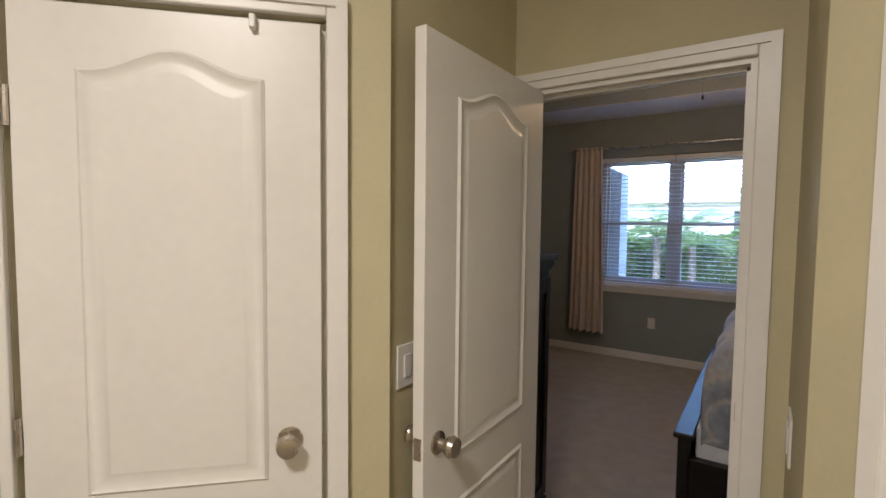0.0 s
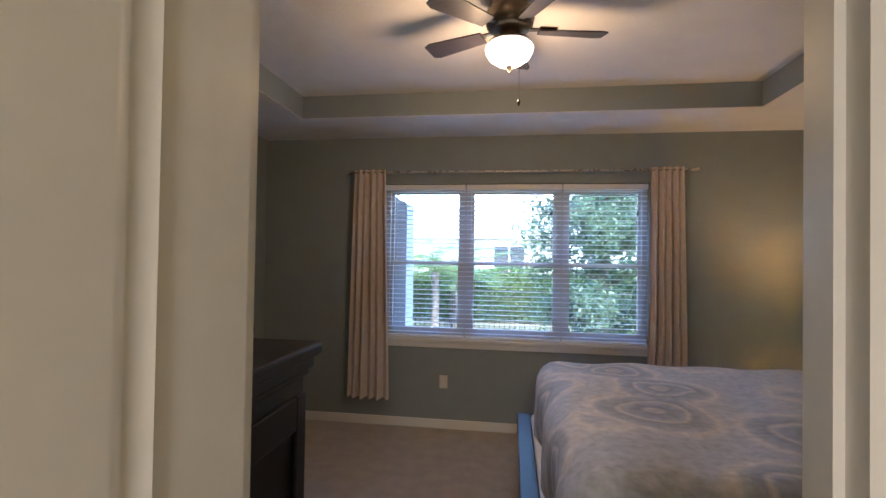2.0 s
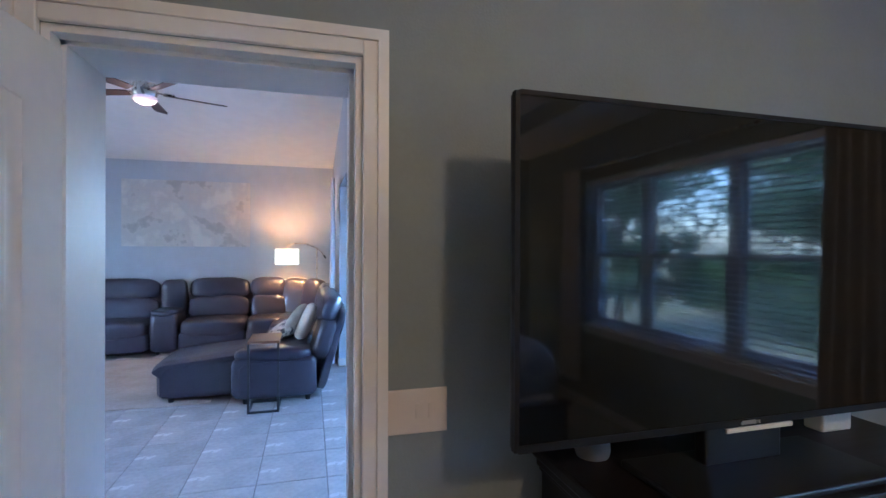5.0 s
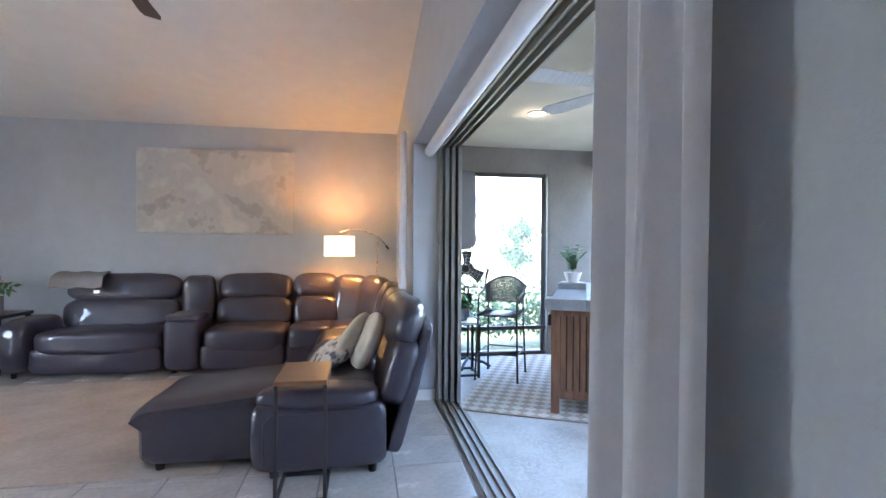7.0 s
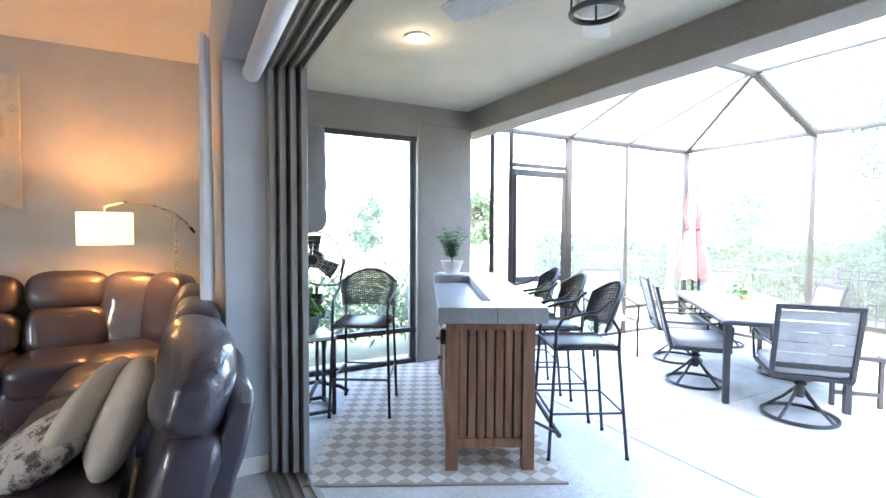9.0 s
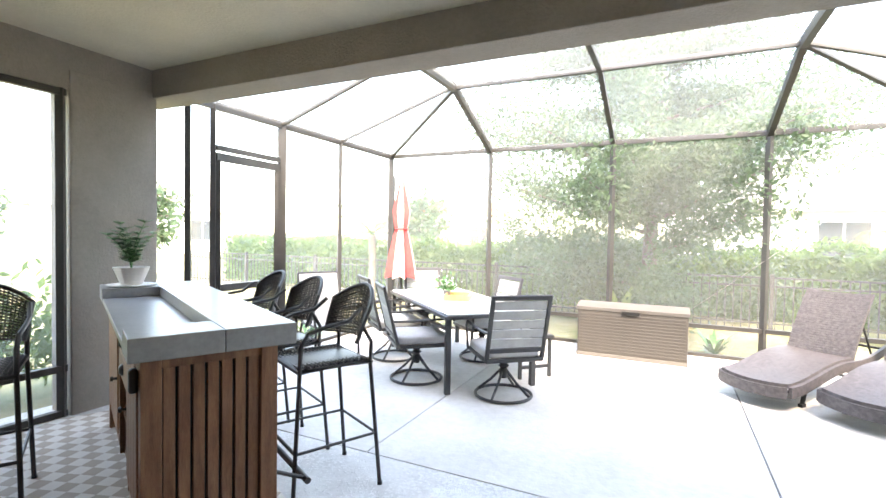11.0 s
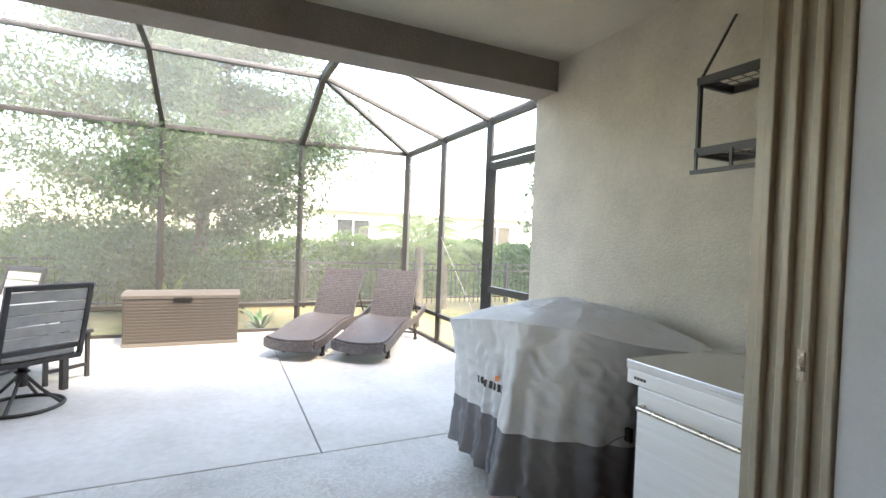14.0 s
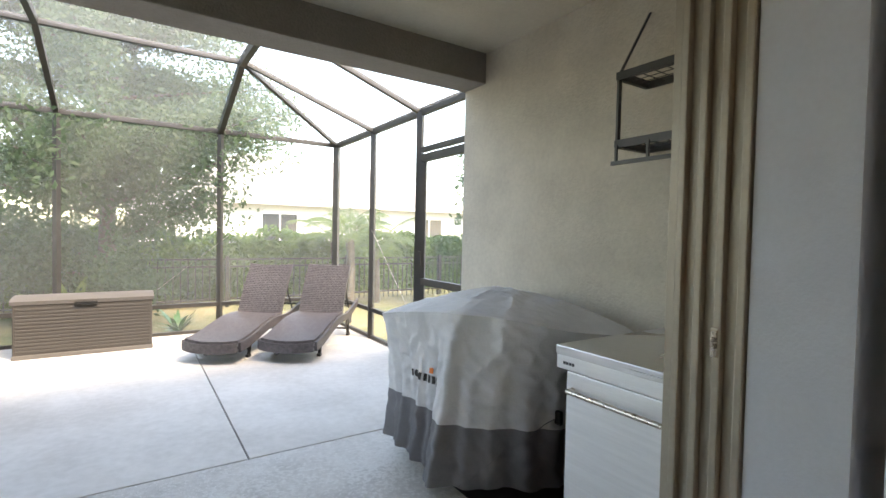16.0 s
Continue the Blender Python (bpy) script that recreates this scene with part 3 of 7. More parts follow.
# closet door in the hall, shut; open door to the bedroom; open door to the living room
panel_door("door_closet", HM @ pose(0.005, 0.012, 0), 0.68, "white moulded two-panel closet door, shut", 0.60, knob_z=0.965)
dd = thing("trim_closet", HM, "white painted closet door casing", "trim", kind="structure")
casing(dd, "x", -0.01, 0.70, DH, 0.0, -1, w=0.052)
jambs(dd, "x", -0.01, 0.70, DH, 0.03, 0.1)
part("catch", bx(0.52, 0.535, -0.03, -0.004, DH - 0.045, DH - 0.012, bevel=0.003), M_PLASTIC_W, dd)
panel_door("door_hall", pose(-0.09, 2.372, 0, 0, 0, -90), 0.75, "white moulded two-panel door standing open into the hall", 0.685)
dd = thing("trim_hall_door", pose(0, 0, 0), "white painted casing of the bedroom door", "trim", kind="structure")
casing(dd, "x", D1L, D1R, DH, 2.38, -1, w=0.058)
casing(dd, "x", D1L, D1R, DH, YS, 1)
jambs(dd, "x", D1L, D1R, DH, 2.38, YS)
part("strike_plate", bx(D1R - 0.021, D1R - 0.0175, 2.41, 2.44, 0.90, 0.96), M_NICKEL, dd)
panel_door("door_living", pose(XW + 0.02, D2A + 0.035, 0, 0, 0, -5), 0.70, "white moulded two-panel door standing open into the bedroom", 0.63)
dd = thing("trim_living_door", pose(0, 0, 0), "white painted casing of the living room door", "trim", kind="structure")
casing(dd, "y", D2A, D2B, DH2, XW, 1, w=0.066)
casing(dd, "y", D2A, D2B, DH2, XW - 0.30, -1)
jambs(dd, "y", D2A, D2B, DH2, XW - 0.30, XW, stop=0.78)
part("strike_plate", bx(XW - 0.06, XW - 0.03, D2B - 0.021, D2B - 0.0175, 0.90, 0.96), M_NICKEL, dd)
# a further shut door in the hall
panel_door("door_hall_side", EM @ pose(0.18, 0.012, 0), 0.71, "white moulded two-panel door, shut", 0.64)
dd = thing("trim_hall_side", EM, "white painted door casing", "trim", kind="structure")
casing(dd, "x", 0.17, 0.90, DH, 0.0, -1, w=0.062)

# baseboards
for n_, a in (("baseboard_north", (XW, XE, YN - 0.014, YN, 0, 0.085)), ("baseboard_west", (XW, XW + 0.014, D2B + 0.09, YN - 0.014, 0, 0.085)), ("baseboard_east", (XE - 0.014, XE, YS, YN - 0.014, 0, 0.085)),
              ("baseboard_living_west", (LX, LX + 0.014, LY0, LY1, 0, 0.10)), ("baseboard_living_north", (LX + 0.014, SX0, LY1 - 0.014, LY1, 0, 0.10)), ("baseboard_slider_reveal", (SX0, SX0 + 0.012, LY1 - 0.014, IN, 0, 0.10))):
    W(n_, bx(*a, bevel=0.004), M_TRIM, "white painted baseboard", "baseboard")

# bedroom window: stool, three double-hung units
win = thing("window_bedroom", pose(0, 0, 0), "wide three-part double-hung window with a white sill", "window", kind="structure")
part("window_sill", bx(WX0 - 0.05, WX1 + 0.05, YN - 0.035, YN + 0.15, WZ0 - 0.03, WZ0, bevel=0.006), M_TRIM, win)
part("apron", bx(WX0 - 0.03, WX1 + 0.03, YN - 0.014, YN, WZ0 - 0.085, WZ0 - 0.03, bevel=0.003), M_TRIM, win)
ml = [WX0, -0.19, 0.69, WX1]
my0, my1 = YN + 0.09, YN + 0.16
for k in range(3):
    a, b = ml[k], ml[k + 1]
    f = part("window_frame", bx(a, a + 0.045, my0, my1, WZ0, WZ1), M_VINYL, win)
    bm = bx(b - 0.045, b, my0, my1, WZ0, WZ1)
    box(bm, a + 0.045, b - 0.045, my0, my1, WZ1 - 0.05, WZ1), box(bm, a + 0.045, b - 0.045, my0, my1, WZ0, WZ0 + 0.05)
    part("frame", bm, M_VINYL, f)
    mid = (WZ0 + WZ1) / 2 - 0.02
    for z0, z1, y in ((WZ0 + 0.05, mid + 0.02, my0 + 0.01), (mid - 0.02, WZ1 - 0.05, my0 + 0.038)):
        bm = bx(a + 0.045, b - 0.045, y, y + 0.026, z0, z0 + 0.035)
        box(bm, a + 0.045, b - 0.045, y, y + 0.026, z1 - 0.035, z1), box(bm, a + 0.045, a + 0.075, y, y + 0.026, z0 + 0.035, z1 - 0.035), box(bm, b - 0.075, b - 0.045, y, y + 0.026, z0 + 0.035, z1 - 0.035)
        s = part("sash", bm, M_VINYL, win)
        p = part("pane", bx(a + 0.07, b - 0.07, y + 0.010, y + 0.015, z0 + 0.03, z1 - 0.03), M_GLASS, s)
        p.visible_shadow = False

# slab, patio joints, floor tiles under the living room
W("floor_living", bx(LX, XW - 0.15, LY0, IN + 0.02, -0.1, -0.008), M_GROUT, "grey-beige tiled living room floor with grout joints", "floor")
W("pavement_patio", bx(LAX - 0.35, -2.3, EXT, 6.42, -0.25, -0.012), M_CONCRETE_WET, "worn sealed concrete lanai slab", "patio")
po = thing("pavement_patio_outer", pose(0, 0, 0), "pale concrete patio slabs with cut joints", "patio", kind="structure")
for x0, x1 in ((LAX - 0.1, -6.855), (-6.845, -4.505), (-4.495, -2.4)):
    for y0, y1 in ((6.432, 8.96), (8.97, 10.6)):
        part("slab", bx(x0, x1, y0, y1, -0.25, -0.012, bevel=0.003, seg=1), M_CONCRETE, po)
W("pavement_joint", bx(LAX - 0.1, -2.4, 6.38, 10.55, -0.26, -0.03), M_JOINT, "dark joints between the patio slabs", "patio")
bm = B()
R_ = 400
v = [bm.verts.new(p) for p in ((-R_, -R_, -0.12), (R_, -R_, -0.12), (R_, R_, -0.12), (-R_, R_, -0.12))]
bm.faces.new(v)
W("ground", bm, M_GRASS, "patchy dry lawn", "ground")

# sliding door: head track, floor track, stacked leaves and pocket jamb
sl = thing("door_slider", pose(0, 0, 0), "wide multi-panel sliding glass door, open and stacked at the side", "sliding door", kind="structure")
part("head_track", bx(SX0, SX1 + 0.03, IN, EXT - 0.005, SH - 0.01, SH + 0.04), M_TRACK_DARK, sl)
for k in range(4):
    y = IN + 0.02 + k * 0.055
    part("head_rail", bx(SX0 + 0.002, SX1 + 0.03, y, y + 0.012, SH - 0.055, SH - 0.01), M_TRACK, sl)
    part("floor_rail", bx(SX0 + 0.002, SX1 + 0.03, y, y + 0.012, -0.008, 0.012), M_TRACK_DARK, sl)
part("floor_track", bx(SX0, SX1 + 0.03, IN + 0.005, EXT + 0.02, -0.03, -0.006), M_TRACK, sl)
part("roller_shade", tube(B(), [(SX0 + 0.02, IN - 0.07, SH - 0.075), (SX1, IN - 0.07, SH - 0.075)], 0.05, 14), M_BLIND, sl, "rolled-up white shade", smooth=True)
for k in range(4):
    y = IN + 0.012 + k * 0.055
    bm = bx(SX0 + 0.005, SX0 + 0.075 + 0.03 * k, y, y + 0.035, 0.012, SH - 0.012, bevel=0.004)
    part("door_leaf", bm, M_TRACK_DARK, sl)
for k in range(4):
    y = IN + 0.005 + k * 0.058
    bm = bx(SX1 - 0.012, SX1 + 0.03, y, y + 0.022, 0, SH, bevel=0.004)
    box(bm, SX1 + 0.012, SX1 + 0.03, y + 0.022, y + 0.058, 0, SH)
    part("pocket_jamb", bm, M_TRACK, sl)
part("latch", bx(SX1 - 0.016, SX1 - 0.010, IN + 0.070, IN + 0.088, 1.02, 1.10, bevel=0.002), M_NICKEL, sl)
part("latch_hook", bx(SX1 - 0.022, SX1 - 0.015, IN + 0.075, IN + 0.083, 1.045, 1.075, bevel=0.002), M_NICKEL, sl)

# pool cage
EZ, RZ = 2.65, 3.17
cage = thing("pool_cage", pose(0, 0, 0), "dark bronze aluminium screen enclosure over the patio", "screen enclosure", kind="structure")
def bar(a, b, w=0.05, d=0.05, name="post", m=None):
    a, b = Vector(a), Vector(b)
    dd_, u, v_ = frame_axes(b - a)
    bm = bx(-w / 2, w / 2, -d / 2, d / 2, 0, (b - a).length)
    xform(bm, Matrix.Translation(a) @ Matrix((u, v_, dd_)).transposed().to_4x4())
    return part(name, bm, m or M_BRONZE, cage)
NX = (PX0, -7.49, -5.80, -4.10, PX1)
WY, EY = (6.86, 7.13, 8.05, 9.13, PY1), (6.86, 7.94, 9.12, PY1)
for x in NX[1:-1]:
    bar((x, PY1, -0.012), (x, PY1, EZ), 0.05, 0.06)
for x in (PX0, PX1):
    bar((x, PY1, -0.012), (x, PY1, EZ), 0.08, 0.08)
for y in WY[:-1]:
    bar((PX0, y, -0.012), (PX0, y, EZ), 0.10 if y == 8.05 else 0.05, 0.06)
for y in EY[:-1]:
    bar((PX1, y, -0.012), (PX1, y, EZ), 0.10 if y > 7.5 and y < 8 else 0.07, 0.06)
bar((PX0, PY1, EZ), (PX1, PY1, EZ), 0.05, 0.06, "eave_beam")
bar((PX0, 6.8, EZ), (PX0, PY1, EZ), 0.05, 0.08, "eave_beam"), bar((PX1, 6.8, EZ), (PX1, PY1, EZ), 0.05, 0.08, "eave_beam")
bar((PX0, PY1, 0.36), (PX1, PY1, 0.36), 0.05, 0.05, "chair_rail"), bar((PX0, 8.06, 0.36), (PX0, PY1, 0.36), 0.05, 0.05, "chair_rail"), bar((PX1, 7.95, 0.36), (PX1, PY1, 0.36), 0.05, 0.05, "chair_rail")
bar((PX0, PY1, 0.01), (PX1, PY1, 0.01), 0.05, 0.04, "sill_rail"), bar((PX0, 6.84, 0.01), (PX0, PY1, 0.01), 0.05, 0.04, "sill_rail"), bar((PX1, 6.84, 0.01), (PX1, PY1, 0.01), 0.05, 0.04, "sill_rail")
RX0, RX1, RY = -7.47, -4.08, 9.08
for a, b, w, d in (((RX0, RY, RZ), (RX1, RY, RZ), 0.05, 0.05), ((RX0, 6.7, RZ), (RX0, RY, RZ), 0.06, 0.10), ((RX1, 6.7, RZ), (RX1, RY, RZ), 0.06, 0.10), ((-5.81, 6.7, RZ), (-5.81, RY, RZ), 0.05, 0.07),
                   ((NX[1], PY1, EZ), (RX0, RY, RZ), 0.06, 0.10), ((NX[2], PY1, EZ), (-5.81, RY, RZ), 0.05, 0.07), ((NX[3], PY1, EZ), (RX1, RY, RZ), 0.06, 0.10),
                   ((PX0, PY1, EZ), (RX0, RY, RZ), 0.05, 0.05), ((PX1, PY1, EZ), (RX1, RY, RZ), 0.05, 0.05), ((PX0, 9.13, EZ), (RX0, RY - 0.03, RZ), 0.03, 0.04), ((PX1, 9.12, EZ), (RX1, RY - 0.03, RZ), 0.05, 0.05),
                   ((PX0, 8.05, EZ), (RX0, 7.95, RZ), 0.04, 0.04), ((PX1, 7.94, EZ), (RX1, 7.85, RZ), 0.05, 0.05), ((RX0, 7.6, RZ), (RX1, 7.6, RZ), 0.04, 0.04)):
    bar(a, b, w, d, "rafter")
# screen doors in the side walls
for x, y0, y1 in ((PX0, 7.16, 8.0), (PX1, 6.92, 7.88)):
    for a, b, w, d in (((x, y0 + 0.03, 0.03), (x, y0 + 0.03, 2.12), 0.05, 0.06), ((x, y1 - 0.03, 0.03), (x, y1 - 0.03, 2.12), 0.05, 0.06), ((x, y0, 2.15), (x, y1, 2.15), 0.05, 0.08), ((x, y0, 0.84), (x, y1, 0.84), 0.05, 0.07), ((x, y0, 0.08), (x, y1, 0.08), 0.04, 0.12), ((x, y0, 2.24), (x, y1, 2.24), 0.05, 0.05)):
        bar(a, b, w, d, "door_rail")
    bar((x + (0.04 if x < -5 else -0.04), y1 - 0.04, 1.02), (x + (0.04 if x < -5 else -0.04), y1 - 0.04, 1.16), 0.03, 0.03, "door_pull")
bar((-5.45, PY1 - 0.02, 0.04), (-2.55, PY1 - 0.02, 2.5), 0.003, 0.003, "brace_cable", M_NICKEL), bar((PX1 - 0.02, 10.35, 2.5), (PX1 - 0.02, 7.98, 0.4), 0.003, 0.003, "brace_cable", M_NICKEL)
def quad(ps, name="screen"):
    bm = B()
    bm.faces.new([bm.verts.new(p) for p in ps])
    o = part(name, bm, M_SCREEN, cage)
    return o
for a, b in zip(NX, NX[1:]):
    quad(((a, PY1, 0), (b, PY1, 0), (b, PY1, EZ), (a, PY1, EZ)))
for x, ys in ((PX0, WY), (PX1, EY)):
    for a, b in zip(ys, ys[1:]):
        quad(((x, a, 0), (x, b, 0), (x, b, EZ), (x, a, EZ)))
quad(((RX0, 6.7, RZ), (RX1, 6.7, RZ), (RX1, RY, RZ), (RX0, RY, RZ)))
quad(((NX[1], PY1, EZ), (NX[3], PY1, EZ), (RX1, RY, RZ), (RX0, RY, RZ)))
for px, nx, rx in ((PX0, NX[1], RX0), (PX1, NX[3], RX1)):
    quad(((px, PY1, EZ), (nx, PY1, EZ), (rx, RY, RZ)))
    quad(((px, 6.7, EZ), (px, PY1, EZ), (rx, RY, RZ), (rx, 6.7, RZ)))
# screened opening in the west side of the lanai
for a, b, w, d in (((LAX, 4.48, 0), (LAX, 4.48, 2.45), 0.05, 0.05), ((LAX, 5.84, 0), (LAX, 5.84, 2.45), 0.05, 0.05), ((LAX, 4.45, 2.42), (LAX, 5.87, 2.42), 0.05, 0.05), ((LAX, 4.45, 0.36), (LAX, 5.87, 0.36), 0.05, 0.05), ((LAX, 4.45, 0.02), (LAX, 5.87, 0.02), 0.05, 0.05)):
    bar(a, b, w, d, "side_frame")
quad(((LAX, 4.45, 0), (LAX, 5.87, 0), (LAX, 5.87, 2.45), (LAX, 4.45, 2.45)))

# floor tiles of the living room
tile_ = None
for i_ in range(14):
    for j_ in range(13):
        x_, y_ = -2.68 - i_ * 0.462, 3.83 - j_ * 0.462
        if tile_ is None:
            tile_ = part("floor_tile", bx(-0.228, 0.228, -0.228, 0.228, -0.03, 0.0, bevel=0.003, seg=1), M_TILE, bpy.data.objects["floor_living"])
            tile_.location = (x_, y_, 0)
        else:
            o_ = new("floor_tile", tile_.data)
            o_.parent = bpy.data.objects["floor_living"]
            o_.location = (x_, y_, 0)


# ---- garden ----
def leaves(name, n, place, size, material, parent=None, seed=1, label="", droop=0.3):
    """Many small leaf blades in one mesh; place(rng) gives each one's centre."""
    rng = np.random.default_rng(seed)
    c = np.array([place(rng) for _ in range(n)])
    d = rng.normal(size=(n, 3))
    d[:, 2] -= droop
    d /= np.linalg.norm(d, axis=1)[:, None]
    e = np.cross(d, rng.normal(size=(n, 3)))
    e /= np.linalg.norm(e, axis=1)[:, None]
    s = (size * rng.uniform(0.6, 1.3, n))[:, None]
    v = np.stack([c - d * s, c + e * s * 0.42, c + d * s, c - e * s * 0.42], 1).reshape(-1, 3)
    me = bpy.data.meshes.new(name)
    me.from_pydata(v.tolist(), [], np.arange(4 * n).reshape(n, 4).tolist())
    me.materials.append(material)
    ob = new(name, me)
    if parent:
        ob.parent = parent
    if label:
        ob["label"] = label
    return ob


def tree(m, height, spread, n, label, seed, leaf=0.09, low=0.25, trunk_r=0.12, limbs=38):
    t = thing("tree", m, label, "tree", "garden trees")
    rng = np.random.default_rng(seed)
    bm = B()
    tube(bm, [(0, 0, -0.15), (0.03, 0.02, height * 0.3), (-0.04, 0.03, height * 0.55), (0.03, 0, height * 0.9)], [trunk_r, trunk_r * 0.8, trunk_r * 0.5, 0.02], 10)
    part("trunk", bm, M_BARK, t, smooth=True)
    tips = []
    for k in range(limbs):
        z0 = height * rng.uniform(low * 0.8, 0.82)
        a = rng.uniform(0, 2 * math.pi)
        f = (z0 / height - low) / (1 - low)
        r = spread * (0.55 + 0.45 * math.sin(math.pi * min(1, max(0.05, f + 0.15)))) * rng.uniform(0.7, 1.05)
        tip = Vector((r * math.cos(a), r * math.sin(a), z0 + rng.uniform(0.15, 0.5) * r * 0.5))
        b2 = B()
        mid = Vector((tip.x * 0.45, tip.y * 0.45, z0 + (tip.z - z0) * 0.3))
        tube(b2, [(0, 0, z0 - 0.15), mid, tip], [0.035, 0.022, 0.008], 6)
        part("limb", b2, M_BARK, t, smooth=True)
        for q in (0.2, 0.36, 0.52, 0.68, 0.82, 0.95):
            p = Vector((0, 0, z0)).lerp(tip, q)
            tips.append((p.x, p.y, p.z, 0.30 + 0.10 * spread * q))
    for k in range(10):
        tips.append((rng.normal() * 0.2 * spread, rng.normal() * 0.2 * spread, height * rng.uniform(0.75, 1.0), 0.35))
    tips = np.array(tips)

    def place(g):
        c = tips[g.integers(len(tips))]
        o = g.normal(size=3)
        o *= c[3] * g.uniform(0.15, 1.0) / np.linalg.norm(o)
        return c[:3] + o * (1, 1, 1.05)
    leaves("crown", n, place, leaf, M_LEAF, t, seed)
    return t


tree(pose(-5.45, 13.6, -0.1, 0, 0, 25), 6.8, 3.75, 165000, "broad leafy oak tree with low grey-green foliage", 3, 0.046, 0.07, 0.15, 56)
tree(pose(1.8, 10.3, -0.1), 5.2, 1.45, 34000, "leafy green tree close behind the house", 5, 0.055, 0.12)
tree(pose(-14.6, 21.5, -0.1, 0, 0, 30), 3.6, 1.5, 3500, "small round leafy tree beyond the hedge", 9, 0.11, 0.25, 0.08)
tree(pose(-20.5, 9.2, -0.1, 0, 0, 30), 2.9, 0.9, 1500, "small young street tree", 11, 0.11, 0.4, 0.05)
tree(pose(-19.5, 13.0, -0.1, 0, 0, 80), 3.4, 1.2, 1800, "small young street tree", 12, 0.11, 0.4, 0.05)
tree(pose(3.6, 14.2, -0.1, 0, 0, 10), 5.0, 1.2, 3000, "slim leafy tree beyond the fence", 14, 0.09, 0.2, 0.06)
tree(pose(6.2, 10.2, -0.1, 0, 0, 50), 5.6, 2.3, 9000, "broad leafy tree beside the house", 15, 0.10, 0.12)


def palm(m, height, seed, label):
    t = thing("palm_tree", m, label, "palm", "garden palms")
    rng = np.random.default_rng(seed)
    part("trunk", tube(B(), [(0, 0, -0.1), (0.03, 0, height * 0.5), (0, 0.03, height)], [0.10, 0.075, 0.09], 10), M_BARK, t, smooth=True)
    for k in range(16):
        a = 2 * math.pi * k / 16 + rng.uniform(-0.2, 0.2)
        up = rng.uniform(0.45, 1.6)
        ln = rng.uniform(0.75, 1.05)
        bm = B()
        pts = []
        for i in range(7):
            s = i / 6
            pts.append(Vector((ln * s * math.cos(a), ln * s * math.sin(a), height + ln * (up * s - 0.75 * s * s))))
        tube(bm, pts, [0.012 * (1 - 0.7 * i / 6) for i in range(7)], 4)
        w = Vector((-math.sin(a), math.cos(a), 0))
        for i in range(1, 25):
            s = 0.15 + 0.85 * i / 24
            j = min(5, int(s * 6))
            p = pts[j].lerp(pts[j + 1], s * 6 - j)
            l_ = 0.26 * math.sin(math.pi * min(1, 0.25 + 0.7 * (1 - s))) + 0.05
            dirv = (pts[j + 1] - pts[j]).normalized()
            for sg in (-1, 1):
                tip = p + sg * w * l_ * 0.8 + dirv * l_ * 0.5 + Vector((0, 0, -0.10 * l_ / 0.3))
                bm.faces.new([bm.verts.new(q) for q in (p, p + dirv * 0.025, tip)])
        part("frond", bm, M_PALM, t)
    return t


palm(pose(-11.0, 12.6, -0.12), 1.5, 2, "young feathery palm behind the screen")
palm(pose(-1.45, 12.4, -0.12), 1.35, 4, "young feathery palm behind the screen")
palm(pose(-0.75, 12.7, -0.12, 0, 0, 40), 1.15, 6, "young feathery palm behind the screen")
palm(pose(-1.2, 13.9, -0.12, 0, 0, 40), 1.25, 8, "young feathery palm outside the bedroom window")

# clipped hedge behind the fence: one leafy mass
def hedge_place(x0, x1, y0, y1, h):
    def f(g):
        x = g.uniform(x0, x1)
        top = h + 0.06 * math.sin(x * 2.1) + 0.05 * math.sin(x * 5.3 + 1)
        s = g.uniform()
        if s < 0.62:
            return (x, y0 + g.normal() * 0.05 + 0.05 * math.sin(x * 7), g.uniform(-0.1, top))
        if s < 0.93:
            return (x, g.uniform(y0, y1), top + g.normal() * 0.05)
        return (x, g.uniform(y0, y1), g.uniform(0, top))
    return f
for nm, a, n, sd in (("hedge", (-18, -2.6, 14.6, 15.7, 1.18), 17000, 21), ("hedge", (-2.6, 9, 14.6, 15.7, 1.25), 9000, 22)):
    h = leaves(nm, n, hedge_place(*a), 0.075, M_HEDGE, None, sd)
    tagged(h, "clipped green hedge along the garden fence", "hedge", kind="stuff")
    core = part("hedge_core", bx(a[0], a[1], a[2] + 0.12, a[3] - 0.1, -0.12, a[4] - 0.12), M_HEDGE, h)
h = leaves("hedge", 3500, lambda g: (-10.3 + g.normal() * 0.18, g.uniform(3.4, 7.0), abs(g.normal()) * 0.3 + g.uniform(0, 0.35)), 0.06, M_HEDGE, None, 31)
tagged(h, "low leafy shrubs outside the lanai screen", "shrub", kind="stuff")
# garden fence of black aluminium pickets
fence = thing("fence", pose(0, 0, 0), "black aluminium picket fence in front of the hedge", "fence")
FY, FT = 13.3, 0.80
for x0, x1 in ((-18.0, -10.0), (-10.0, -2.0), (-2.0, 7.0)):
    for z in (0.02, FT - 0.16, FT - 0.02):
        part("rail", bx(x0, x1, FY - 0.012, FY + 0.012, z, z + 0.03), M_BRONZE, fence)
pk = None
for i in range(208):
    x = -17.9 + i * 0.12
    if pk is None:
        pk = part("picket", bx(-0.008, 0.008, -0.008, 0.008, -0.1, FT), M_BRONZE, fence)
        pk.location = (x, FY, 0)
    else:
        o = new("picket", pk.data)
        o.parent = fence
        o.location = (x, FY, 0)
for i in range(11):
    part("post", bx(-17.96 + i * 2.4 - 0.03, -17.96 + i * 2.4 + 0.03, FY - 0.03, FY + 0.03, -0.12, FT + 0.06), M_BRONZE, fence)


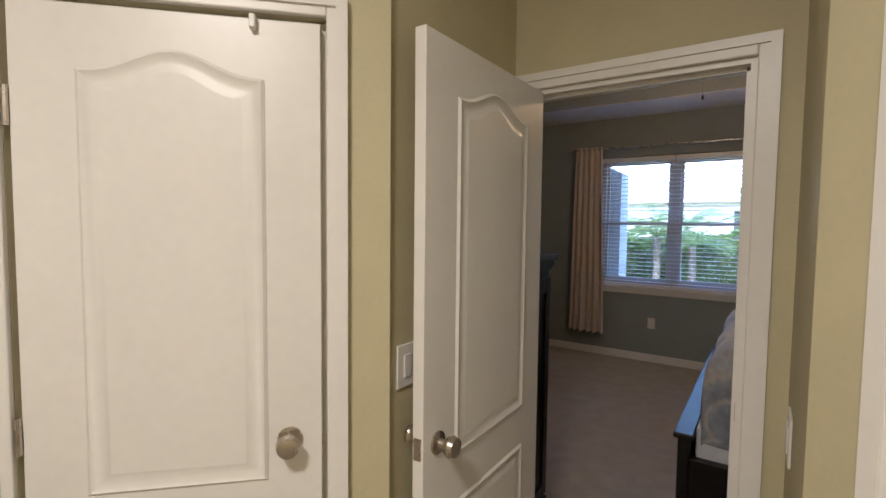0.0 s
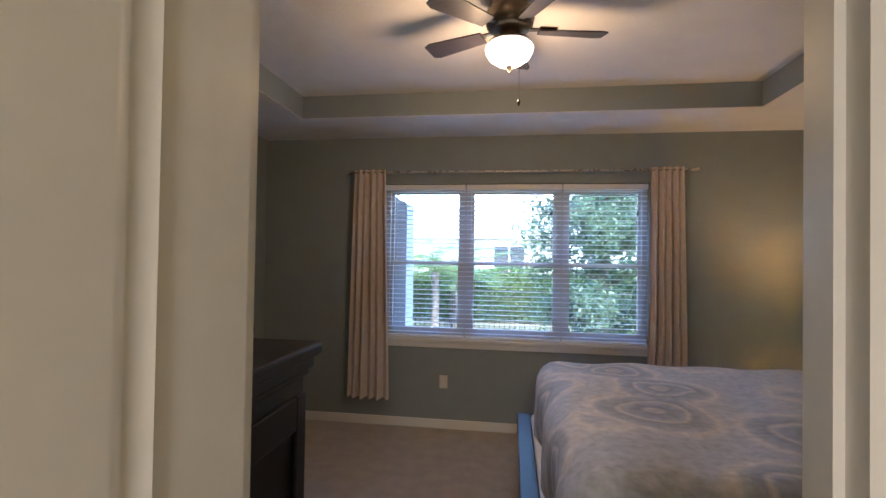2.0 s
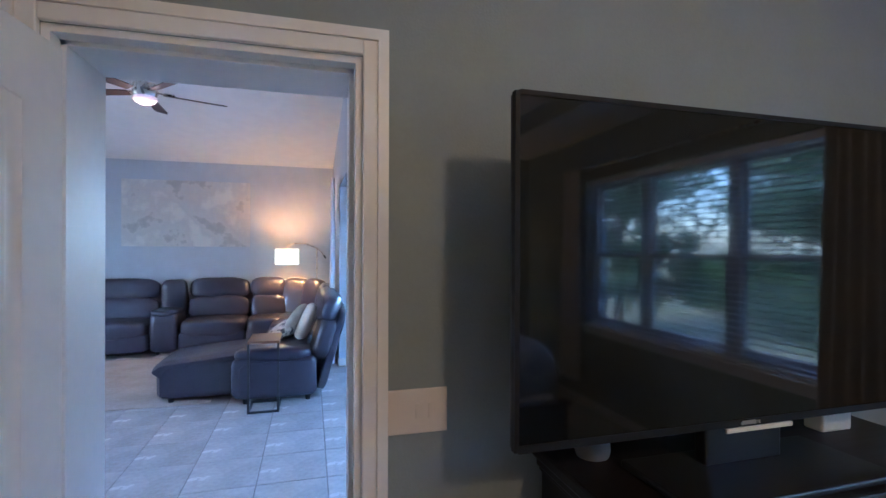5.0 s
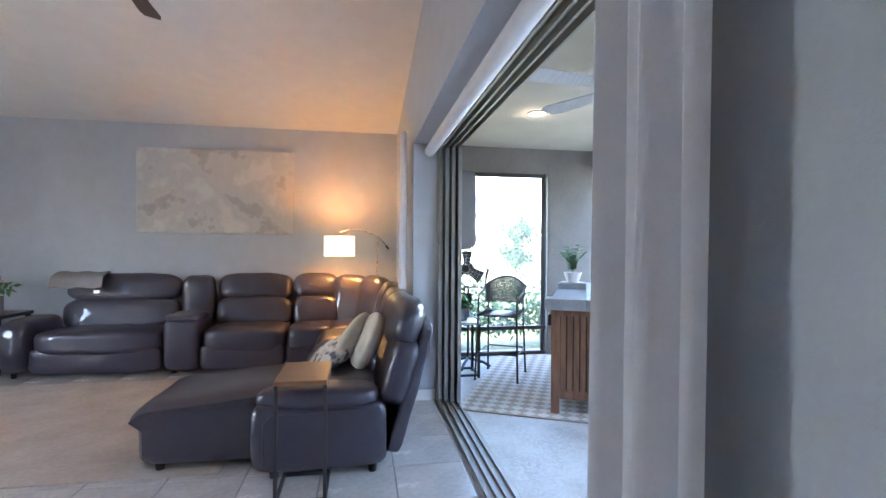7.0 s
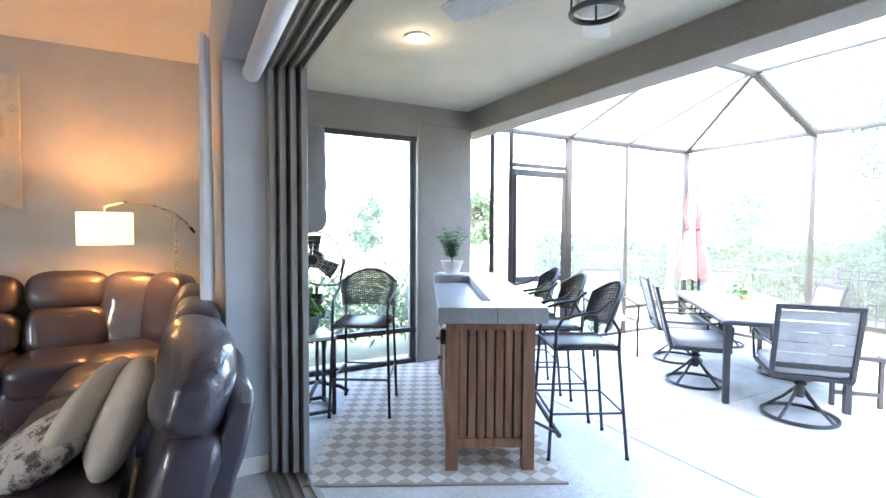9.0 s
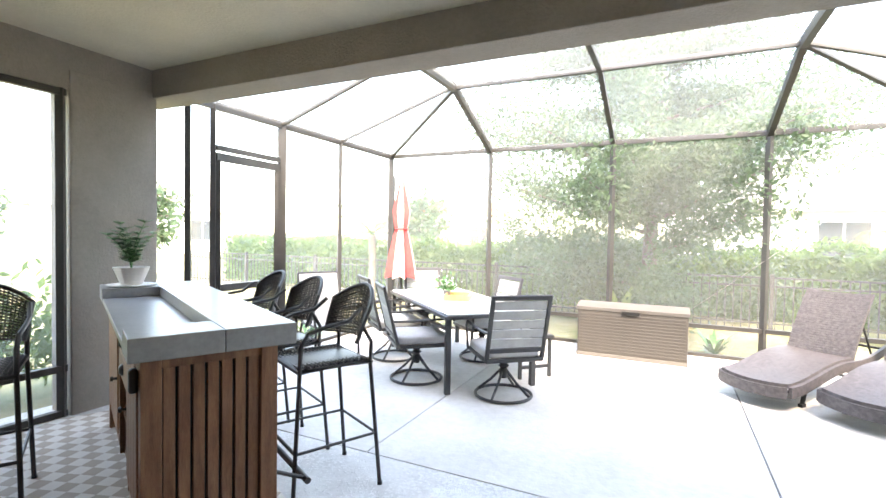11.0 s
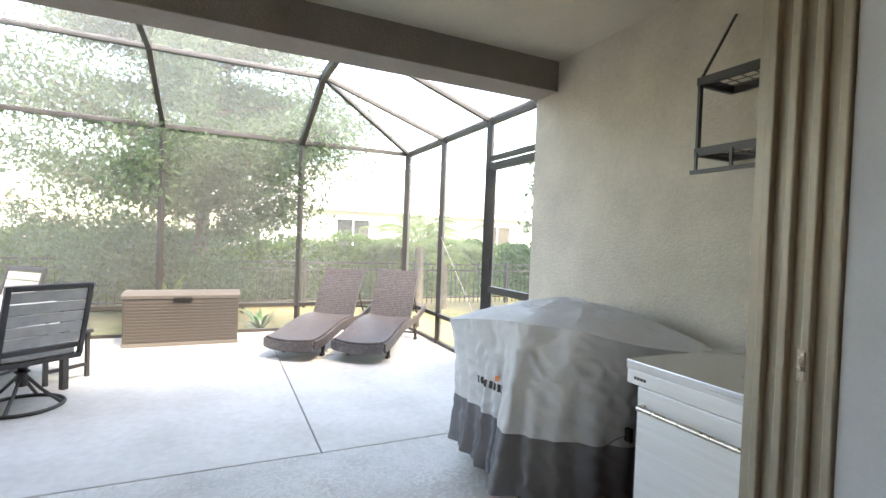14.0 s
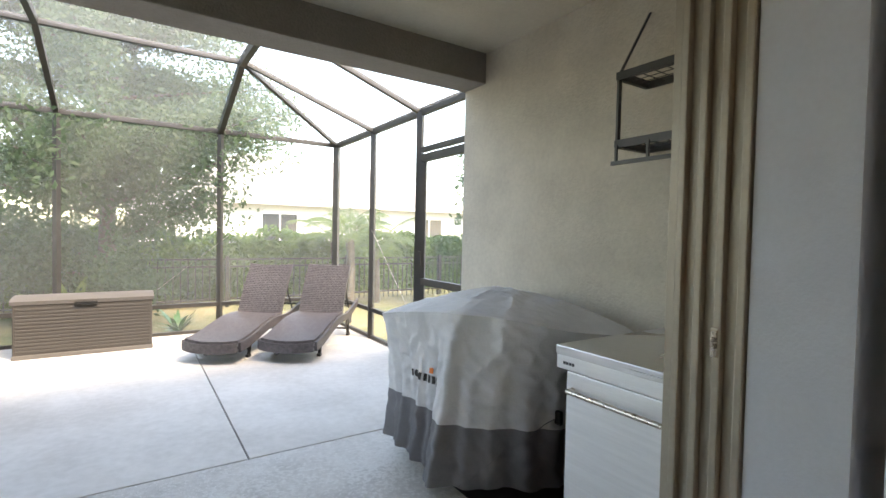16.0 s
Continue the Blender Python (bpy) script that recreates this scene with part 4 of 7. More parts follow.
def strap_plant(m, n, ln, label, seed, mt=None):
    t = thing("strap_leaf_plant", m, label, "plant")
    rng = np.random.default_rng(seed)
    for k in range(n):
        a = rng.uniform(0, 2 * math.pi)
        up = rng.uniform(0.6, 1.3)
        l_ = ln * rng.uniform(0.7, 1.1)
        w = 0.035 * ln / 0.6
        def f(u, v, a=a, up=up, l_=l_, w=w):
            o = (v - 0.5) * 2 * w * math.sin(math.pi * (0.12 + 0.86 * u))
            r = l_ * 0.5 * u + 0.15 * l_ * u * u
            return (r * math.cos(a) - o * math.sin(a), r * math.sin(a) + o * math.cos(a), l_ * (up * u - 0.45 * u * u))
        part("leaf", sheet(B(), f, 7, 2, 0.002), mt or M_PLANT, t, smooth=True)
    return t
strap_plant(pose(-5.75, 11.3, -0.12), 14, 1.1, "broad strap-leaved plant behind the screen", 3, M_PALM)
strap_plant(pose(-4.55, 10.9, -0.12), 26, 0.5, "tufted green border plant outside the screen", 5)
strap_plant(pose(-9.6, 9.0, -0.12), 26, 0.5, "tufted green border plant outside the screen", 6)


def house(name, m, w, d, h, rise, wall, roof, label, wins):
    t = thing(name, m, label, "house")
    part("wall", bx(-w / 2, w / 2, 0, d, -0.2, h), wall, t)
    bm = B()
    o = 0.5
    a = [bm.verts.new(p) for p in ((-w / 2 - o, -o, h), (w / 2 + o, -o, h), (w / 2 + o, d + o, h), (-w / 2 - o, d + o, h), (-w / 2 + d * 0.45, d / 2, h + rise), (w / 2 - d * 0.45, d / 2, h + rise))]
    for q in ((0, 1, 5, 4), (2, 3, 4, 5), (1, 2, 5), (3, 0, 4), (3, 2, 1, 0)):
        bm.faces.new([a[i] for i in q])
    part("roof", bm, roof, t)
    part("fascia", bx(-w / 2 - o, w / 2 + o, -o - 0.03, -o, h - 0.18, h + 0.02), M_TRIM, t)
    for x0, x1, z0, z1 in wins:
        wn = part("window", bx(x0, x1, -0.04, 0.02, z0, z1), M_DARKGLASS, t)
        bm = bx(x0 - 0.06, x0, -0.06, -0.001, z0 - 0.06, z1 + 0.06)
        box(bm, x1, x1 + 0.06, -0.06, -0.001, z0 - 0.06, z1 + 0.06), box(bm, x0, x1, -0.06, -0.001, z1, z1 + 0.06), box(bm, x0, x1, -0.06, -0.001, z0 - 0.06, z0), box(bm, (x0 + x1) / 2 - 0.03, (x0 + x1) / 2 + 0.03, -0.06, -0.041, z0, z1)
        part("window_frame", bm, M_TRIM, wn)
    return t
house("house", pose(2.2, 24.0, -0.12, 0, 0, -3), 15.0, 10.0, 2.75, 2.6, M_HOUSE_W, M_ROOF, "pale single-storey house with a grey hipped roof", ((-2.75, -1.35, 0.9, 2.2), (1.4, 2.2, 0.9, 2.2), (4.4, 5.8, 0.9, 2.2)))
house("house", pose(-21.0, 40.0, -0.12, 0, 0, 12), 9.0, 9.0, 3.0, 2.6, M_HOUSE, M_ROOF_R, "cream house with a terracotta roof beyond the hedge", ((-3.0, -1.5, 0.9, 2.2), (1.0, 2.6, 0.9, 2.2)))
house("house", pose(-34.0, 24.0, -0.12, 0, 0, 70), 13.0, 9.0, 3.0, 2.4, M_HOUSE_W, M_ROOF, "white house across the street", ((-3.0, -1.5, 0.9, 2.2), (1.0, 2.6, 0.9, 2.2)))


# ---- bedroom ----
def outlet(m, label, w=0.075, h=0.12, toggles=0, blank=False, material=None):
    t = thing("wall_plate", m, label, "switch plate" if toggles or blank else "outlet")
    part("plate", bx(-w / 2, w / 2, 0, 0.007, -h / 2, h / 2, bevel=0.003), material or M_PLATE, t)
    if toggles:
        for k in range(toggles):
            x = (k - (toggles - 1) / 2) * 0.046
            part("rocker", bx(x - 0.016, x + 0.016, 0.007, 0.011, -0.033, 0.033, bevel=0.002), M_PLASTIC_W, t)
    elif not blank:
        for z in (-0.022, 0.022):
            o = part("socket", bx(-0.017, 0.017, 0.007, 0.0095, z - 0.014, z + 0.014, bevel=0.002), M_PLASTIC_W, t)
            for x in (-0.006, 0.006):
                part("slot", bx(x - 0.0012, x + 0.0012, 0.0095, 0.0099, z - 0.004, z + 0.005), M_BLACK, o)
    return t


outlet(pose(-0.372, YN, 0.43, 0, 0, 180), "almond wall outlet on the blue-grey wall")
p_ = outlet(pose(XW, 3.765, 1.145, 0, 0, -90), "wide almond three-gang switch plate beside the doorway", 0.165, 0.12, 0, True)
for k_ in range(2):
    part("rocker", bx(0.0 - 0.036 * k_ - 0.007, 0.0 - 0.036 * k_ + 0.007, 0.007, 0.010, -0.02, 0.02, bevel=0.002), M_PLATE, p_)
outlet(pose(-0.195, 1.70, 1.12, 0, 0, -90), "white rocker switch plate on the hall wall", 0.085, 0.125, 1, material=M_PLASTIC_W)
outlet(pose(0.72, 2.16, 0.98, 0, 0, 90), "white two-gang switch plate by the door", 0.12, 0.125, 2, material=M_PLASTIC_W)


def curtain(m, w, h, label, folds=6, seed=1, material=None, flare=1.15):
    t = thing("curtain", m, label, "curtain", "bedroom curtains" if material is None else "living room curtains")
    rng = np.random.default_rng(seed)
    ph = rng.uniform(0, 6, 3)
    def f(u, v):
        k = 1 + (flare - 1) * (1 - v)
        a = 2 * math.pi * folds * u
        y = 0.030 * math.sin(a + 0.5 * math.sin(2 * v + ph[0])) + 0.012 * math.sin(a * 0.5 + ph[1] + 1.5 * v)
        return ((u - 0.5) * w * k + 0.012 * math.sin(3 * v + ph[2]) * (1 - v), y * (0.75 + 0.4 * (1 - v)), v * h + 0.006 * math.sin(a) * (1 - v))
    part("drape", sheet(B(), f, folds * 12, 18, 0.003), material or M_CURTAIN, t, smooth=True)
    return t


CY = YN - 0.10
curtain(pose(-1.075, CY, 0.27), 0.30, 2.12, "cream grommet curtain drawn aside", 5, 1, flare=1.32)
curtain(pose(1.56, CY, 0.27), 0.27, 2.12, "cream grommet curtain drawn aside", 5, 4, flare=1.25)
rod = thing("curtain_rod", pose(0, CY, 2.365), "slim brushed metal curtain rod with finials", "curtain rod")
part("rod", tube(B(), [(-1.27, 0, 0), (1.78, 0, 0)], 0.009, 10), M_NICKEL, rod, smooth=True)
for x_ in (-1.28, 1.79):
    part("finial", xform(lathe(B(), [(0.006, -0.03), (0.014, -0.02), (0.008, -0.01), (0.018, 0.004), (0.018, 0.016), (0.008, 0.024)], seg=14), pose(x_, 0, 0, 0, 90)), M_NICKEL, rod, smooth=True)
for x_ in (-1.22, 1.36, 1.74):
    part("bracket", tube(B(), [(x_, 0.098, 0.0), (x_, 0.01, 0.0)], 0.006, 8), M_NICKEL, rod)

# venetian blinds, one for each window bay, inside the reveal
for k_ in range(3):
    a_, b_ = ml[k_] + (0.012 if k_ == 0 else 0.006), ml[k_ + 1] - (0.012 if k_ == 2 else 0.006)
    bl = thing("venetian_blind", pose((a_ + b_) / 2, YN + 0.045, 0), "white slatted venetian blind, lowered with open slats", "blind", "window blinds")
    hw = (b_ - a_) / 2
    part("head_rail", bx(-hw, hw, -0.03, 0.03, WZ1 - 0.055, WZ1 - 0.005, bevel=0.004), M_BLIND, bl)
    part("bottom_rail", bx(-hw, hw, -0.025, 0.025, WZ0 + 0.004, WZ0 + 0.022, bevel=0.004), M_BLIND, bl)
    sl_ = None
    n_ = 31
    for i_ in range(n_):
        z_ = WZ0 + 0.05 + (WZ1 - WZ0 - 0.12) * i_ / (n_ - 1)
        if sl_ is None:
            def slat_f(u, v, hw=hw):
                return ((u - 0.5) * 2 * hw, (v - 0.5) * 0.038, 0.0035 * (1 - (2 * v - 1) ** 2))
            sl_ = part("slat", sheet(B(), slat_f, 1, 3, 0.0025), M_BLIND, bl)
            sl_.matrix_basis = pose(0, 0, z_, -3)
        else:
            o_ = new("slat", sl_.data)
            o_.parent = bl
            o_.matrix_basis = pose(0, 0, z_, -3)
    for x_ in (-hw * 0.7, hw * 0.7):
        part("ladder_cord", tube(B(), [(x_, -0.026, WZ0 + 0.02), (x_, -0.026, WZ1 - 0.05)], 0.0012, 4), M_BLIND, bl)
    part("tilt_cord", tube(B(), [(hw - 0.09, -0.034, WZ1 - 0.06), (hw - 0.09, -0.034, WZ1 - 0.24)], 0.0018, 5), M_BLIND, bl)
    part("tassel", tube(B(), [(hw - 0.09, -0.034, WZ1 - 0.24), (hw - 0.09, -0.034, WZ1 - 0.29)], [0.003, 0.008], 6), M_BLACK, bl)


def fan_blades(t, z, n, r0, r1, w, material, iron, start=0.0, pitch=12, tip=1.15):
    for k in range(n):
        rot = pose(0, 0, 0, 0, 0, start + 360 * k / n)
        def f(u, v):
            wd = w * (0.72 + (tip - 0.72) * u) * (1 if u < 0.93 else 1 - 0.25 * ((u - 0.93) / 0.07) ** 2)
            return (r0 + (r1 - r0) * u, (v - 0.5) * wd, 0.0)
        b = part("blade", xform(sheet(B(), f, 10, 2, 0.007), rot @ pose(0, 0, z, pitch, 0, 0)), material, t)
        bm = bx(0.07, r0 + 0.08, -0.016, 0.016, z + 0.004, z + 0.012, bevel=0.003)
        box(bm, r0, r0 + 0.09, -0.035, 0.035, z + 0.006, z + 0.012, bevel=0.002)
        part("blade_iron", xform(bm, rot), iron, t)


M_FANMETAL = mat("antique_pewter", (0.22, 0.18, 0.14), 0.35, metal=0.9, vary=0.15)
M_BLADE = mat("dark_fan_blade", (0.045, 0.04, 0.05), 0.45, vary=0.2, scale=8, stretch=(1, 8, 1))
M_BLADE_LR = mat("walnut_fan_blade", (0.06, 0.035, 0.025), 0.4, vary=0.2, scale=8)
M_BLADE_W = mat("whitewashed_fan_blade", (0.55, 0.53, 0.50), 0.6, vary=0.12, scale=8, stretch=(1, 8, 1))
fan = thing("ceiling_fan", pose(0.21, 4.26, 2.895), "hugger ceiling fan with dark blades and a lit glass bowl", "ceiling fan")
part("motor_housing", lathe(B(), [(0.09, 0.0), (0.095, -0.02), (0.085, -0.045), (0.115, -0.06), (0.125, -0.10), (0.115, -0.14), (0.09, -0.16), (0.06, -0.17)], seg=28), M_FANMETAL, fan, smooth=True)
part("fitter", lathe(B(), [(0.055, -0.168), (0.06, -0.19), (0.105, -0.215), (0.11, -0.228), (0.10, -0.232)], seg=28), M_FANMETAL, fan, smooth=True)
bowl_ = part("glass_bowl", lathe(B(), [(0.108, -0.23), (0.122, -0.245), (0.118, -0.27), (0.10, -0.30), (0.065, -0.325), (0.02, -0.338)], seg=28), M_BOWL, fan, "lit frosted glass bowl", smooth=True)
bowl_.visible_shadow = False
part("bowl_finial", lathe(B(), [(0.006, -0.336), (0.016, -0.34), (0.012, -0.355), (0.004, -0.365)], seg=12), M_FANMETAL, fan)
fan_blades(fan, -0.155, 5, 0.15, 0.49, 0.115, M_BLADE, M_FANMETAL, 11)
part("pull_chain", tube(B(), [(0.05, -0.05, -0.23), (0.05, -0.05, -0.52)], 0.0014, 4), M_FANMETAL, fan)
part("pull_knob", tube(B(), [(0.05, -0.05, -0.52), (0.05, -0.05, -0.535), (0.05, -0.05, -0.555)], [0.004, 0.009, 0.004], 8), M_BLACK, fan)
sd = thing("smoke_detector", pose(-1.84, 4.5, 2.71), "round white smoke detector on the ceiling", "smoke detector")
part("housing", lathe(B(), [(0.07, 0), (0.07, -0.012), (0.06, -0.02), (0.055, -0.036), (0.02, -0.04)], seg=24), M_PLASTIC_W, sd, smooth=True)


# bed: low dark footboard, box spring, mattress under a printed comforter, pillows
def comforter_mat():
    m = mat("printed_comforter", (0.30, 0.31, 0.35), 0.9, vary=0.05, scale=20, bump=0.3, bump_scale=200, sheen=0.15)
    n, l = m.node_tree.nodes, m.node_tree.links
    b = n["Principled BSDF"]
    co = n.new("ShaderNodeTexCoord")
    warp = n.new("ShaderNodeTexNoise")
    warp.inputs["Scale"].default_value = 2.2
    add = n.new("ShaderNodeMixRGB")
    add.blend_type = "LINEAR_LIGHT"
    add.inputs[0].default_value = 0.10
    l.new(co.outputs["Object"], add.inputs[1])
    l.new(co.outputs["Object"], warp.inputs["Vector"])
    l.new(warp.outputs["Color"], add.inputs[2])
    vor = n.new("ShaderNodeTexVoronoi")
    vor.inputs["Scale"].default_value = 1.9
    vor.inputs["Randomness"].default_value = 0.75
    l.new(add.outputs[0], vor.inputs["Vector"])
    ramp = n.new("ShaderNodeValToRGB")
    cr = ramp.color_ramp
    cols = [(0.0, (0.30, 0.27, 0.25)), (0.10, (0.42, 0.40, 0.40)), (0.13, (0.24, 0.26, 0.31)), (0.24, (0.33, 0.35, 0.41)), (0.27, (0.52, 0.48, 0.44)), (0.31, (0.27, 0.29, 0.34)), (0.42, (0.36, 0.38, 0.43)), (0.47, (0.55, 0.52, 0.49)), (0.58, (0.40, 0.42, 0.47))]
    cr.elements[0].position, cr.elements[0].color = cols[0][0], (*cols[0][1], 1)
    cr.elements[1].position, cr.elements[1].color = cols[-1][0], (*cols[-1][1], 1)
    for p, c in cols[1:-1]:
        e = cr.elements.new(p)
        e.color = (*c, 1)
    l.new(vor.outputs["Distance"], ramp.inputs[0])
    lace = n.new("ShaderNodeTexNoise")
    lace.inputs["Scale"].default_value = 26
    lace.inputs["Detail"].default_value = 5
    l.new(add.outputs[0], lace.inputs["Vector"])
    mul = n.new("ShaderNodeMixRGB")
    mul.blend_type = "OVERLAY"
    mul.inputs[0].default_value = 0.45
    l.new(ramp.outputs[0], mul.inputs[1])
    l.new(lace.outputs["Fac"], mul.inputs[2])
    l.new(mul.outputs[0], b.inputs["Base Color"])
    return m


M_COMFORTER = comforter_mat()
bed = thing("bed", pose(0.31, 3.30, 0), "dark wooden king bed with a printed grey-blue comforter", "bed")
BL, BWD = 2.30, 2.05   # length (towards the east wall), width
part("footboard", bx(0, 0.055, 0, BWD, 0.05, 0.44, bevel=0.006), M_BLACKWOOD, bed, "low dark glossy footboard")
part("footboard_cap", bx(-0.02, 0.075, -0.02, BWD + 0.02, 0.44, 0.47, bevel=0.008), M_BLACKWOOD, bed)
for y0_, y1_ in ((0, 0.05), (BWD - 0.05, BWD)):
    part("side_rail", bx(0.055, BL, y0_, y1_, 0.12, 0.34, bevel=0.005), M_BLACKWOOD, bed)
    part("leg", bx(0.005, 0.075, y0_, y1_, 0.0, 0.05), M_BLACKWOOD, bed)
part("headboard", bx(BL, BL + 0.07, -0.03, BWD + 0.03, 0.0, 1.32, bevel=0.012), M_BLACKWOOD, bed)
part("box_spring", bx(0.075, BL - 0.01, 0.06, BWD - 0.06, 0.30, 0.50, bevel=0.03), M_SHEER, bed)
def comf(u, v):
    # unrolled cross-section: hangs over foot and sides
    L_, Wd, top, hang = BL - 0.16, BWD - 0.10, 0.90, 0.42
    s = u * (L_ + hang) - hang
    q = v * (Wd + 2 * hang) - hang
    r = 0.16
    def fold(a, n):
        if a < r:
            if (r - a) <= r * 1.57:
                th = (r - a) / r
                return r - r * math.sin(th), r - r * math.cos(th)
            return 0.0, r + ((r - a) - r * 1.57)
        return a, 0.0
    x, dz1 = fold(s, 0)
    qq = q if q < Wd / 2 else Wd - q
    y, dz2 = fold(qq, 0)
    y = y if q < Wd / 2 else Wd - y
    z = top - max(dz1, dz2) - 0.25 * min(dz1, dz2)
    z += 0.012 * math.sin(5 * x + 2 * y) * math.sin(4 * y - x) + 0.006 * math.sin(13 * x - 7 * y)
    x -= 0.02 * math.sin(9 * y) * min(1, dz1 / 0.3)
    y += 0.02 * math.sin(9 * x) * min(1, dz2 / 0.3) * (-1 if q < Wd / 2 else 1)
    return (x + 0.10, y + 0.05, max(z, 0.42))
part("comforter", sheet(B(), comf, 60, 70, 0.02), M_COMFORTER, bed, "grey, blue and beige medallion-print comforter", smooth=True)
for k_, (y_, tilt) in enumerate(((0.50, 62), (1.50, 62))):
    pm = pose(BL - 0.36, y_, 0.90, 0, -tilt + 90, 0)
    t_ = part("pillow", puff(B(), -0.05, 0.47, -0.40, 0.40, -0.09, 0.09, 2.6, 8, pm @ pose(0, 0, 0)), M_COMFORTER, bed, smooth=True)

# bedside table and lamp
ns = thing("nightstand", pose(2.40, 5.62, 0), "dark wooden nightstand beside the bed", "nightstand")
part("body", bx(-0.24, 0.24, -0.24, 0.26, 0.08, 0.66, bevel=0.004), M_BLACKWOOD, ns)
part("top", bx(-0.27, 0.27, -0.27, 0.27, 0.66, 0.70, bevel=0.008), M_BLACKWOOD, ns)
for z_ in (0.14, 0.40):
    d_ = part("drawer", bx(-0.255, -0.24, -0.20, 0.22, z_, z_ + 0.22, bevel=0.004), M_BLACKWOOD, ns)
    part("pull", tube(B(), [(-0.255, -0.05, z_ + 0.11), (-0.28, -0.05, z_ + 0.11), (-0.28, 0.07, z_ + 0.11), (-0.255, 0.07, z_ + 0.11)], 0.005), M_NICKEL, d_)
for x_ in (-0.21, 0.21):
    for y_ in (-0.21, 0.23):
        part("leg", bx(x_ - 0.025, x_ + 0.025, y_ - 0.025, y_ + 0.025, 0, 0.08), M_BLACKWOOD, ns)
tl = thing("table_lamp", pose(2.55, 5.62, 0.70), "small table lamp with a lit cream shade", "lamp")
part("base", lathe(B(), [(0.07, 0), (0.07, 0.015), (0.02, 0.03), (0.045, 0.10), (0.03, 0.18), (0.012, 0.20), (0.012, 0.30)], seg=20), M_NICKEL, tl, smooth=True)
def shell(bm, r0, r1, z0, z1, th=0.004, seg=28):
    rows = []
    for r, z in ((r0, z0), (r1, z1), (r1 - th, z1), (r0 - th, z0)):
        rows.append([bm.verts.new((r * math.cos(2 * math.pi * k / seg), r * math.sin(2 * math.pi * k / seg), z)) for k in range(seg)])
    for i in range(4):
        for k in range(seg):
            bm.faces.new((rows[i][k], rows[i][(k + 1) % seg], rows[(i + 1) % 4][(k + 1) % seg], rows[(i + 1) % 4][k]))
    return bm
sh = part("shade", shell(B(), 0.13, 0.10, 0.24, 0.46), M_SHADE, tl, "lit cream fabric shade", smooth=True)


# chests of drawers
def crown(bm, x0, x1, y0, y1, z, back=False):
    """A stepped crown moulding under a slab top."""
    box(bm, x0 - 0.010, x1 + 0.010, y0 - 0.010, y1, z - 0.045, z - 0.03, bevel=0.003)
    box(bm, x0 - 0.020, x1 + 0.020, y0 - 0.020, y1, z - 0.03, z, bevel=0.006)
    box(bm, x0 - 0.035, x1 + 0.035, y0 - 0.035, y1, z, z + 0.035, bevel=0.008)
    return bm


def pull(parent, x, z, y):
    part("drawer_pull", tube(B(), [(x - 0.035, y, z + 0.006), (x - 0.03, y - 0.022, z - 0.004), (x + 0.03, y - 0.022, z - 0.004), (x + 0.035, y, z + 0.006)], 0.005, 7), M_NICKEL, parent, "brushed metal pull")


# tall chest beside the doorway, its drawers to the room
ch = thing("tall_chest", pose(-0.772, 2.60, 0, 0, 0, 180), "tall dark espresso chest of drawers with a moulded top", "chest of drawers")
cw_, cd_, chh = 0.49, 0.418, 1.335   # half width, depth, height under the slab
part("carcass", bx(-cw_, cw_, -cd_ + 0.02, 0.03, 0.06, chh, bevel=0.004), M_BLACKWOOD, ch)
part("crown_top", crown(B(), -cw_, cw_, -cd_ + 0.02, 0.03, chh), M_BLACKWOOD, ch)
part("plinth", bx(-cw_ - 0.012, cw_ + 0.012, -cd_ + 0.01, 0.03, 0.0, 0.075, bevel=0.006), M_BLACKWOOD, ch)
for k_ in range(5):
    z_ = 0.10 + k_ * 0.235
    d_ = part("drawer", bx(-cw_ + 0.03, cw_ - 0.03, -cd_, -cd_ + 0.02, z_, z_ + 0.22, bevel=0.004), M_BLACKWOOD, ch)
    for x_ in (-0.24, 0.24):
        pull(d_, x_, z_ + 0.11, -cd_)
for s_ in (-1, 1):
    bm = B()
    x_ = s_ * cw_
    for y0_, y1_, z0_, z1_ in ((-cd_ + 0.03, -cd_ + 0.08, 0.10, 1.25), (-0.03, 0.02, 0.10, 1.25), (-cd_ + 0.08, -0.03, 0.10, 0.16), (-cd_ + 0.08, -0.03, 1.17, 1.25)):
        box(bm, min(x_, x_ + s_ * 0.012), max(x_, x_ + s_ * 0.012), y0_, y1_, z0_, z1_, bevel=0.003)
    part("side_frame", bm, M_BLACKWOOD, ch)

# media chest under the television
mc = thing("media_chest", pose(-2.14, 4.655, 0, 0, 0, 90), "dark espresso media chest with open shelves over drawers", "chest of drawers")
mw, md, mh = 0.53, 0.43, 1.0
bm = bx(-mw, -mw + 0.045, -md, 0, 0.05, mh)
part("side_panel", bm, M_BLACKWOOD, mc)
part("side_panel", bx(mw - 0.045, mw, -md, 0, 0.05, mh), M_BLACKWOOD, mc)
part("back_panel", bx(-mw + 0.045, mw - 0.045, -0.02, 0, 0.05, mh), M_BLACKWOOD, mc)
part("crown_top", crown(B(), -mw, mw, -md, 0.0, mh), M_BLACKWOOD, mc)
part("shelf", bx(-mw + 0.045, mw - 0.045, -md + 0.01, -0.02, 0.70, 0.73), M_BLACKWOOD, mc)
part("divider", bx(-0.012, 0.012, -md + 0.02, -0.02, 0.73, mh - 0.045), M_BLACKWOOD, mc)
part("plinth", bx(-mw - 0.012, mw + 0.012, -md - 0.012, 0, 0, 0.08, bevel=0.005), M_BLACKWOOD, mc)
part("carcass", bx(-mw + 0.045, mw - 0.045, -md + 0.012, -0.02, 0.08, 0.70), M_BLACKWOOD, mc)
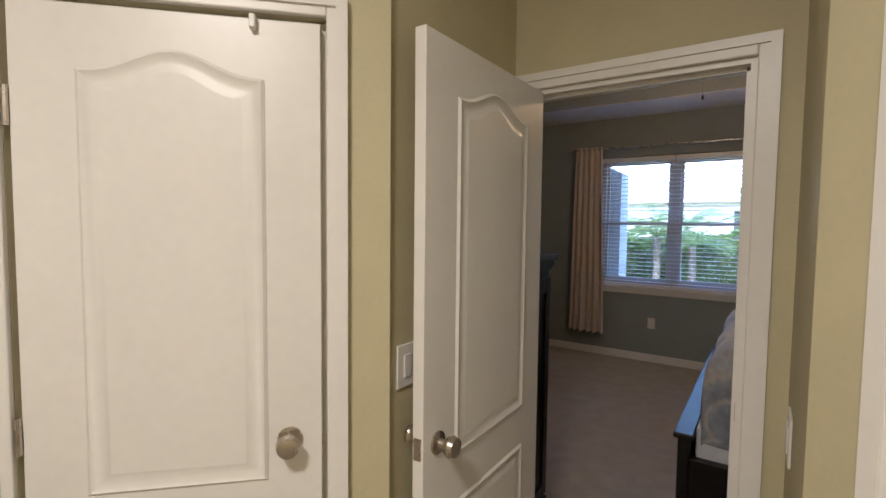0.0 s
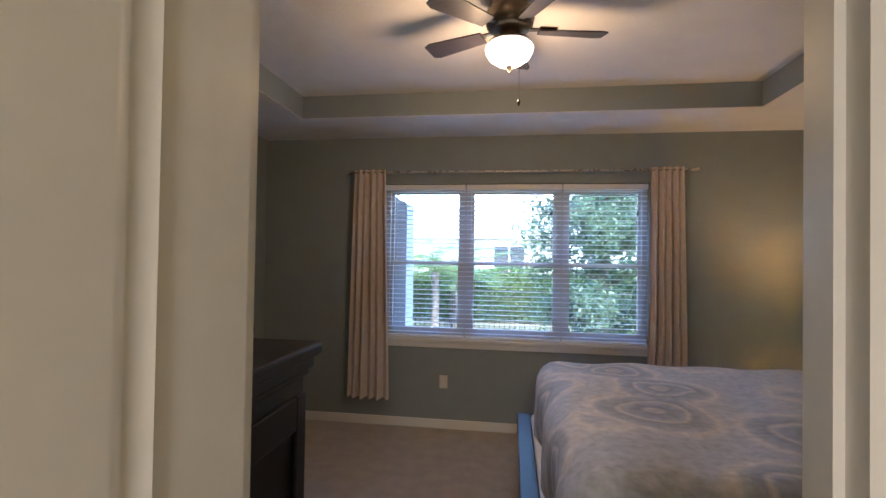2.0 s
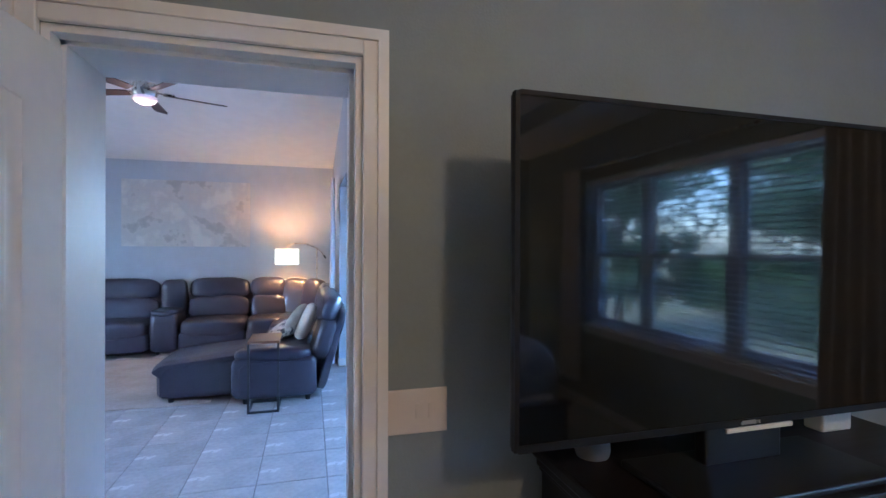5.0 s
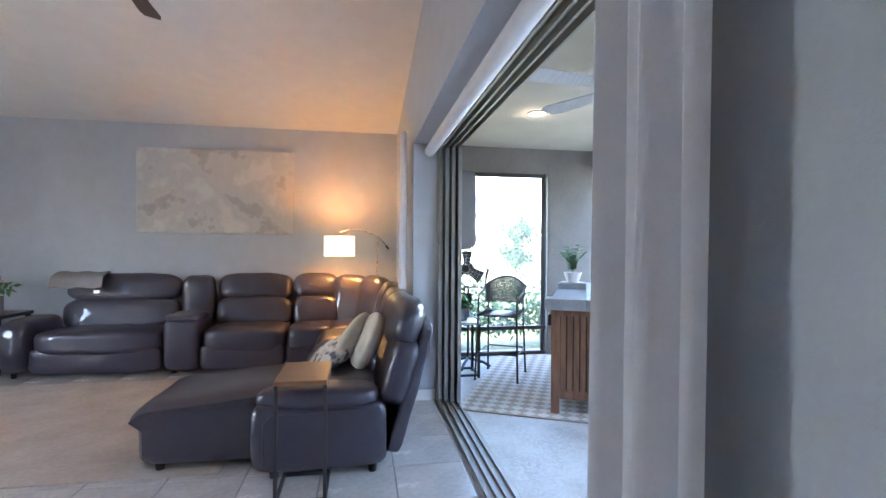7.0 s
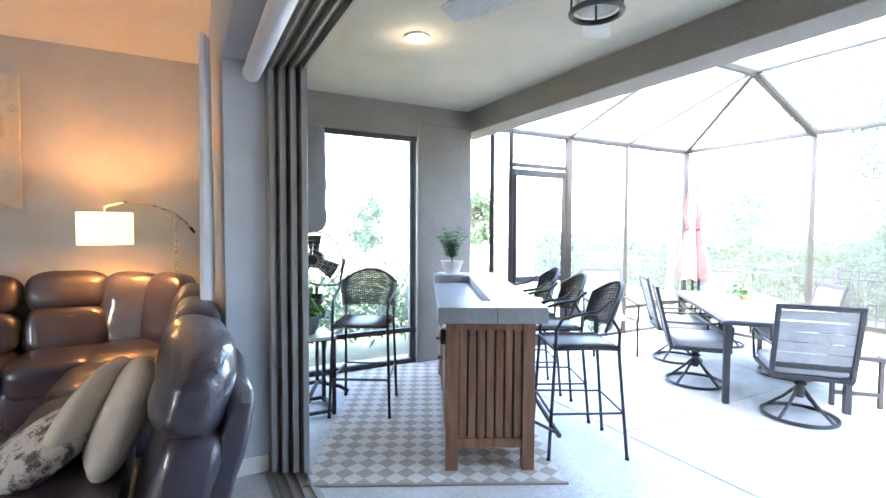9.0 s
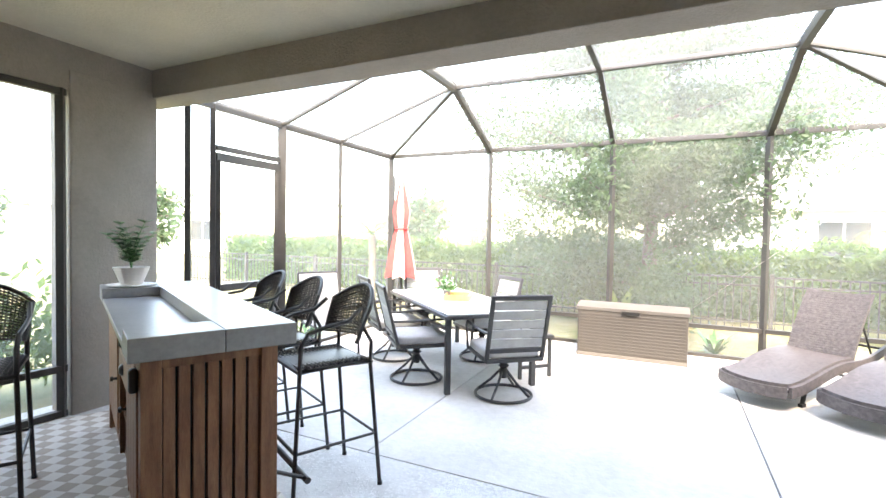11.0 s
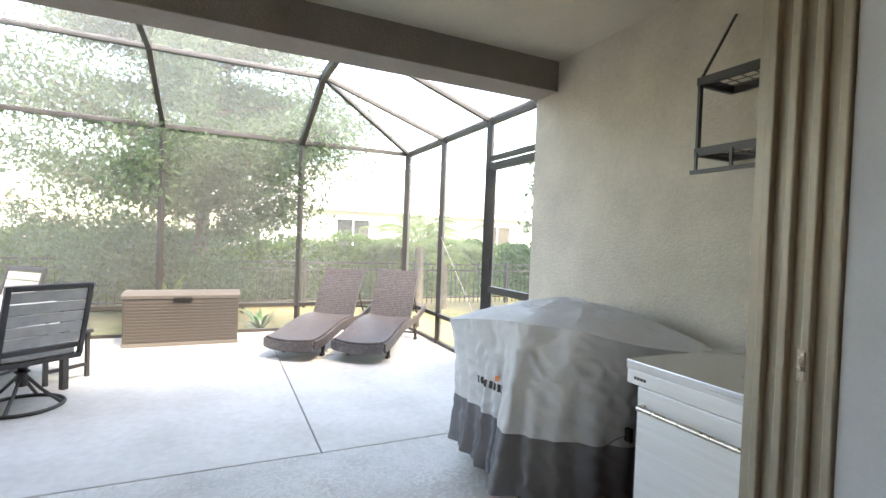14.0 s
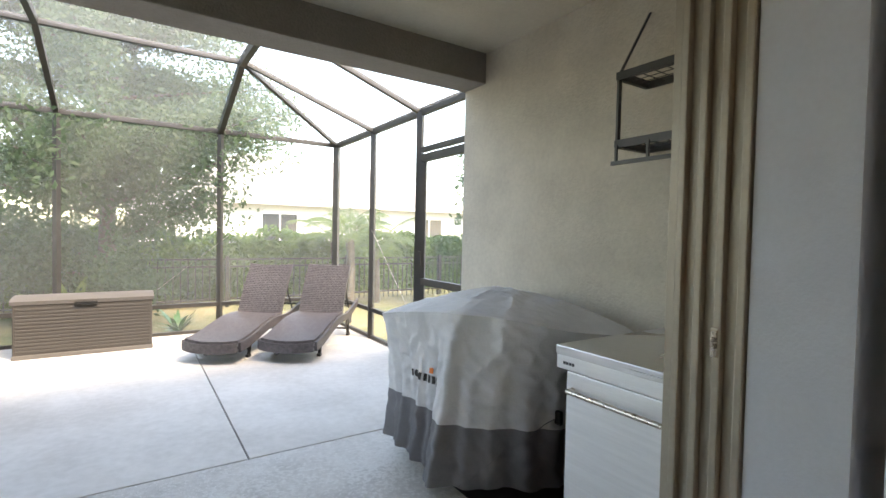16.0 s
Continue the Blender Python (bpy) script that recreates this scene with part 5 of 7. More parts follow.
for k_ in range(3):
    for s_ in (-1, 1):
        x0_, x1_ = (-mw + 0.05, -0.006) if s_ < 0 else (0.006, mw - 0.05)
        z_ = 0.095 + k_ * 0.203
        d_ = part("drawer", bx(x0_, x1_, -md - 0.008, -md + 0.012, z_, z_ + 0.19, bevel=0.004), M_BLACKWOOD, mc)
        pull(d_, (x0_ + x1_) / 2, z_ + 0.10, -md - 0.008)
MCB = pose(-2.14, 4.655, 0, 0, 0, 90)
cb = thing("cable_box", MCB @ pose(0.30, -0.22, 0.73), "small black media box on the open shelf", "media box")
part("case", bx(-0.12, 0.12, -0.12, 0.10, 0.0, 0.05, bevel=0.004), M_BLACK, cb)
part("status_light", bx(-0.02, 0.0, -0.1215, -0.12, 0.02, 0.028), M_PLASTIC_W, cb)
cb = thing("wooden_box", MCB @ pose(-0.28, -0.27, 0.73), "small pale wooden box on the open shelf", "box")
M_PALEWOOD = mat("pale_wood", (0.20, 0.14, 0.10), 0.6, vary=0.15, scale=10, stretch=(1, 8, 8))
part("case", bx(-0.10, 0.10, -0.06, 0.06, 0.0, 0.10, bevel=0.004), M_PALEWOOD, cb)
part("knob", lathe(B(), [(0.008, -0.01), (0.012, 0), (0.006, 0.012)], (0, -0.065, 0.05), 10), M_BLACK, cb)
cb = thing("disc_player", MCB @ pose(-0.12, -0.22, 0.73), "flat black disc player on the open shelf", "media player")
part("case", bx(-0.05, 0.08, -0.14, 0.10, 0.0, 0.045, bevel=0.004), M_BLACK, cb)

# television on its stand
tv = thing("television", pose(-1.845, 4.54, 1.035, 0, 0, 90.6), "large flat black television on a pedestal stand", "television")
TW, TZ0, TZ1 = 0.635, 0.115, 0.885
part("body", bx(-TW, TW, 0.002, 0.03, TZ0, TZ1, bevel=0.004), M_BLACK, tv)
part("rear_housing", bx(-TW * 0.7, TW * 0.7, 0.03, 0.065, TZ0 + 0.04, TZ0 + 0.5, bevel=0.01), M_BLACK, tv)
part("screen", bx(-TW + 0.008, TW - 0.008, -0.002, 0.003, TZ0 + 0.014, TZ1 - 0.008), M_TV, tv, "glossy black screen")
M_BEZEL = mat("dark_metal_bezel", (0.012, 0.012, 0.013), 0.55, spec=0.2)
bm = bx(-TW - 0.003, -TW + 0.008, -0.005, 0.012, TZ0, TZ1)
box(bm, TW - 0.008, TW + 0.003, -0.005, 0.012, TZ0, TZ1), box(bm, -TW + 0.008, TW - 0.008, -0.005, 0.012, TZ1 - 0.008, TZ1 + 0.003), box(bm, -TW + 0.008, TW - 0.008, -0.005, 0.012, TZ0 - 0.003, TZ0 + 0.014)
part("bezel", bm, M_BEZEL, tv)
part("maker_plate", bx(-0.03, 0.03, -0.0075, -0.005, TZ0 + 0.001, TZ0 + 0.010), M_NICKEL, tv)
part("stand_foot", bx(-0.30, 0.30, -0.15, 0.10, 0.0, 0.018, bevel=0.006), M_BLACK, tv)
part("stand_neck", bx(-0.12, 0.12, 0.01, 0.05, 0.015, TZ0 + 0.06, bevel=0.006), M_BLACK, tv)
part("light_bar", bx(-0.08, 0.13, -0.012, -0.006, TZ0 - 0.014, TZ0 - 0.004), M_PLASTIC_W, tv)
sp = thing("smart_speaker", pose(-2.02, 4.21, 1.035), "small round speaker with a white top on the media chest", "speaker")
part("body", lathe(B(), [(0.042, 0), (0.047, 0.015), (0.046, 0.035), (0.042, 0.05)], seg=24), M_COVER_D, sp, smooth=True)
part("cap", lathe(B(), [(0.042, 0.05), (0.04, 0.06), (0.025, 0.064), (0.005, 0.065)], seg=24), M_PLASTIC_W, sp, smooth=True)
mo = thing("white_modem", pose(-2.0, 5.02, 1.035), "small white modem behind the television", "modem")
part("case", bx(-0.03, 0.03, -0.06, 0.06, 0, 0.10, bevel=0.008), M_PLASTIC_W, mo)


# woven basket in the corner
M_BASKET = mat("woven_seagrass", (0.15, 0.075, 0.045), 0.8, second=(0.28, 0.15, 0.09), scale=25, bump=0.3, bump_scale=120)
bk = thing("basket", pose(-1.90, 5.78, 0), "round brown woven seagrass basket with two handles", "basket")
part("base", lathe(B(), [(0.155, 0), (0.16, 0.012)], seg=24), M_BASKET, bk)
for i_ in range(17):
    z_ = 0.012 + i_ * 0.021
    r_ = 0.165 + 0.03 * math.sin(math.pi * (i_ / 16) * 0.75)
    bm = B()
    sg, kk = 40, 6
    vs = []
    for a_ in range(sg):
        th = 2 * math.pi * a_ / sg
        rr_ = r_ + 0.005 * math.sin(th * 20 + math.pi * (i_ % 2))
        vs.append([bm.verts.new(((rr_ + 0.012 * math.cos(2 * math.pi * b / kk)) * math.cos(th), (rr_ + 0.012 * math.cos(2 * math.pi * b / kk)) * math.sin(th), z_ + 0.012 * math.sin(2 * math.pi * b / kk) + 0.003 * math.sin(th * 3))) for b in range(kk)])
    for a_ in range(sg):
        for b in range(kk):
            bm.faces.new((vs[a_][b], vs[(a_ + 1) % sg][b], vs[(a_ + 1) % sg][(b + 1) % kk], vs[a_][(b + 1) % kk]))
    part("coil", bm, M_BASKET, bk, smooth=True)
for a_ in (20, 200):
    th = radians(a_)
    pts_ = [(0.185 * math.cos(th + d), 0.185 * math.sin(th + d), 0.355 + 0.05 * (1 - (d / 0.4) ** 2)) for d in (-0.4, -0.25, 0, 0.25, 0.4)]
    part("handle", tube(B(), pts_, 0.010, 7), M_BASKET, bk, smooth=True)


# ---- living room ----
def soft(name, parent, x0, x1, y0, y1, z0, z1, power=5.0, m=None, material=None, lump=0.012, n=10, label=""):
    return part(name, puff(B(), x0, x1, y0, y1, z0, z1, power, n, m, lump, x0 * 3 + y0), material or M_LEATHER, parent, label, smooth=True)


sofa = thing("sectional_sofa", pose(0, 0, 0), "dark brown leather reclining sectional sofa with a chaise", "sofa")
SB, SF = LX + 0.06, -8.68     # back and front of the run along the wall
soft("arm", sofa, SB + 0.1, SF + 0.02, -0.42, -0.10, 0.06, 0.64, 4)
for y0_, y1_ in ((-0.10, 1.20), (1.60, 2.52), (2.52, 3.10)):
    soft("seat_cushion", sofa, SB + 0.25, SF + 0.03, y0_ + 0.01, y1_ - 0.01, 0.24, 0.52, 5)
    soft("front_panel", sofa, SF - 0.18, SF, y0_ + 0.005, y1_ - 0.005, 0.05, 0.34, 7)
    tl_ = pose(SB + 0.26, 0, 0.46, 0, -14, 0)
    soft("back_cushion", sofa, -0.12, 0.10, y0_ + 0.012, y1_ - 0.012, -0.02, 0.36, 4, tl_)
    soft("head_cushion", sofa, -0.16, 0.10, y0_ + 0.012, y1_ - 0.012, 0.31, 0.66, 3.4, tl_)
    soft("base", sofa, SB, SF - 0.08, y0_ + 0.004, y1_ - 0.004, 0.04, 0.5, 9)
soft("console", sofa, SB + 0.2, SF - 0.02, 1.205, 1.595, 0.04, 0.62, 7)
soft("console_lid", sofa, SB + 0.35, SF - 0.03, 1.21, 1.59, 0.58, 0.67, 4)
soft("console_back", sofa, SB + 0.05, SB + 0.30, 1.21, 1.59, 0.45, 1.08, 4)
# corner wedge and the run along the slider wall
soft("corner_base", sofa, SB, -8.62, 3.08, 3.74, 0.04, 0.44, 9)
soft("corner_seat", sofa, SB + 0.2, -8.6, 2.95, 3.58, 0.24, 0.53, 4)
for a_, x_, y_ in ((20, SB + 0.28, 3.22), (55, SB + 0.50, 3.46)):
    tl_ = pose(x_, y_, 0.46, 0, 0, -a_) @ pose(0, 0, 0, 0, -12, 0)
    soft("corner_back", sofa, -0.14, 0.10, -0.26, 0.26, 0.0, 0.63, 3.4, tl_)
soft("seat_base", sofa, -8.60, -7.16, 2.98, 3.74, 0.04, 0.44, 9)
for x0_, x1_ in ((-8.58, -7.87), (-7.86, -7.15)):
    soft("seat_cushion", sofa, x0_, x1_, 2.92, 3.56, 0.24, 0.53, 5)
    tl_ = pose(0, 3.56, 0.46, -14, 0, 0)
    soft("head_cushion", sofa, x0_ + 0.01, x1_ - 0.01, -0.10, 0.16, 0.0, 0.62, 3.6, tl_)
# chaise with its arm
CX0, CX1 = -7.05, -6.25
def chaise_top(u, v):
    y = 3.45 - 1.49 * u
    z = 0.555 - 0.125 * u ** 1.8
    e = abs(2 * v - 1)
    z -= 0.05 * e ** 6 + 0.05 * max(0, (u - 0.93) / 0.07) ** 2
    return (CX0 + (CX1 - CX0 + 0.01) * v, y, z + 0.006 * math.sin(9 * u + 5 * v))
part("chaise_cushion", sheet(B(), chaise_top, 28, 16, 0.16), M_LEATHER, sofa, smooth=True)
soft("chaise_base", sofa, CX0 + 0.01, CX1 - 0.005, 1.975, 3.55, 0.045, 0.43, 12, lump=0.006)
soft("chaise_arm", sofa, CX1 - 0.02, CX1 + 0.22, 2.72, 3.55, 0.05, 0.47, 8, lump=0.008)
soft("arm_pad", sofa, CX1 - 0.03, CX1 + 0.225, 2.74, 3.50, 0.42, 0.56, 3.2)
part("arm_piping", tube(B(), [(CX1 + 0.222, 2.80, 0.10), (CX1 + 0.222, 2.80, 0.36), (CX1 + 0.222, 2.84, 0.41), (CX1 + 0.222, 3.40, 0.43), (CX1 + 0.222, 3.50, 0.43)], 0.006, 6), M_LEATHER, sofa, smooth=True)
tl_ = pose(0, 3.52, 0.40, -16, 0, 0)
soft("chaise_back", sofa, CX0 + 0.02, CX1 + 0.20, -0.06, 0.16, 0.0, 0.50, 4.5, tl_)
soft("chaise_head", sofa, CX0 + 0.03, CX1 + 0.19, -0.11, 0.14, 0.38, 0.72, 3.0, tl_, lump=0.02)
soft("back_shell", sofa, CX0 + 0.04, CX1 + 0.17, 0.10, 0.20, -0.30, 0.60, 8, tl_)
for x_ in (CX0 + 0.06, CX1 + 0.14):
    for y_ in (2.85, 3.46):
        part("foot", lathe(B(), [(0.025, 0), (0.03, 0.05)], (x_, y_, 0), 12), M_BLACK, sofa)
for x_ in (CX0 + 0.06, CX1 - 0.06):
    part("foot", lathe(B(), [(0.025, 0), (0.03, 0.05)], (x_, 2.12, 0), 12), M_BLACK, sofa)
for y_ in (-0.3, 1.3, 2.4):
    for x_ in (SB + 0.15, SF - 0.15):
        part("foot", lathe(B(), [(0.025, 0), (0.03, 0.05)], (x_, y_, 0), 12), M_BLACK, sofa)
M_CREAM = mat("cream_linen", (0.62, 0.56, 0.48), 0.9, vary=0.07, scale=14, bump=0.3, bump_scale=300)
M_CREAM_P = mat("patterned_linen", (0.60, 0.56, 0.50), 0.9, second=(0.10, 0.10, 0.12), scale=22, bump=0.3, bump_scale=300)
M_CREAM_P.node_tree.nodes["Color Ramp"].color_ramp.elements[0].position = 0.50
M_CREAM_P.node_tree.nodes["Color Ramp"].color_ramp.elements[1].position = 0.56
for (x_, y_, z_, a_, tx, s_), mt, lb in (((-6.66, 3.34, 0.52, -24, 8, 0.23), M_CREAM, "cream linen throw pillow"), ((-6.86, 3.20, 0.52, -30, -14, 0.23), M_CREAM, "cream linen throw pillow"), ((-6.72, 3.02, 0.52, -58, 20, 0.19), M_CREAM_P, "cream throw pillow with a dark printed pattern")):
    pm = pose(x_, y_, z_, a_, 0, tx)
    o_ = part("throw_pillow", puff(B(), -s_, s_, -0.075, 0.075, 0.0, 2 * s_, 2.3, 10, None, 0.01, x_), mt, None, smooth=True)
    o_.matrix_world = pm
    tagged(o_, lb + " on the chaise", "pillow", "sofa pillows")
th = thing("throw_blanket", pose(SB + 0.15, 0.10, 1.10, 0, 0, 0), "folded grey throw over the sofa back", "blanket")
def throw_f(u, v):
    s = u - 0.4
    return (0.18 * s + (0.16 if s > 0 else 0.0) * min(1, s * 4), (v - 0.5) * 0.55 + 0.05 * s, 0.03 - 0.35 * max(0, s) ** 1.3 - 0.3 * max(0, -s) + 0.008 * math.sin(14 * v))
part("cloth", sheet(B(), throw_f, 14, 10, 0.015), mat("grey_throw", (0.30, 0.29, 0.29), 0.95, vary=0.1, scale=30, bump=0.5, bump_scale=200), th, smooth=True)

# C-shaped side table over the chaise arm
ct = thing("side_table", pose(-5.76, 3.05, 0), "slim C-shaped side table with a brown wooden top", "side table")
M_WARMWOOD = mat("warm_brown_wood", (0.20, 0.10, 0.05), 0.35, second=(0.30, 0.16, 0.09), scale=5, stretch=(8, 1, 8))
part("tabletop", bx(-0.46, 0.0, -0.145, 0.145, 0.665, 0.69, bevel=0.003), M_WARMWOOD, ct)
for y_ in (-0.135, 0.135):
    part("leg", bx(-0.02, 0.0, y_ - 0.01, y_ + 0.01, 0.02, 0.665), M_POWDER, ct)
    part("runner", bx(-0.36, 0.0, y_ - 0.01, y_ + 0.01, 0.0, 0.02), M_POWDER, ct)
part("crossbar", bx(-0.02, 0.0, -0.125, 0.125, 0.0, 0.02), M_POWDER, ct)
part("crossbar", bx(-0.36, -0.34, -0.125, 0.125, 0.0, 0.02), M_POWDER, ct)

# canvas painting
def art_mat():
    m = mat("abstract_canvas", (0.62, 0.60, 0.57), 0.8, vary=0.05, scale=3, bump=0.15, bump_scale=300)
    n, l = m.node_tree.nodes, m.node_tree.links
    b = n["Principled BSDF"]
    co = n.new("ShaderNodeTexCoord")
    a = n.new("ShaderNodeTexNoise")
    a.inputs["Scale"].default_value, a.inputs["Detail"].default_value, a.inputs["Roughness"].default_value = 2.6, 6, 0.6
    l.new(co.outputs["Object"], a.inputs["Vector"])
    r = n.new("ShaderNodeValToRGB")
    e = r.color_ramp.elements
    e[0].position, e[0].color = 0.34, (0.46, 0.45, 0.435, 1)
    e[1].position, e[1].color = 0.62, (0.72, 0.70, 0.66, 1)
    for p, c in ((0.40, (0.52, 0.50, 0.48, 1)), (0.43, (0.64, 0.62, 0.59, 1)), (0.52, (0.60, 0.58, 0.56, 1))):
        x = e.new(p)
        x.color = c
    l.new(a.outputs[0], r.inputs[0])
    l.new(r.outputs[0], b.inputs["Base Color"])
    return m
pa = thing("painting", pose(LX + 0.02, 1.535, 2.145, 0, 0, 0), "large unframed abstract canvas in whites and greys", "painting")
part("canvas", bx(-0.018, 0.022, -0.955, 0.955, -0.54, 0.54, bevel=0.004), art_mat(), pa)

# arc floor lamp
fl = thing("floor_lamp", pose(-9.28, 3.585, 0), "arc floor lamp with a lit cream drum shade", "lamp")
part("base", lathe(B(), [(0.14, 0), (0.14, 0.015), (0.02, 0.025)], seg=28), M_NICKEL, fl, smooth=True)
part("pole", tube(B(), [(0, 0, 0.02), (0, 0, 1.585)], 0.010, 10), M_NICKEL, fl, smooth=True)
arm_ = [(0.28, -0.47, 1.625), (0.23, -0.37, 1.66), (0.14, -0.2, 1.66), (0, 0, 1.585), (-0.05, 0.09, 1.50), (-0.06, 0.14, 1.43)]
part("arm", tube(B(), arm_, 0.008, 8), M_NICKEL, fl, smooth=True)
part("counterweight", tube(B(), [(-0.05, 0.115, 1.465), (-0.065, 0.15, 1.415)], 0.013, 10), M_BLACK, fl)
part("shade_stem", tube(B(), [(0.28, -0.47, 1.625), (0.28, -0.47, 1.56)], 0.006, 8), M_NICKEL, fl)
part("shade", xform(shell(B(), 0.185, 0.185, 1.325, 1.575), pose(0.28, -0.47, 0)), M_SHADE, fl, "lit cream drum shade", smooth=True)
for a_ in (0, 120, 240):
    part("spoke", xform(tube(B(), [(0, 0, 1.565), (0.183, 0, 1.565)], 0.003, 5), pose(0.28, -0.47, 0, 0, 0, a_)), M_NICKEL, fl)

# end table with flowers
et = thing("end_table", pose(-9.2, -0.78, 0), "dark end table beside the sofa", "end table")
part("tabletop", bx(-0.28, 0.28, -0.28, 0.28, 0.62, 0.66, bevel=0.006), M_BLACKWOOD, et)
part("shelf", bx(-0.24, 0.24, -0.24, 0.24, 0.2, 0.23), M_BLACKWOOD, et)
for x_ in (-0.24, 0.24):
    for y_ in (-0.24, 0.24):
        part("leg", bx(x_ - 0.02, x_ + 0.02, y_ - 0.02, y_ + 0.02, 0, 0.62), M_BLACKWOOD, et)
va = thing("flower_vase", pose(-9.15, -0.70, 0.66), "dark square vase with pink and white flowers", "vase")
part("vase", bx(-0.06, 0.06, -0.06, 0.06, 0, 0.2, bevel=0.008), M_COVER_D, va)
leaves("foliage", 160, lambda g: (g.normal() * 0.08, g.normal() * 0.08, 0.24 + abs(g.normal()) * 0.08), 0.04, M_PLANT, va, 41)
M_PETAL = mat("pink_petal", (0.6, 0.22, 0.26), 0.7, second=(0.75, 0.62, 0.6), scale=30)
rg = np.random.default_rng(5)
for k_ in range(9):
    a_ = k_ * 2.4
    c_ = (0.10 * math.cos(a_) * (k_ % 3 + 1) / 3, 0.12 * math.sin(a_) * (k_ % 3 + 1) / 3, 0.33 + 0.05 * (k_ % 4) / 3)
    part("flower", puff(B(), c_[0] - 0.03, c_[0] + 0.03, c_[1] - 0.03, c_[1] + 0.03, c_[2] - 0.02, c_[2] + 0.02, 1.6, 4, None, 0.01, k_), M_PETAL, va, smooth=True)

# living room ceiling fan on a rod
fx, fy = -5.9, 2.0
fan2 = thing("ceiling_fan", pose(fx, fy, vault(fx)), "brushed nickel ceiling fan with walnut blades on a downrod", "ceiling fan")
dz = vault(fx) - 3.08
part("canopy", lathe(B(), [(0.07, 0.03), (0.07, -0.02), (0.03, -0.07)], seg=24), M_NICKEL, fan2, smooth=True)
part("downrod", tube(B(), [(0, 0, -0.05), (0, 0, -dz)], 0.012, 10), M_NICKEL, fan2, smooth=True)
part("motor_housing", lathe(B(), [(0.03, -dz + 0.04), (0.10, -dz + 0.02), (0.11, -dz - 0.05), (0.10, -dz - 0.09), (0.09, -dz - 0.10)], seg=28), M_NICKEL, fan2, smooth=True)
M_OPAL = glow("faint_opal_glass", (1.0, 0.70, 0.66), 0.012)
part("light_kit", lathe(B(), [(0.095, -dz - 0.10), (0.10, -dz - 0.12), (0.08, -dz - 0.15), (0.03, -dz - 0.165)], seg=28), M_OPAL, fan2, "opal glass light", smooth=True)
fan_blades(fan2, -dz - 0.055, 5, 0.15, 0.70, 0.12, M_BLADE_LR, M_NICKEL, 40)
# curtain panels either side of the sliding door
curtain(pose(SX0 - 0.12, LY1 - 0.09, 0.02), 0.22, 2.52, "white sheer curtain gathered beside the sliding door", 4, 7, M_SHEER, 1.0)
curtain(pose(SX1 + 0.13, LY1 - 0.09, 0.02), 0.24, 2.52, "white sheer curtain gathered beside the sliding door", 4, 9, M_SHEER, 1.0)
ar = thing("area_rug", pose(-7.35, 0.55, 0), "beige low-pile area rug in front of the sofa", "rug")
part("rug_field", bx(-1.15, 1.15, -1.6, 1.95, 0.001, 0.012, bevel=0.004), mat("beige_rug", (0.42, 0.35, 0.28), 0.95, second=(0.54, 0.47, 0.39), scale=3, bump=0.6, bump_scale=250), ar)


# ---- lanai and patio ----
def weave_panel(parent, name, f, nu, nv, material, strand=0.006, gap=0.5):
    """Resin wicker: strands in two directions that pass over and under, on the surface f(u, v)."""
    bm = B()
    for i in range(nu):
        pts = []
        for j in range(nv * 2 + 1):
            u, v = (i + 0.5) / nu, j / (nv * 2)
            p = Vector(f(u, v))
            n = (Vector(f(min(1, u + 0.02), v)) - Vector(f(max(0, u - 0.02), v))).cross(Vector(f(u, min(1, v + 0.02))) - Vector(f(u, max(0, v - 0.02)))).normalized()
            pts.append(p + n * strand * 0.5 * math.cos(math.pi * (i + j)))
        tube(bm, pts, strand, 4, False, 1.0)
    for j in range(nv):
        pts = []
        for i in range(nu * 2 + 1):
            u, v = i / (nu * 2), (j + 0.5) / nv
            p = Vector(f(u, v))
            n = (Vector(f(min(1, u + 0.02), v)) - Vector(f(max(0, u - 0.02), v))).cross(Vector(f(u, min(1, v + 0.02))) - Vector(f(u, max(0, v - 0.02)))).normalized()
            pts.append(p - n * strand * 0.5 * math.cos(math.pi * (i + j)))
        tube(bm, pts, strand * 1.25, 4, False, 1.0)
    return tagged(part(name, bm, material, parent, smooth=True), kind="stuff")


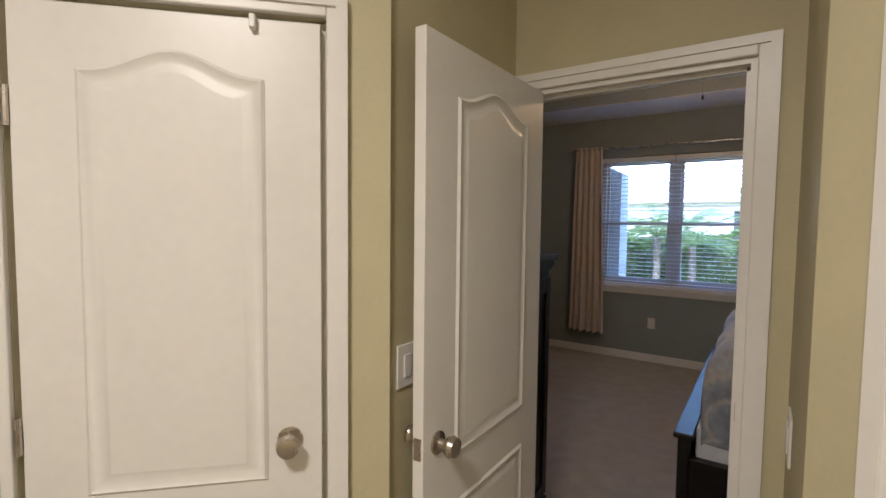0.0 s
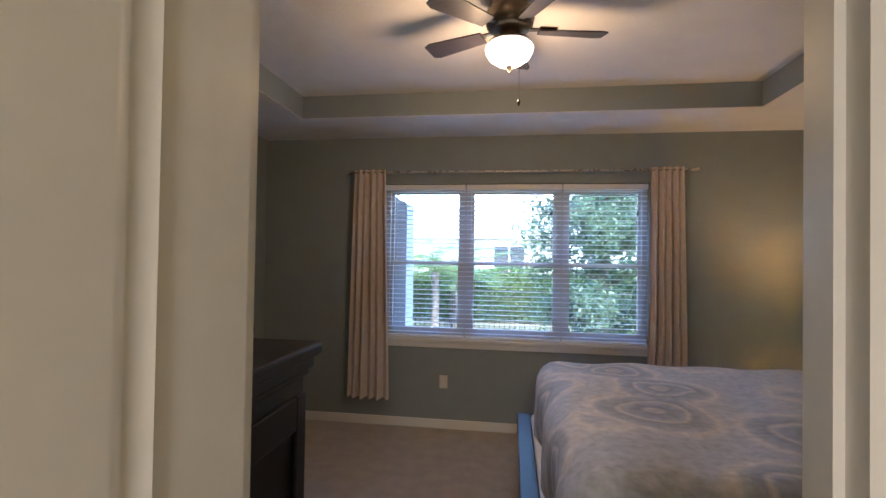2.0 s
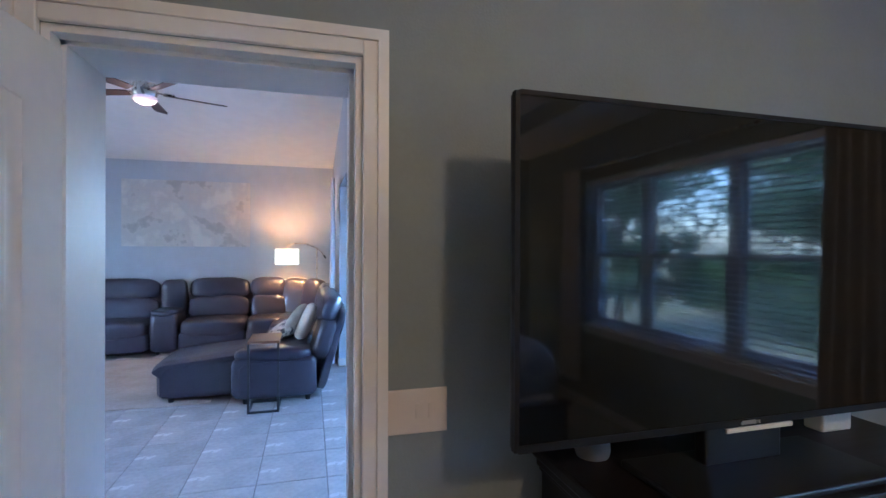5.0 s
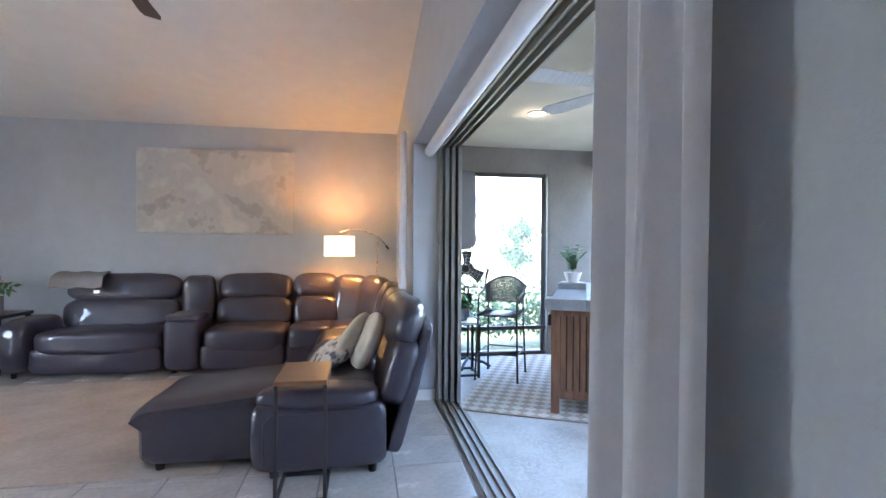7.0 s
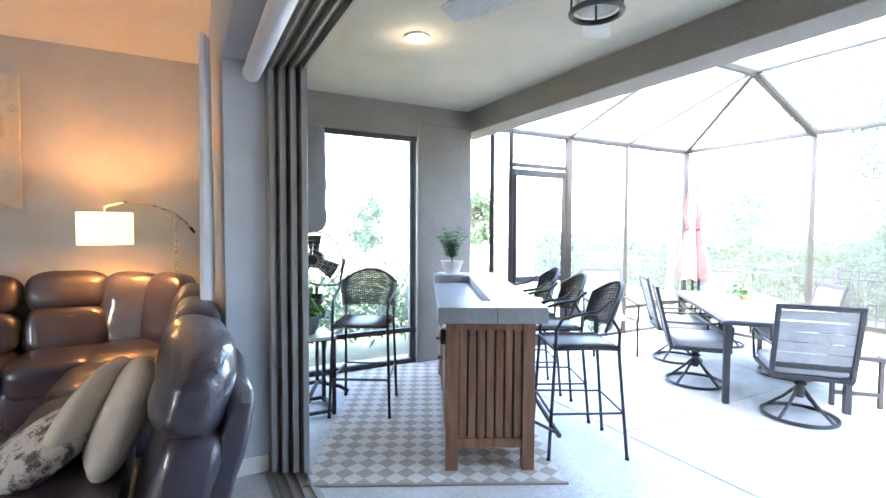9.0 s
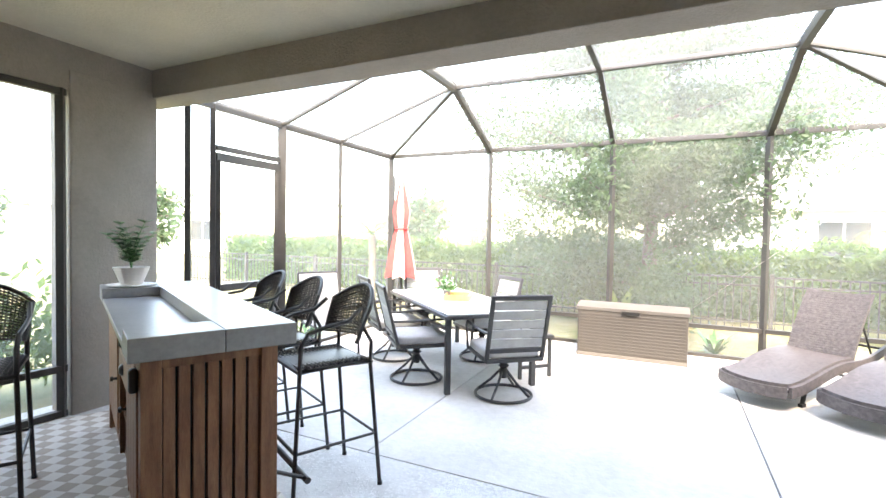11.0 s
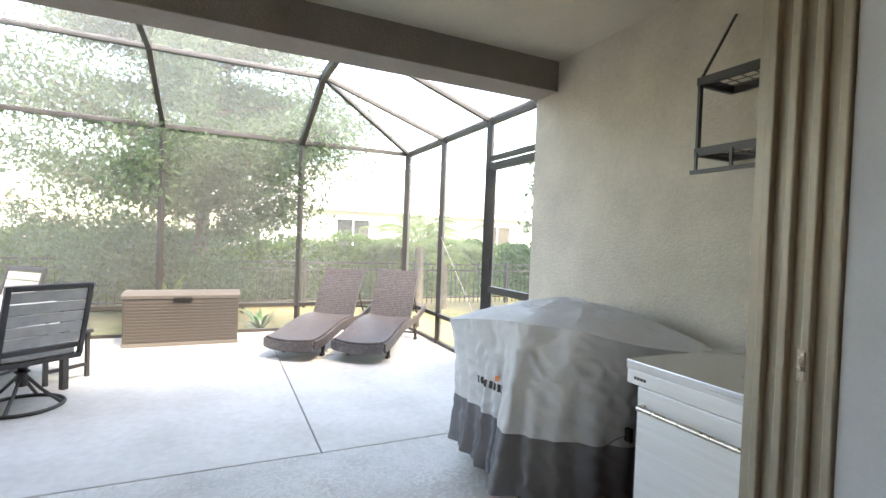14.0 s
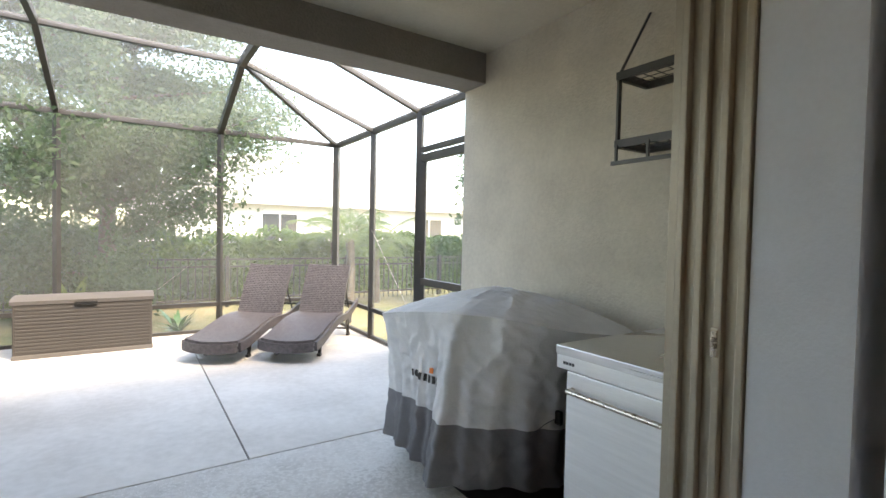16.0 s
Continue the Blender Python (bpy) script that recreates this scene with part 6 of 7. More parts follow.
def bar_stool(m, label):
    """Front towards -y."""
    t = thing("bar_stool", m, label, "bar stool", "bar stools")
    sh_ = 0.72
    part("seat", xform(puff(B(), -0.215, 0.215, -0.215, 0.20, sh_ - 0.012, sh_ + 0.004, 8, 8), Matrix.Identity(4)), M_WICKER_B, t, smooth=True)
    weave_panel(t, "seat_weave", lambda u, v: ((u - 0.5) * 0.42, (v - 0.5) * 0.41 - 0.005, sh_ + 0.006 - 0.012 * math.sin(math.pi * u)), 20, 18, M_WICKER_B, 0.0062)
    def back(u, v):
        a = (u - 0.5) * 2
        return (a * (0.205 + 0.03 * v), 0.21 + 0.07 * v - 0.10 * a * a, sh_ + 0.10 + v * (0.30 - 0.10 * a * a))
    weave_panel(t, "backrest", back, 24, 17, M_WICKER_B, 0.0052)
    rim = [back(0, v / 6) for v in range(7)] + [back(u / 14, 1) for u in range(1, 15)] + [back(1, 1 - v / 6) for v in range(1, 7)]
    part("back_frame", tube(B(), rim, 0.011, 8), M_POWDER, t, smooth=True)
    for s in (-1, 1):
        part("rear_leg", tube(B(), [(s * 0.225, 0.26, 0.0), (s * 0.205, 0.20, sh_ - 0.02), (s * 0.205, 0.205, sh_ + 0.10), (s * 0.22, 0.14, sh_ + 0.2)], 0.0115, 8), M_POWDER, t, smooth=True)
        part("front_leg", tube(B(), [(s * 0.235, -0.25, 0.0), (s * 0.215, -0.21, sh_ - 0.02), (s * 0.215, -0.205, sh_ + 0.12), (s * 0.22, -0.17, sh_ + 0.185), (s * 0.235, -0.08, sh_ + 0.215), (s * 0.235, 0.05, sh_ + 0.235), (s * 0.225, 0.13, sh_ + 0.30)], 0.0115, 8), M_POWDER, t, "leg that bends into the armrest", smooth=True)
        part("side_stretcher", tube(B(), [(s * 0.226, -0.233, 0.30), (s * 0.214, 0.235, 0.30)], 0.008, 7), M_POWDER, t, smooth=True)
        for y in (-0.25, 0.26):
            part("foot_cap", tube(B(), [(s * (0.235 if y < 0 else 0.225), y, 0), (s * (0.235 if y < 0 else 0.225), y, 0.02)], 0.0145, 8), M_BLACK, t)
    part("foot_rail", tube(B(), [(-0.226, -0.233, 0.30), (0.226, -0.233, 0.30)], 0.0095, 8), M_POWDER, t, smooth=True)
    part("rear_stretcher", tube(B(), [(-0.214, 0.235, 0.30), (0.214, 0.235, 0.30)], 0.008, 7), M_POWDER, t, smooth=True)
    part("seat_rail", tube(B(), [(-0.215, -0.215, sh_ - 0.01), (0.215, -0.215, sh_ - 0.01), (0.208, 0.205, sh_ - 0.01), (-0.208, 0.205, sh_ - 0.01), (-0.215, -0.215, sh_ - 0.01)], 0.011, 8), M_POWDER, t, smooth=True)
    return t


ST = math.degrees(math.atan2(0.45, 0.89)) * -1   # turns the stools to the bar
s1 = bar_stool(pose(-6.87, 6.0, -0.012, 0, 0, ST), "dark woven wicker bar stool drawn up to the bar")
for k_ in (1, 2):
    copy_thing(s1, pose(-6.87 - 0.545 * k_, 6.0 + 0.215 * k_, -0.012, 0, 0, ST))
o_ = copy_thing(s1, pose(-8.2, 4.95, -0.012, 0, 0, 60))
o_["label"] = "dark woven wicker bar stool standing apart by the screen"

# outdoor bar: slatted wooden cabinet under a grey worktop with a sunken tray
BA = pose(-6.605, 5.51, -0.012, 0, 0, 90 + 63.5 - 0)   # local x runs along the bar to the west, y to the south
bar_ = thing("bar_cabinet", BA, "brown slatted wooden outdoor bar cabinet", "bar cabinet")
LB, WB, HB = 2.18, 0.64, 0.925
for y_ in (0.05, WB - 0.05 - 0.075):
    for x_ in (0.10, LB - 0.175):
        part("corner_post", bx(x_, x_ + 0.075, y_, y_ + 0.075, 0, HB, bevel=0.004), M_WOOD, bar_)
part("end_rail", bx(0.112, 0.16, 0.125, WB - 0.125, 0.14, 0.20, bevel=0.003), M_WOOD, bar_)
part("end_rail", bx(0.112, 0.16, 0.125, WB - 0.125, HB - 0.06, HB, bevel=0.003), M_WOOD, bar_)
ns_ = 7
for k_ in range(ns_):
    w_ = (WB - 0.25) / ns_
    y_ = 0.125 + k_ * w_
    part("slat", bx(0.120, 0.150, y_ + 0.006, y_ + w_ - 0.006, 0.20, HB - 0.06, bevel=0.002), M_WOOD, bar_)
part("inner_panel", bx(0.155, 0.165, 0.125, WB - 0.125, 0.16, HB - 0.02), M_BLACK, bar_)
part("back_panel", bx(0.175, LB - 0.175, 0.06, 0.085, 0.10, HB), M_WOOD, bar_)
part("far_end_panel", bx(LB - 0.15, LB - 0.12, 0.125, WB - 0.125, 0.10, HB), M_WOOD, bar_)
part("floor_panel", bx(0.165, LB - 0.15, 0.085, WB - 0.08, 0.12, 0.15), M_WOOD, bar_)
FYb = WB - 0.055
xs_ = (0.18, 0.72, 1.22, LB - 0.18)
for k_, (a_, b_) in enumerate(zip(xs_, xs_[1:])):
    if k_ == 1:
        for z_ in (0.60, 0.75):
            d_ = part("drawer", bx(a_ + 0.01, b_ - 0.01, FYb - 0.02, FYb, z_, z_ + 0.14, bevel=0.004), M_WOOD, bar_)
            part("cup_pull", xform(lathe(B(), [(0.035, -0.01), (0.03, 0.01), (0.018, 0.02)], seg=14), pose((a_ + b_) / 2, FYb, z_ + 0.07, -90)), M_BLACK, d_, smooth=True)
        part("shelf", bx(a_, b_, 0.1, FYb - 0.02, 0.57, 0.59), M_WOOD, bar_)
        part("shelf", bx(a_, b_, 0.1, FYb - 0.02, 0.35, 0.37), M_WOOD, bar_)
    else:
        d_ = part("cabinet_door", bx(a_ + 0.008, b_ - 0.008, FYb - 0.02, FYb, 0.16, HB - 0.03, bevel=0.004), M_WOOD, bar_)
        for i_ in range(4):
            x_ = a_ + 0.04 + i_ * (b_ - a_ - 0.08) / 4
            part("door_slat", bx(x_ + 0.004, x_ + (b_ - a_ - 0.08) / 4 - 0.004, FYb, FYb + 0.008, 0.22, HB - 0.09, bevel=0.002), M_WOOD, d_)
        part("knob", xform(lathe(B(), [(0.008, 0), (0.007, 0.015), (0.016, 0.022), (0.012, 0.034)], seg=12), pose(b_ - 0.05 if k_ == 0 else a_ + 0.05, FYb + 0.008, 0.55, -90)), M_BLACK, d_, smooth=True)
    for x_ in (a_, b_):
        part("stile", bx(x_ - 0.008, x_ + 0.008, FYb - 0.025, FYb - 0.002, 0.12, HB), M_WOOD, bar_)
part("bottle_opener", bx(0.155, 0.20, WB - 0.05, WB - 0.015, HB - 0.16, HB - 0.06, bevel=0.012), M_BLACK, bar_, "cast black wall bottle opener")
part("foot_rail_bar", tube(B(), [(0.1, -0.10, 0.22), (LB - 0.1, -0.10, 0.22)], 0.016, 10), M_POWDER, bar_, smooth=True)
for x_ in (0.14, LB - 0.14):
    part("rail_bracket", tube(B(), [(x_, 0.06, 0.30), (x_, -0.10, 0.22)], 0.010, 7), M_POWDER, bar_)
wt = thing("bar_worktop", BA, "thick grey concrete bar worktop with a sunken tray", "worktop")
bm = bx(0, LB, 0, 0.30, HB, HB + 0.095, bevel=0.004)
part("bar_shelf", bm, M_BARTOP, wt)
part("end_block", bx(0, 0.24, 0.302, WB, HB, HB + 0.095, bevel=0.004), M_BARTOP, wt)
part("end_block", bx(LB - 0.34, LB, 0.302, WB, HB, HB + 0.095, bevel=0.004), M_BARTOP, wt)
part("sunken_tray", bx(0.242, LB - 0.342, 0.302, WB - 0.004, HB, HB + 0.03, bevel=0.003), M_BARTOP, wt)
# pot plant on the bar
pp = thing("potted_plant", BA @ pose(2.0, 0.46, HB + 0.095), "glossy zz plant in a white scalloped pot on a plate", "plant")
part("plate", lathe(B(), [(0.10, 0), (0.15, 0.006), (0.155, 0.012), (0.10, 0.010)], seg=28), M_PLASTIC_W, pp, smooth=True)
M_POT = mat("glazed_white_pot", (0.62, 0.56, 0.52), 0.35, vary=0.06)
part("pot", lathe(B(), [(0.065, 0.012), (0.075, 0.03), (0.105, 0.11), (0.115, 0.135), (0.10, 0.135), (0.09, 0.12)], seg=32, wobble=lambda a: 1 + 0.03 * math.cos(10 * a)), M_POT, pp, smooth=True)
part("soil", lathe(B(), [(0.098, 0.11), (0.098, 0.118)], seg=20), M_BARK, pp)
rg = np.random.default_rng(8)
for k_ in range(11):
    a_, le, h_ = rg.uniform(0, 6.28), rg.uniform(0.05, 0.16), rg.uniform(0.20, 0.36)
    pts_ = [Vector((le * s * s * math.cos(a_), le * s * s * math.sin(a_), 0.11 + h_ * s)) for s in [i / 8 for i in range(9)]]
    st_ = part("stem", tube(B(), pts_, [0.006 - 0.0005 * i for i in range(9)], 6), M_PLANT, pp, smooth=True)
    for i_ in range(2, 9):
        for sg in (-1, 1):
            p_ = pts_[i_]
            d_ = Vector((math.cos(a_ + sg * 1.4), math.sin(a_ + sg * 1.4), 0.55)).normalized()
            w_ = d_.cross(Vector((0, 0, 1))).normalized() * 0.022
            def lf(u, v, p_=p_, d_=d_, w_=w_):
                return p_ + d_ * 0.085 * u + w_ * (2 * v - 1) * math.sin(math.pi * (0.06 + 0.9 * u)) - Vector((0, 0, 0.02)) * u * u
            part("leaflet", sheet(B(), lf, 4, 2, 0.001), M_PLANT, st_, smooth=True)

# chequered outdoor rug
rug = thing("outdoor_rug", pose(-6.53, 5.58, -0.012, 0, 0, 90 + 63.5), "tan and beige chequered outdoor rug", "rug")
m_ = mat("chequered_rug", (0.40, 0.33, 0.26), 0.95, vary=0.1, scale=30, bump=0.5, bump_scale=200)
n_, l_ = m_.node_tree.nodes, m_.node_tree.links
ck = n_.new("ShaderNodeTexChecker")
ck.inputs["Scale"].default_value = 1.0
mpp = n_.new("ShaderNodeMapping")
mpp.inputs["Scale"].default_value = (11.5, 11.5, 1)
mpp.inputs["Rotation"].default_value = (0, 0, radians(45))
mpp.inputs["Location"].default_value = (0, 0, 0.5)
tc_ = n_.new("ShaderNodeTexCoord")
l_.new(tc_.outputs["Object"], mpp.inputs[0]), l_.new(mpp.outputs[0], ck.inputs[0])
ck.inputs[1].default_value, ck.inputs[2].default_value = (0.46, 0.39, 0.32, 1), (0.70, 0.66, 0.60, 1)
l_.new(ck.outputs[0], n_["Principled BSDF"].inputs["Base Color"])
part("rug_field", bx(0, 2.45, 0, 1.5, 0.001, 0.008, bevel=0.002), m_, rug)
part("border", bx(-0.02, 0.0, -0.02, 1.52, 0.001, 0.009), mat("rug_binding", (0.33, 0.27, 0.21), 0.95), rug)


def swivel_chair(m, label):
    """Front towards -y."""
    t = thing("swivel_chair", m, label, "dining chair", "patio dining chairs")
    part("base_ring", ring(B(), (0, 0, 0.016), 0.25, 0.014, 32, 8), M_POWDER, t, smooth=True)
    for a in (45, 135, 225, 315):
        part("base_arm", xform(tube(B(), [(0.25, 0, 0.02), (0.12, 0, 0.13), (0.03, 0, 0.23)], 0.012, 7), pose(0, 0, 0, 0, 0, a)), M_POWDER, t, smooth=True)
    part("hub", lathe(B(), [(0.03, 0.16), (0.045, 0.22), (0.03, 0.25), (0.05, 0.27), (0.028, 0.29), (0.05, 0.31), (0.028, 0.33), (0.07, 0.35)], seg=16), M_POWDER, t, smooth=True)
    part("swivel_plate", bx(-0.14, 0.14, -0.14, 0.14, 0.345, 0.365, bevel=0.004), M_POWDER, t)
    bm = bx(-0.26, 0.26, -0.26, -0.225, 0.36, 0.395, bevel=0.006)
    for a in ((-0.26, 0.26, 0.22, 0.255), (-0.26, -0.225, -0.225, 0.22), (0.225, 0.26, -0.225, 0.22)):
        box(bm, a[0], a[1], a[2], a[3], 0.36, 0.395, bevel=0.006)
    part("seat_frame", bm, M_POWDER, t)
    part("seat_cushion", puff(B(), -0.255, 0.255, -0.27, 0.24, 0.385, 0.475, 6, 10, None, 0.006), M_CUSHION, t, "light grey seat cushion", smooth=True)
    tilt = pose(0, 0.235, 0.38, -14, 0, 0)
    for s in (-1, 1):
        part("back_post", xform(bx(s * 0.25 - 0.018, s * 0.25 + 0.018, -0.014, 0.014, 0.0, 0.58, bevel=0.005), tilt), M_POWDER, t)
        part("armrest", tube(B(), [(s * 0.262, -0.24, 0.38), (s * 0.275, -0.255, 0.60), (s * 0.275, -0.22, 0.635), (s * 0.275, 0.10, 0.62), (s * 0.262, 0.285, 0.62)], 0.014, 7, True, 0.8), M_POWDER, t, smooth=True)
    part("back_rail", xform(bx(-0.232, 0.232, -0.014, 0.014, 0.54, 0.58, bevel=0.005), tilt), M_POWDER, t)
    part("back_rail", xform(bx(-0.232, 0.232, -0.014, 0.014, 0.07, 0.11, bevel=0.005), tilt), M_POWDER, t)
    for k in range(5):
        part("back_slat", xform(bx(-0.232, 0.232, -0.006, 0.006, 0.118 + k * 0.084, 0.194 + k * 0.084, bevel=0.003), tilt), M_SLING, t)
    return t


c1 = swivel_chair(pose(-6.41, 7.92, -0.012, 0, 0, 220), "charcoal swivel patio chair with a grey cushion at the table end")
for x_, y_, a_ in ((-7.33, 7.98, 132), (-7.95, 8.58, 138), (-8.15, 9.75, 38), (-7.05, 9.05, -42)):
    o_ = copy_thing(c1, pose(x_, y_, -0.012, 0, 0, a_))
    o_["label"] = "charcoal swivel patio chair with a grey cushion"

TM = pose(-6.86, 7.66, -0.012, 0, 0, 136)      # local x runs along the table to the north-west
tb = thing("dining_table", TM, "long charcoal metal patio table with a pale slatted top", "dining table")
TL_, TWd, TH = 1.95, 0.92, 0.72
part("top_frame", bx(-0.02, TL_ + 0.02, -TWd - 0.02, 0.02, TH - 0.045, TH - 0.012, bevel=0.004), M_POWDER, tb)
for k_ in range(8):
    a_ = -TWd + 0.005 + k_ * (TWd - 0.01) / 8
    part("top_slat", bx(0.0, TL_, a_ + 0.003, a_ + (TWd - 0.01) / 8 - 0.003, TH - 0.012, TH, bevel=0.003), M_TABLE, tb)
part("side_rail", bx(0.05, TL_ - 0.05, -0.045, -0.015, TH - 0.16, TH - 0.13), M_POWDER, tb)
part("side_rail", bx(0.05, TL_ - 0.05, -TWd + 0.015, -TWd + 0.045, TH - 0.16, TH - 0.13), M_POWDER, tb)
for x_ in (0.0, TL_ - 0.05):
    for y_ in (-0.05, -TWd):
        part("leg", bx(x_, x_ + 0.05, y_, y_ + 0.05, 0, TH - 0.045, bevel=0.005), M_POWDER, tb)
tr = thing("wooden_tray", TM @ pose(0.95, -0.5, TH, 0, 0, -30), "pale wooden tray with a small flower pot on the table", "tray")
M_TRAY = mat("pine_wood", (0.55, 0.33, 0.15), 0.5, vary=0.15, scale=8, stretch=(1, 8, 8))
part("bottom", bx(-0.20, 0.20, -0.14, 0.14, 0, 0.012), M_TRAY, tr)
for a_ in ((-0.2, 0.2, -0.14, -0.125), (-0.2, 0.2, 0.125, 0.14), (-0.2, -0.185, -0.125, 0.125), (0.185, 0.2, -0.125, 0.125)):
    part("side", bx(a_[0], a_[1], a_[2], a_[3], 0.012, 0.06, bevel=0.002), M_TRAY, tr)
fp = thing("flower_pot", TM @ pose(1.1, -0.42, TH + 0.012), "small pot of white flowers in the tray", "plant")
part("pot", lathe(B(), [(0.03, 0), (0.045, 0.07), (0.04, 0.07)], seg=16), M_COVER_D, fp, smooth=True)
leaves("foliage", 120, lambda g: (g.normal() * 0.05, g.normal() * 0.05, 0.08 + abs(g.normal()) * 0.06), 0.03, M_PLANT, fp, 51)
leaves("petals", 60, lambda g: (g.normal() * 0.06, g.normal() * 0.06, 0.12 + abs(g.normal()) * 0.06), 0.018, M_PLASTIC_W, fp, 52)
bn = thing("bench", pose(-6.27, 8.55, -0.012, 0, 0, 136), "charcoal patio bench with a grey seat pad beside the table", "bench")
part("seat_frame", bx(0, 1.25, -0.20, 0.20, 0.40, 0.43, bevel=0.004), M_POWDER, bn)
part("seat_pad", puff(B(), 0.02, 1.23, -0.18, 0.18, 0.42, 0.47, 7, 8), M_CUSHION, bn, smooth=True)
for x_ in (0.02, 1.20):
    for y_ in (-0.185, 0.155):
        part("leg", bx(x_, x_ + 0.03, y_, y_ + 0.03, 0, 0.40), M_POWDER, bn)
    part("stretcher", bx(x_, x_ + 0.03, -0.155, 0.155, 0.10, 0.13), M_POWDER, bn)

# sling chair by the screen
sc = thing("sling_chair", pose(-8.55, 8.15, -0.012, 0, 0, 60), "dark metal sling patio chair by the screen", "chair")
def sling(u, v):
    y = -0.24 + 0.46 * min(1, u * 2) + 0.16 * max(0, u * 2 - 1)
    return ((v - 0.5) * 0.46, y, 0.42 - 0.03 * math.sin(math.pi * min(1, u * 2)) + 0.52 * max(0, u * 2 - 1))
part("sling", sheet(B(), sling, 20, 6, 0.006), M_CUSHION, sc, smooth=True)
for s_ in (-1, 1):
    part("side_frame", tube(B(), [(s_ * 0.25, -0.25, 0.0), (s_ * 0.24, -0.25, 0.42), (s_ * 0.24, 0.22, 0.40), (s_ * 0.24, 0.39, 0.95)], 0.014, 7), M_POWDER, sc, smooth=True)
    part("rear_leg", tube(B(), [(s_ * 0.25, 0.36, 0.0), (s_ * 0.24, 0.22, 0.40)], 0.014, 7), M_POWDER, sc, smooth=True)
    part("armrest", tube(B(), [(s_ * 0.25, -0.25, 0.42), (s_ * 0.265, -0.22, 0.60), (s_ * 0.265, 0.26, 0.63)], 0.014, 7), M_POWDER, sc, smooth=True)
part("top_bar", tube(B(), [(-0.24, 0.39, 0.95), (0.24, 0.39, 0.95)], 0.014, 7), M_POWDER, sc)

# folded umbrella
um = thing("patio_umbrella", pose(-8.55, 9.72, -0.012), "folded red patio umbrella standing in a base", "umbrella")
part("base", lathe(B(), [(0.25, 0), (0.25, 0.05), (0.06, 0.08), (0.03, 0.3)], seg=24), M_POWDER, um, smooth=True)
part("pole", tube(B(), [(0, 0, 0.08), (0, 0, 2.2)], 0.02, 10), M_POWDER, um, smooth=True)
prof = ((0.80, 0.235), (0.95, 0.215), (1.2, 0.165), (1.42, 0.115), (1.50, 0.09), (1.56, 0.105), (1.75, 0.13), (1.95, 0.085), (2.12, 0.05), (2.2, 0.02))
for k_ in range(8):
    bm = B()
    rows_ = []
    for z_, r_ in prof:
        row = []
        for i_ in range(7):
            a_ = 2 * math.pi * (k_ + i_ / 6) / 8
            row.append(bm.verts.new(((r_ * (1 - 0.38 * math.sin(math.pi * i_ / 6))) * math.cos(a_), (r_ * (1 - 0.38 * math.sin(math.pi * i_ / 6))) * math.sin(a_), z_ + (0.03 * math.sin(math.pi * i_ / 6) if z_ < 0.9 else 0))))
        rows_.append(row)
    for a_, b_ in zip(rows_, rows_[1:]):
        for i_ in range(6):
            bm.faces.new((a_[i_], a_[i_ + 1], b_[i_ + 1], b_[i_]))
    part("canopy_fold", bm, M_RED if k_ % 2 else M_PINK, um, smooth=True)
part("tie", ring(B(), (0, 0, 1.5), 0.088, 0.012, 20, 6), M_RED, um, smooth=True)
part("crank_arm", tube(B(), [(-0.13, 0.0, 0.06), (-0.13, 0.0, 2.25), (0.0, 0, 2.27)], 0.016, 8), M_POWDER, um, smooth=True)

# deck box
db = thing("deck_box", pose(-5.487, 10.02, -0.012), "brown wicker-look resin deck box with a tan lid", "storage box")
dw, dd2, dh = 0.60, 0.24, 0.56
part("body", bx(-dw, dw, -dd2, dd2, 0.0, dh, bevel=0.012), M_BOX, db)
rib_ = None
for k_ in range(13):
    z_ = 0.075 + k_ * 0.036
    if rib_ is None:
        rib_ = part("weave_rib", bx(-dw + 0.02, dw - 0.02, -dd2 - 0.005, -dd2 + 0.002, -0.014, 0.014, bevel=0.004, seg=1), M_BOX, db)
        rib_.location = (0, 0, z_)
    else:
        o_ = new("weave_rib", rib_.data)
        o_.parent, o_.location = db, (0, 0, z_)
part("base_band", bx(-dw - 0.006, dw + 0.006, -dd2 - 0.008, dd2 + 0.006, 0.0, 0.045, bevel=0.006), M_BOX_LID, db)
def lid_f(u, v):
    return ((u - 0.5) * 2 * (dw + 0.015), (v - 0.5) * 2 * (dd2 + 0.02), dh + 0.035 + 0.035 * math.sin(math.pi * v) ** 0.8)
part("lid", sheet(B(), lid_f, 8, 12, 0.04), M_BOX_LID, db, "tan domed lid", smooth=True)
part("latch", bx(-0.10, 0.10, -dd2 - 0.03, -dd2 - 0.012, dh - 0.03, dh + 0.01, bevel=0.005), M_BLACK, db)


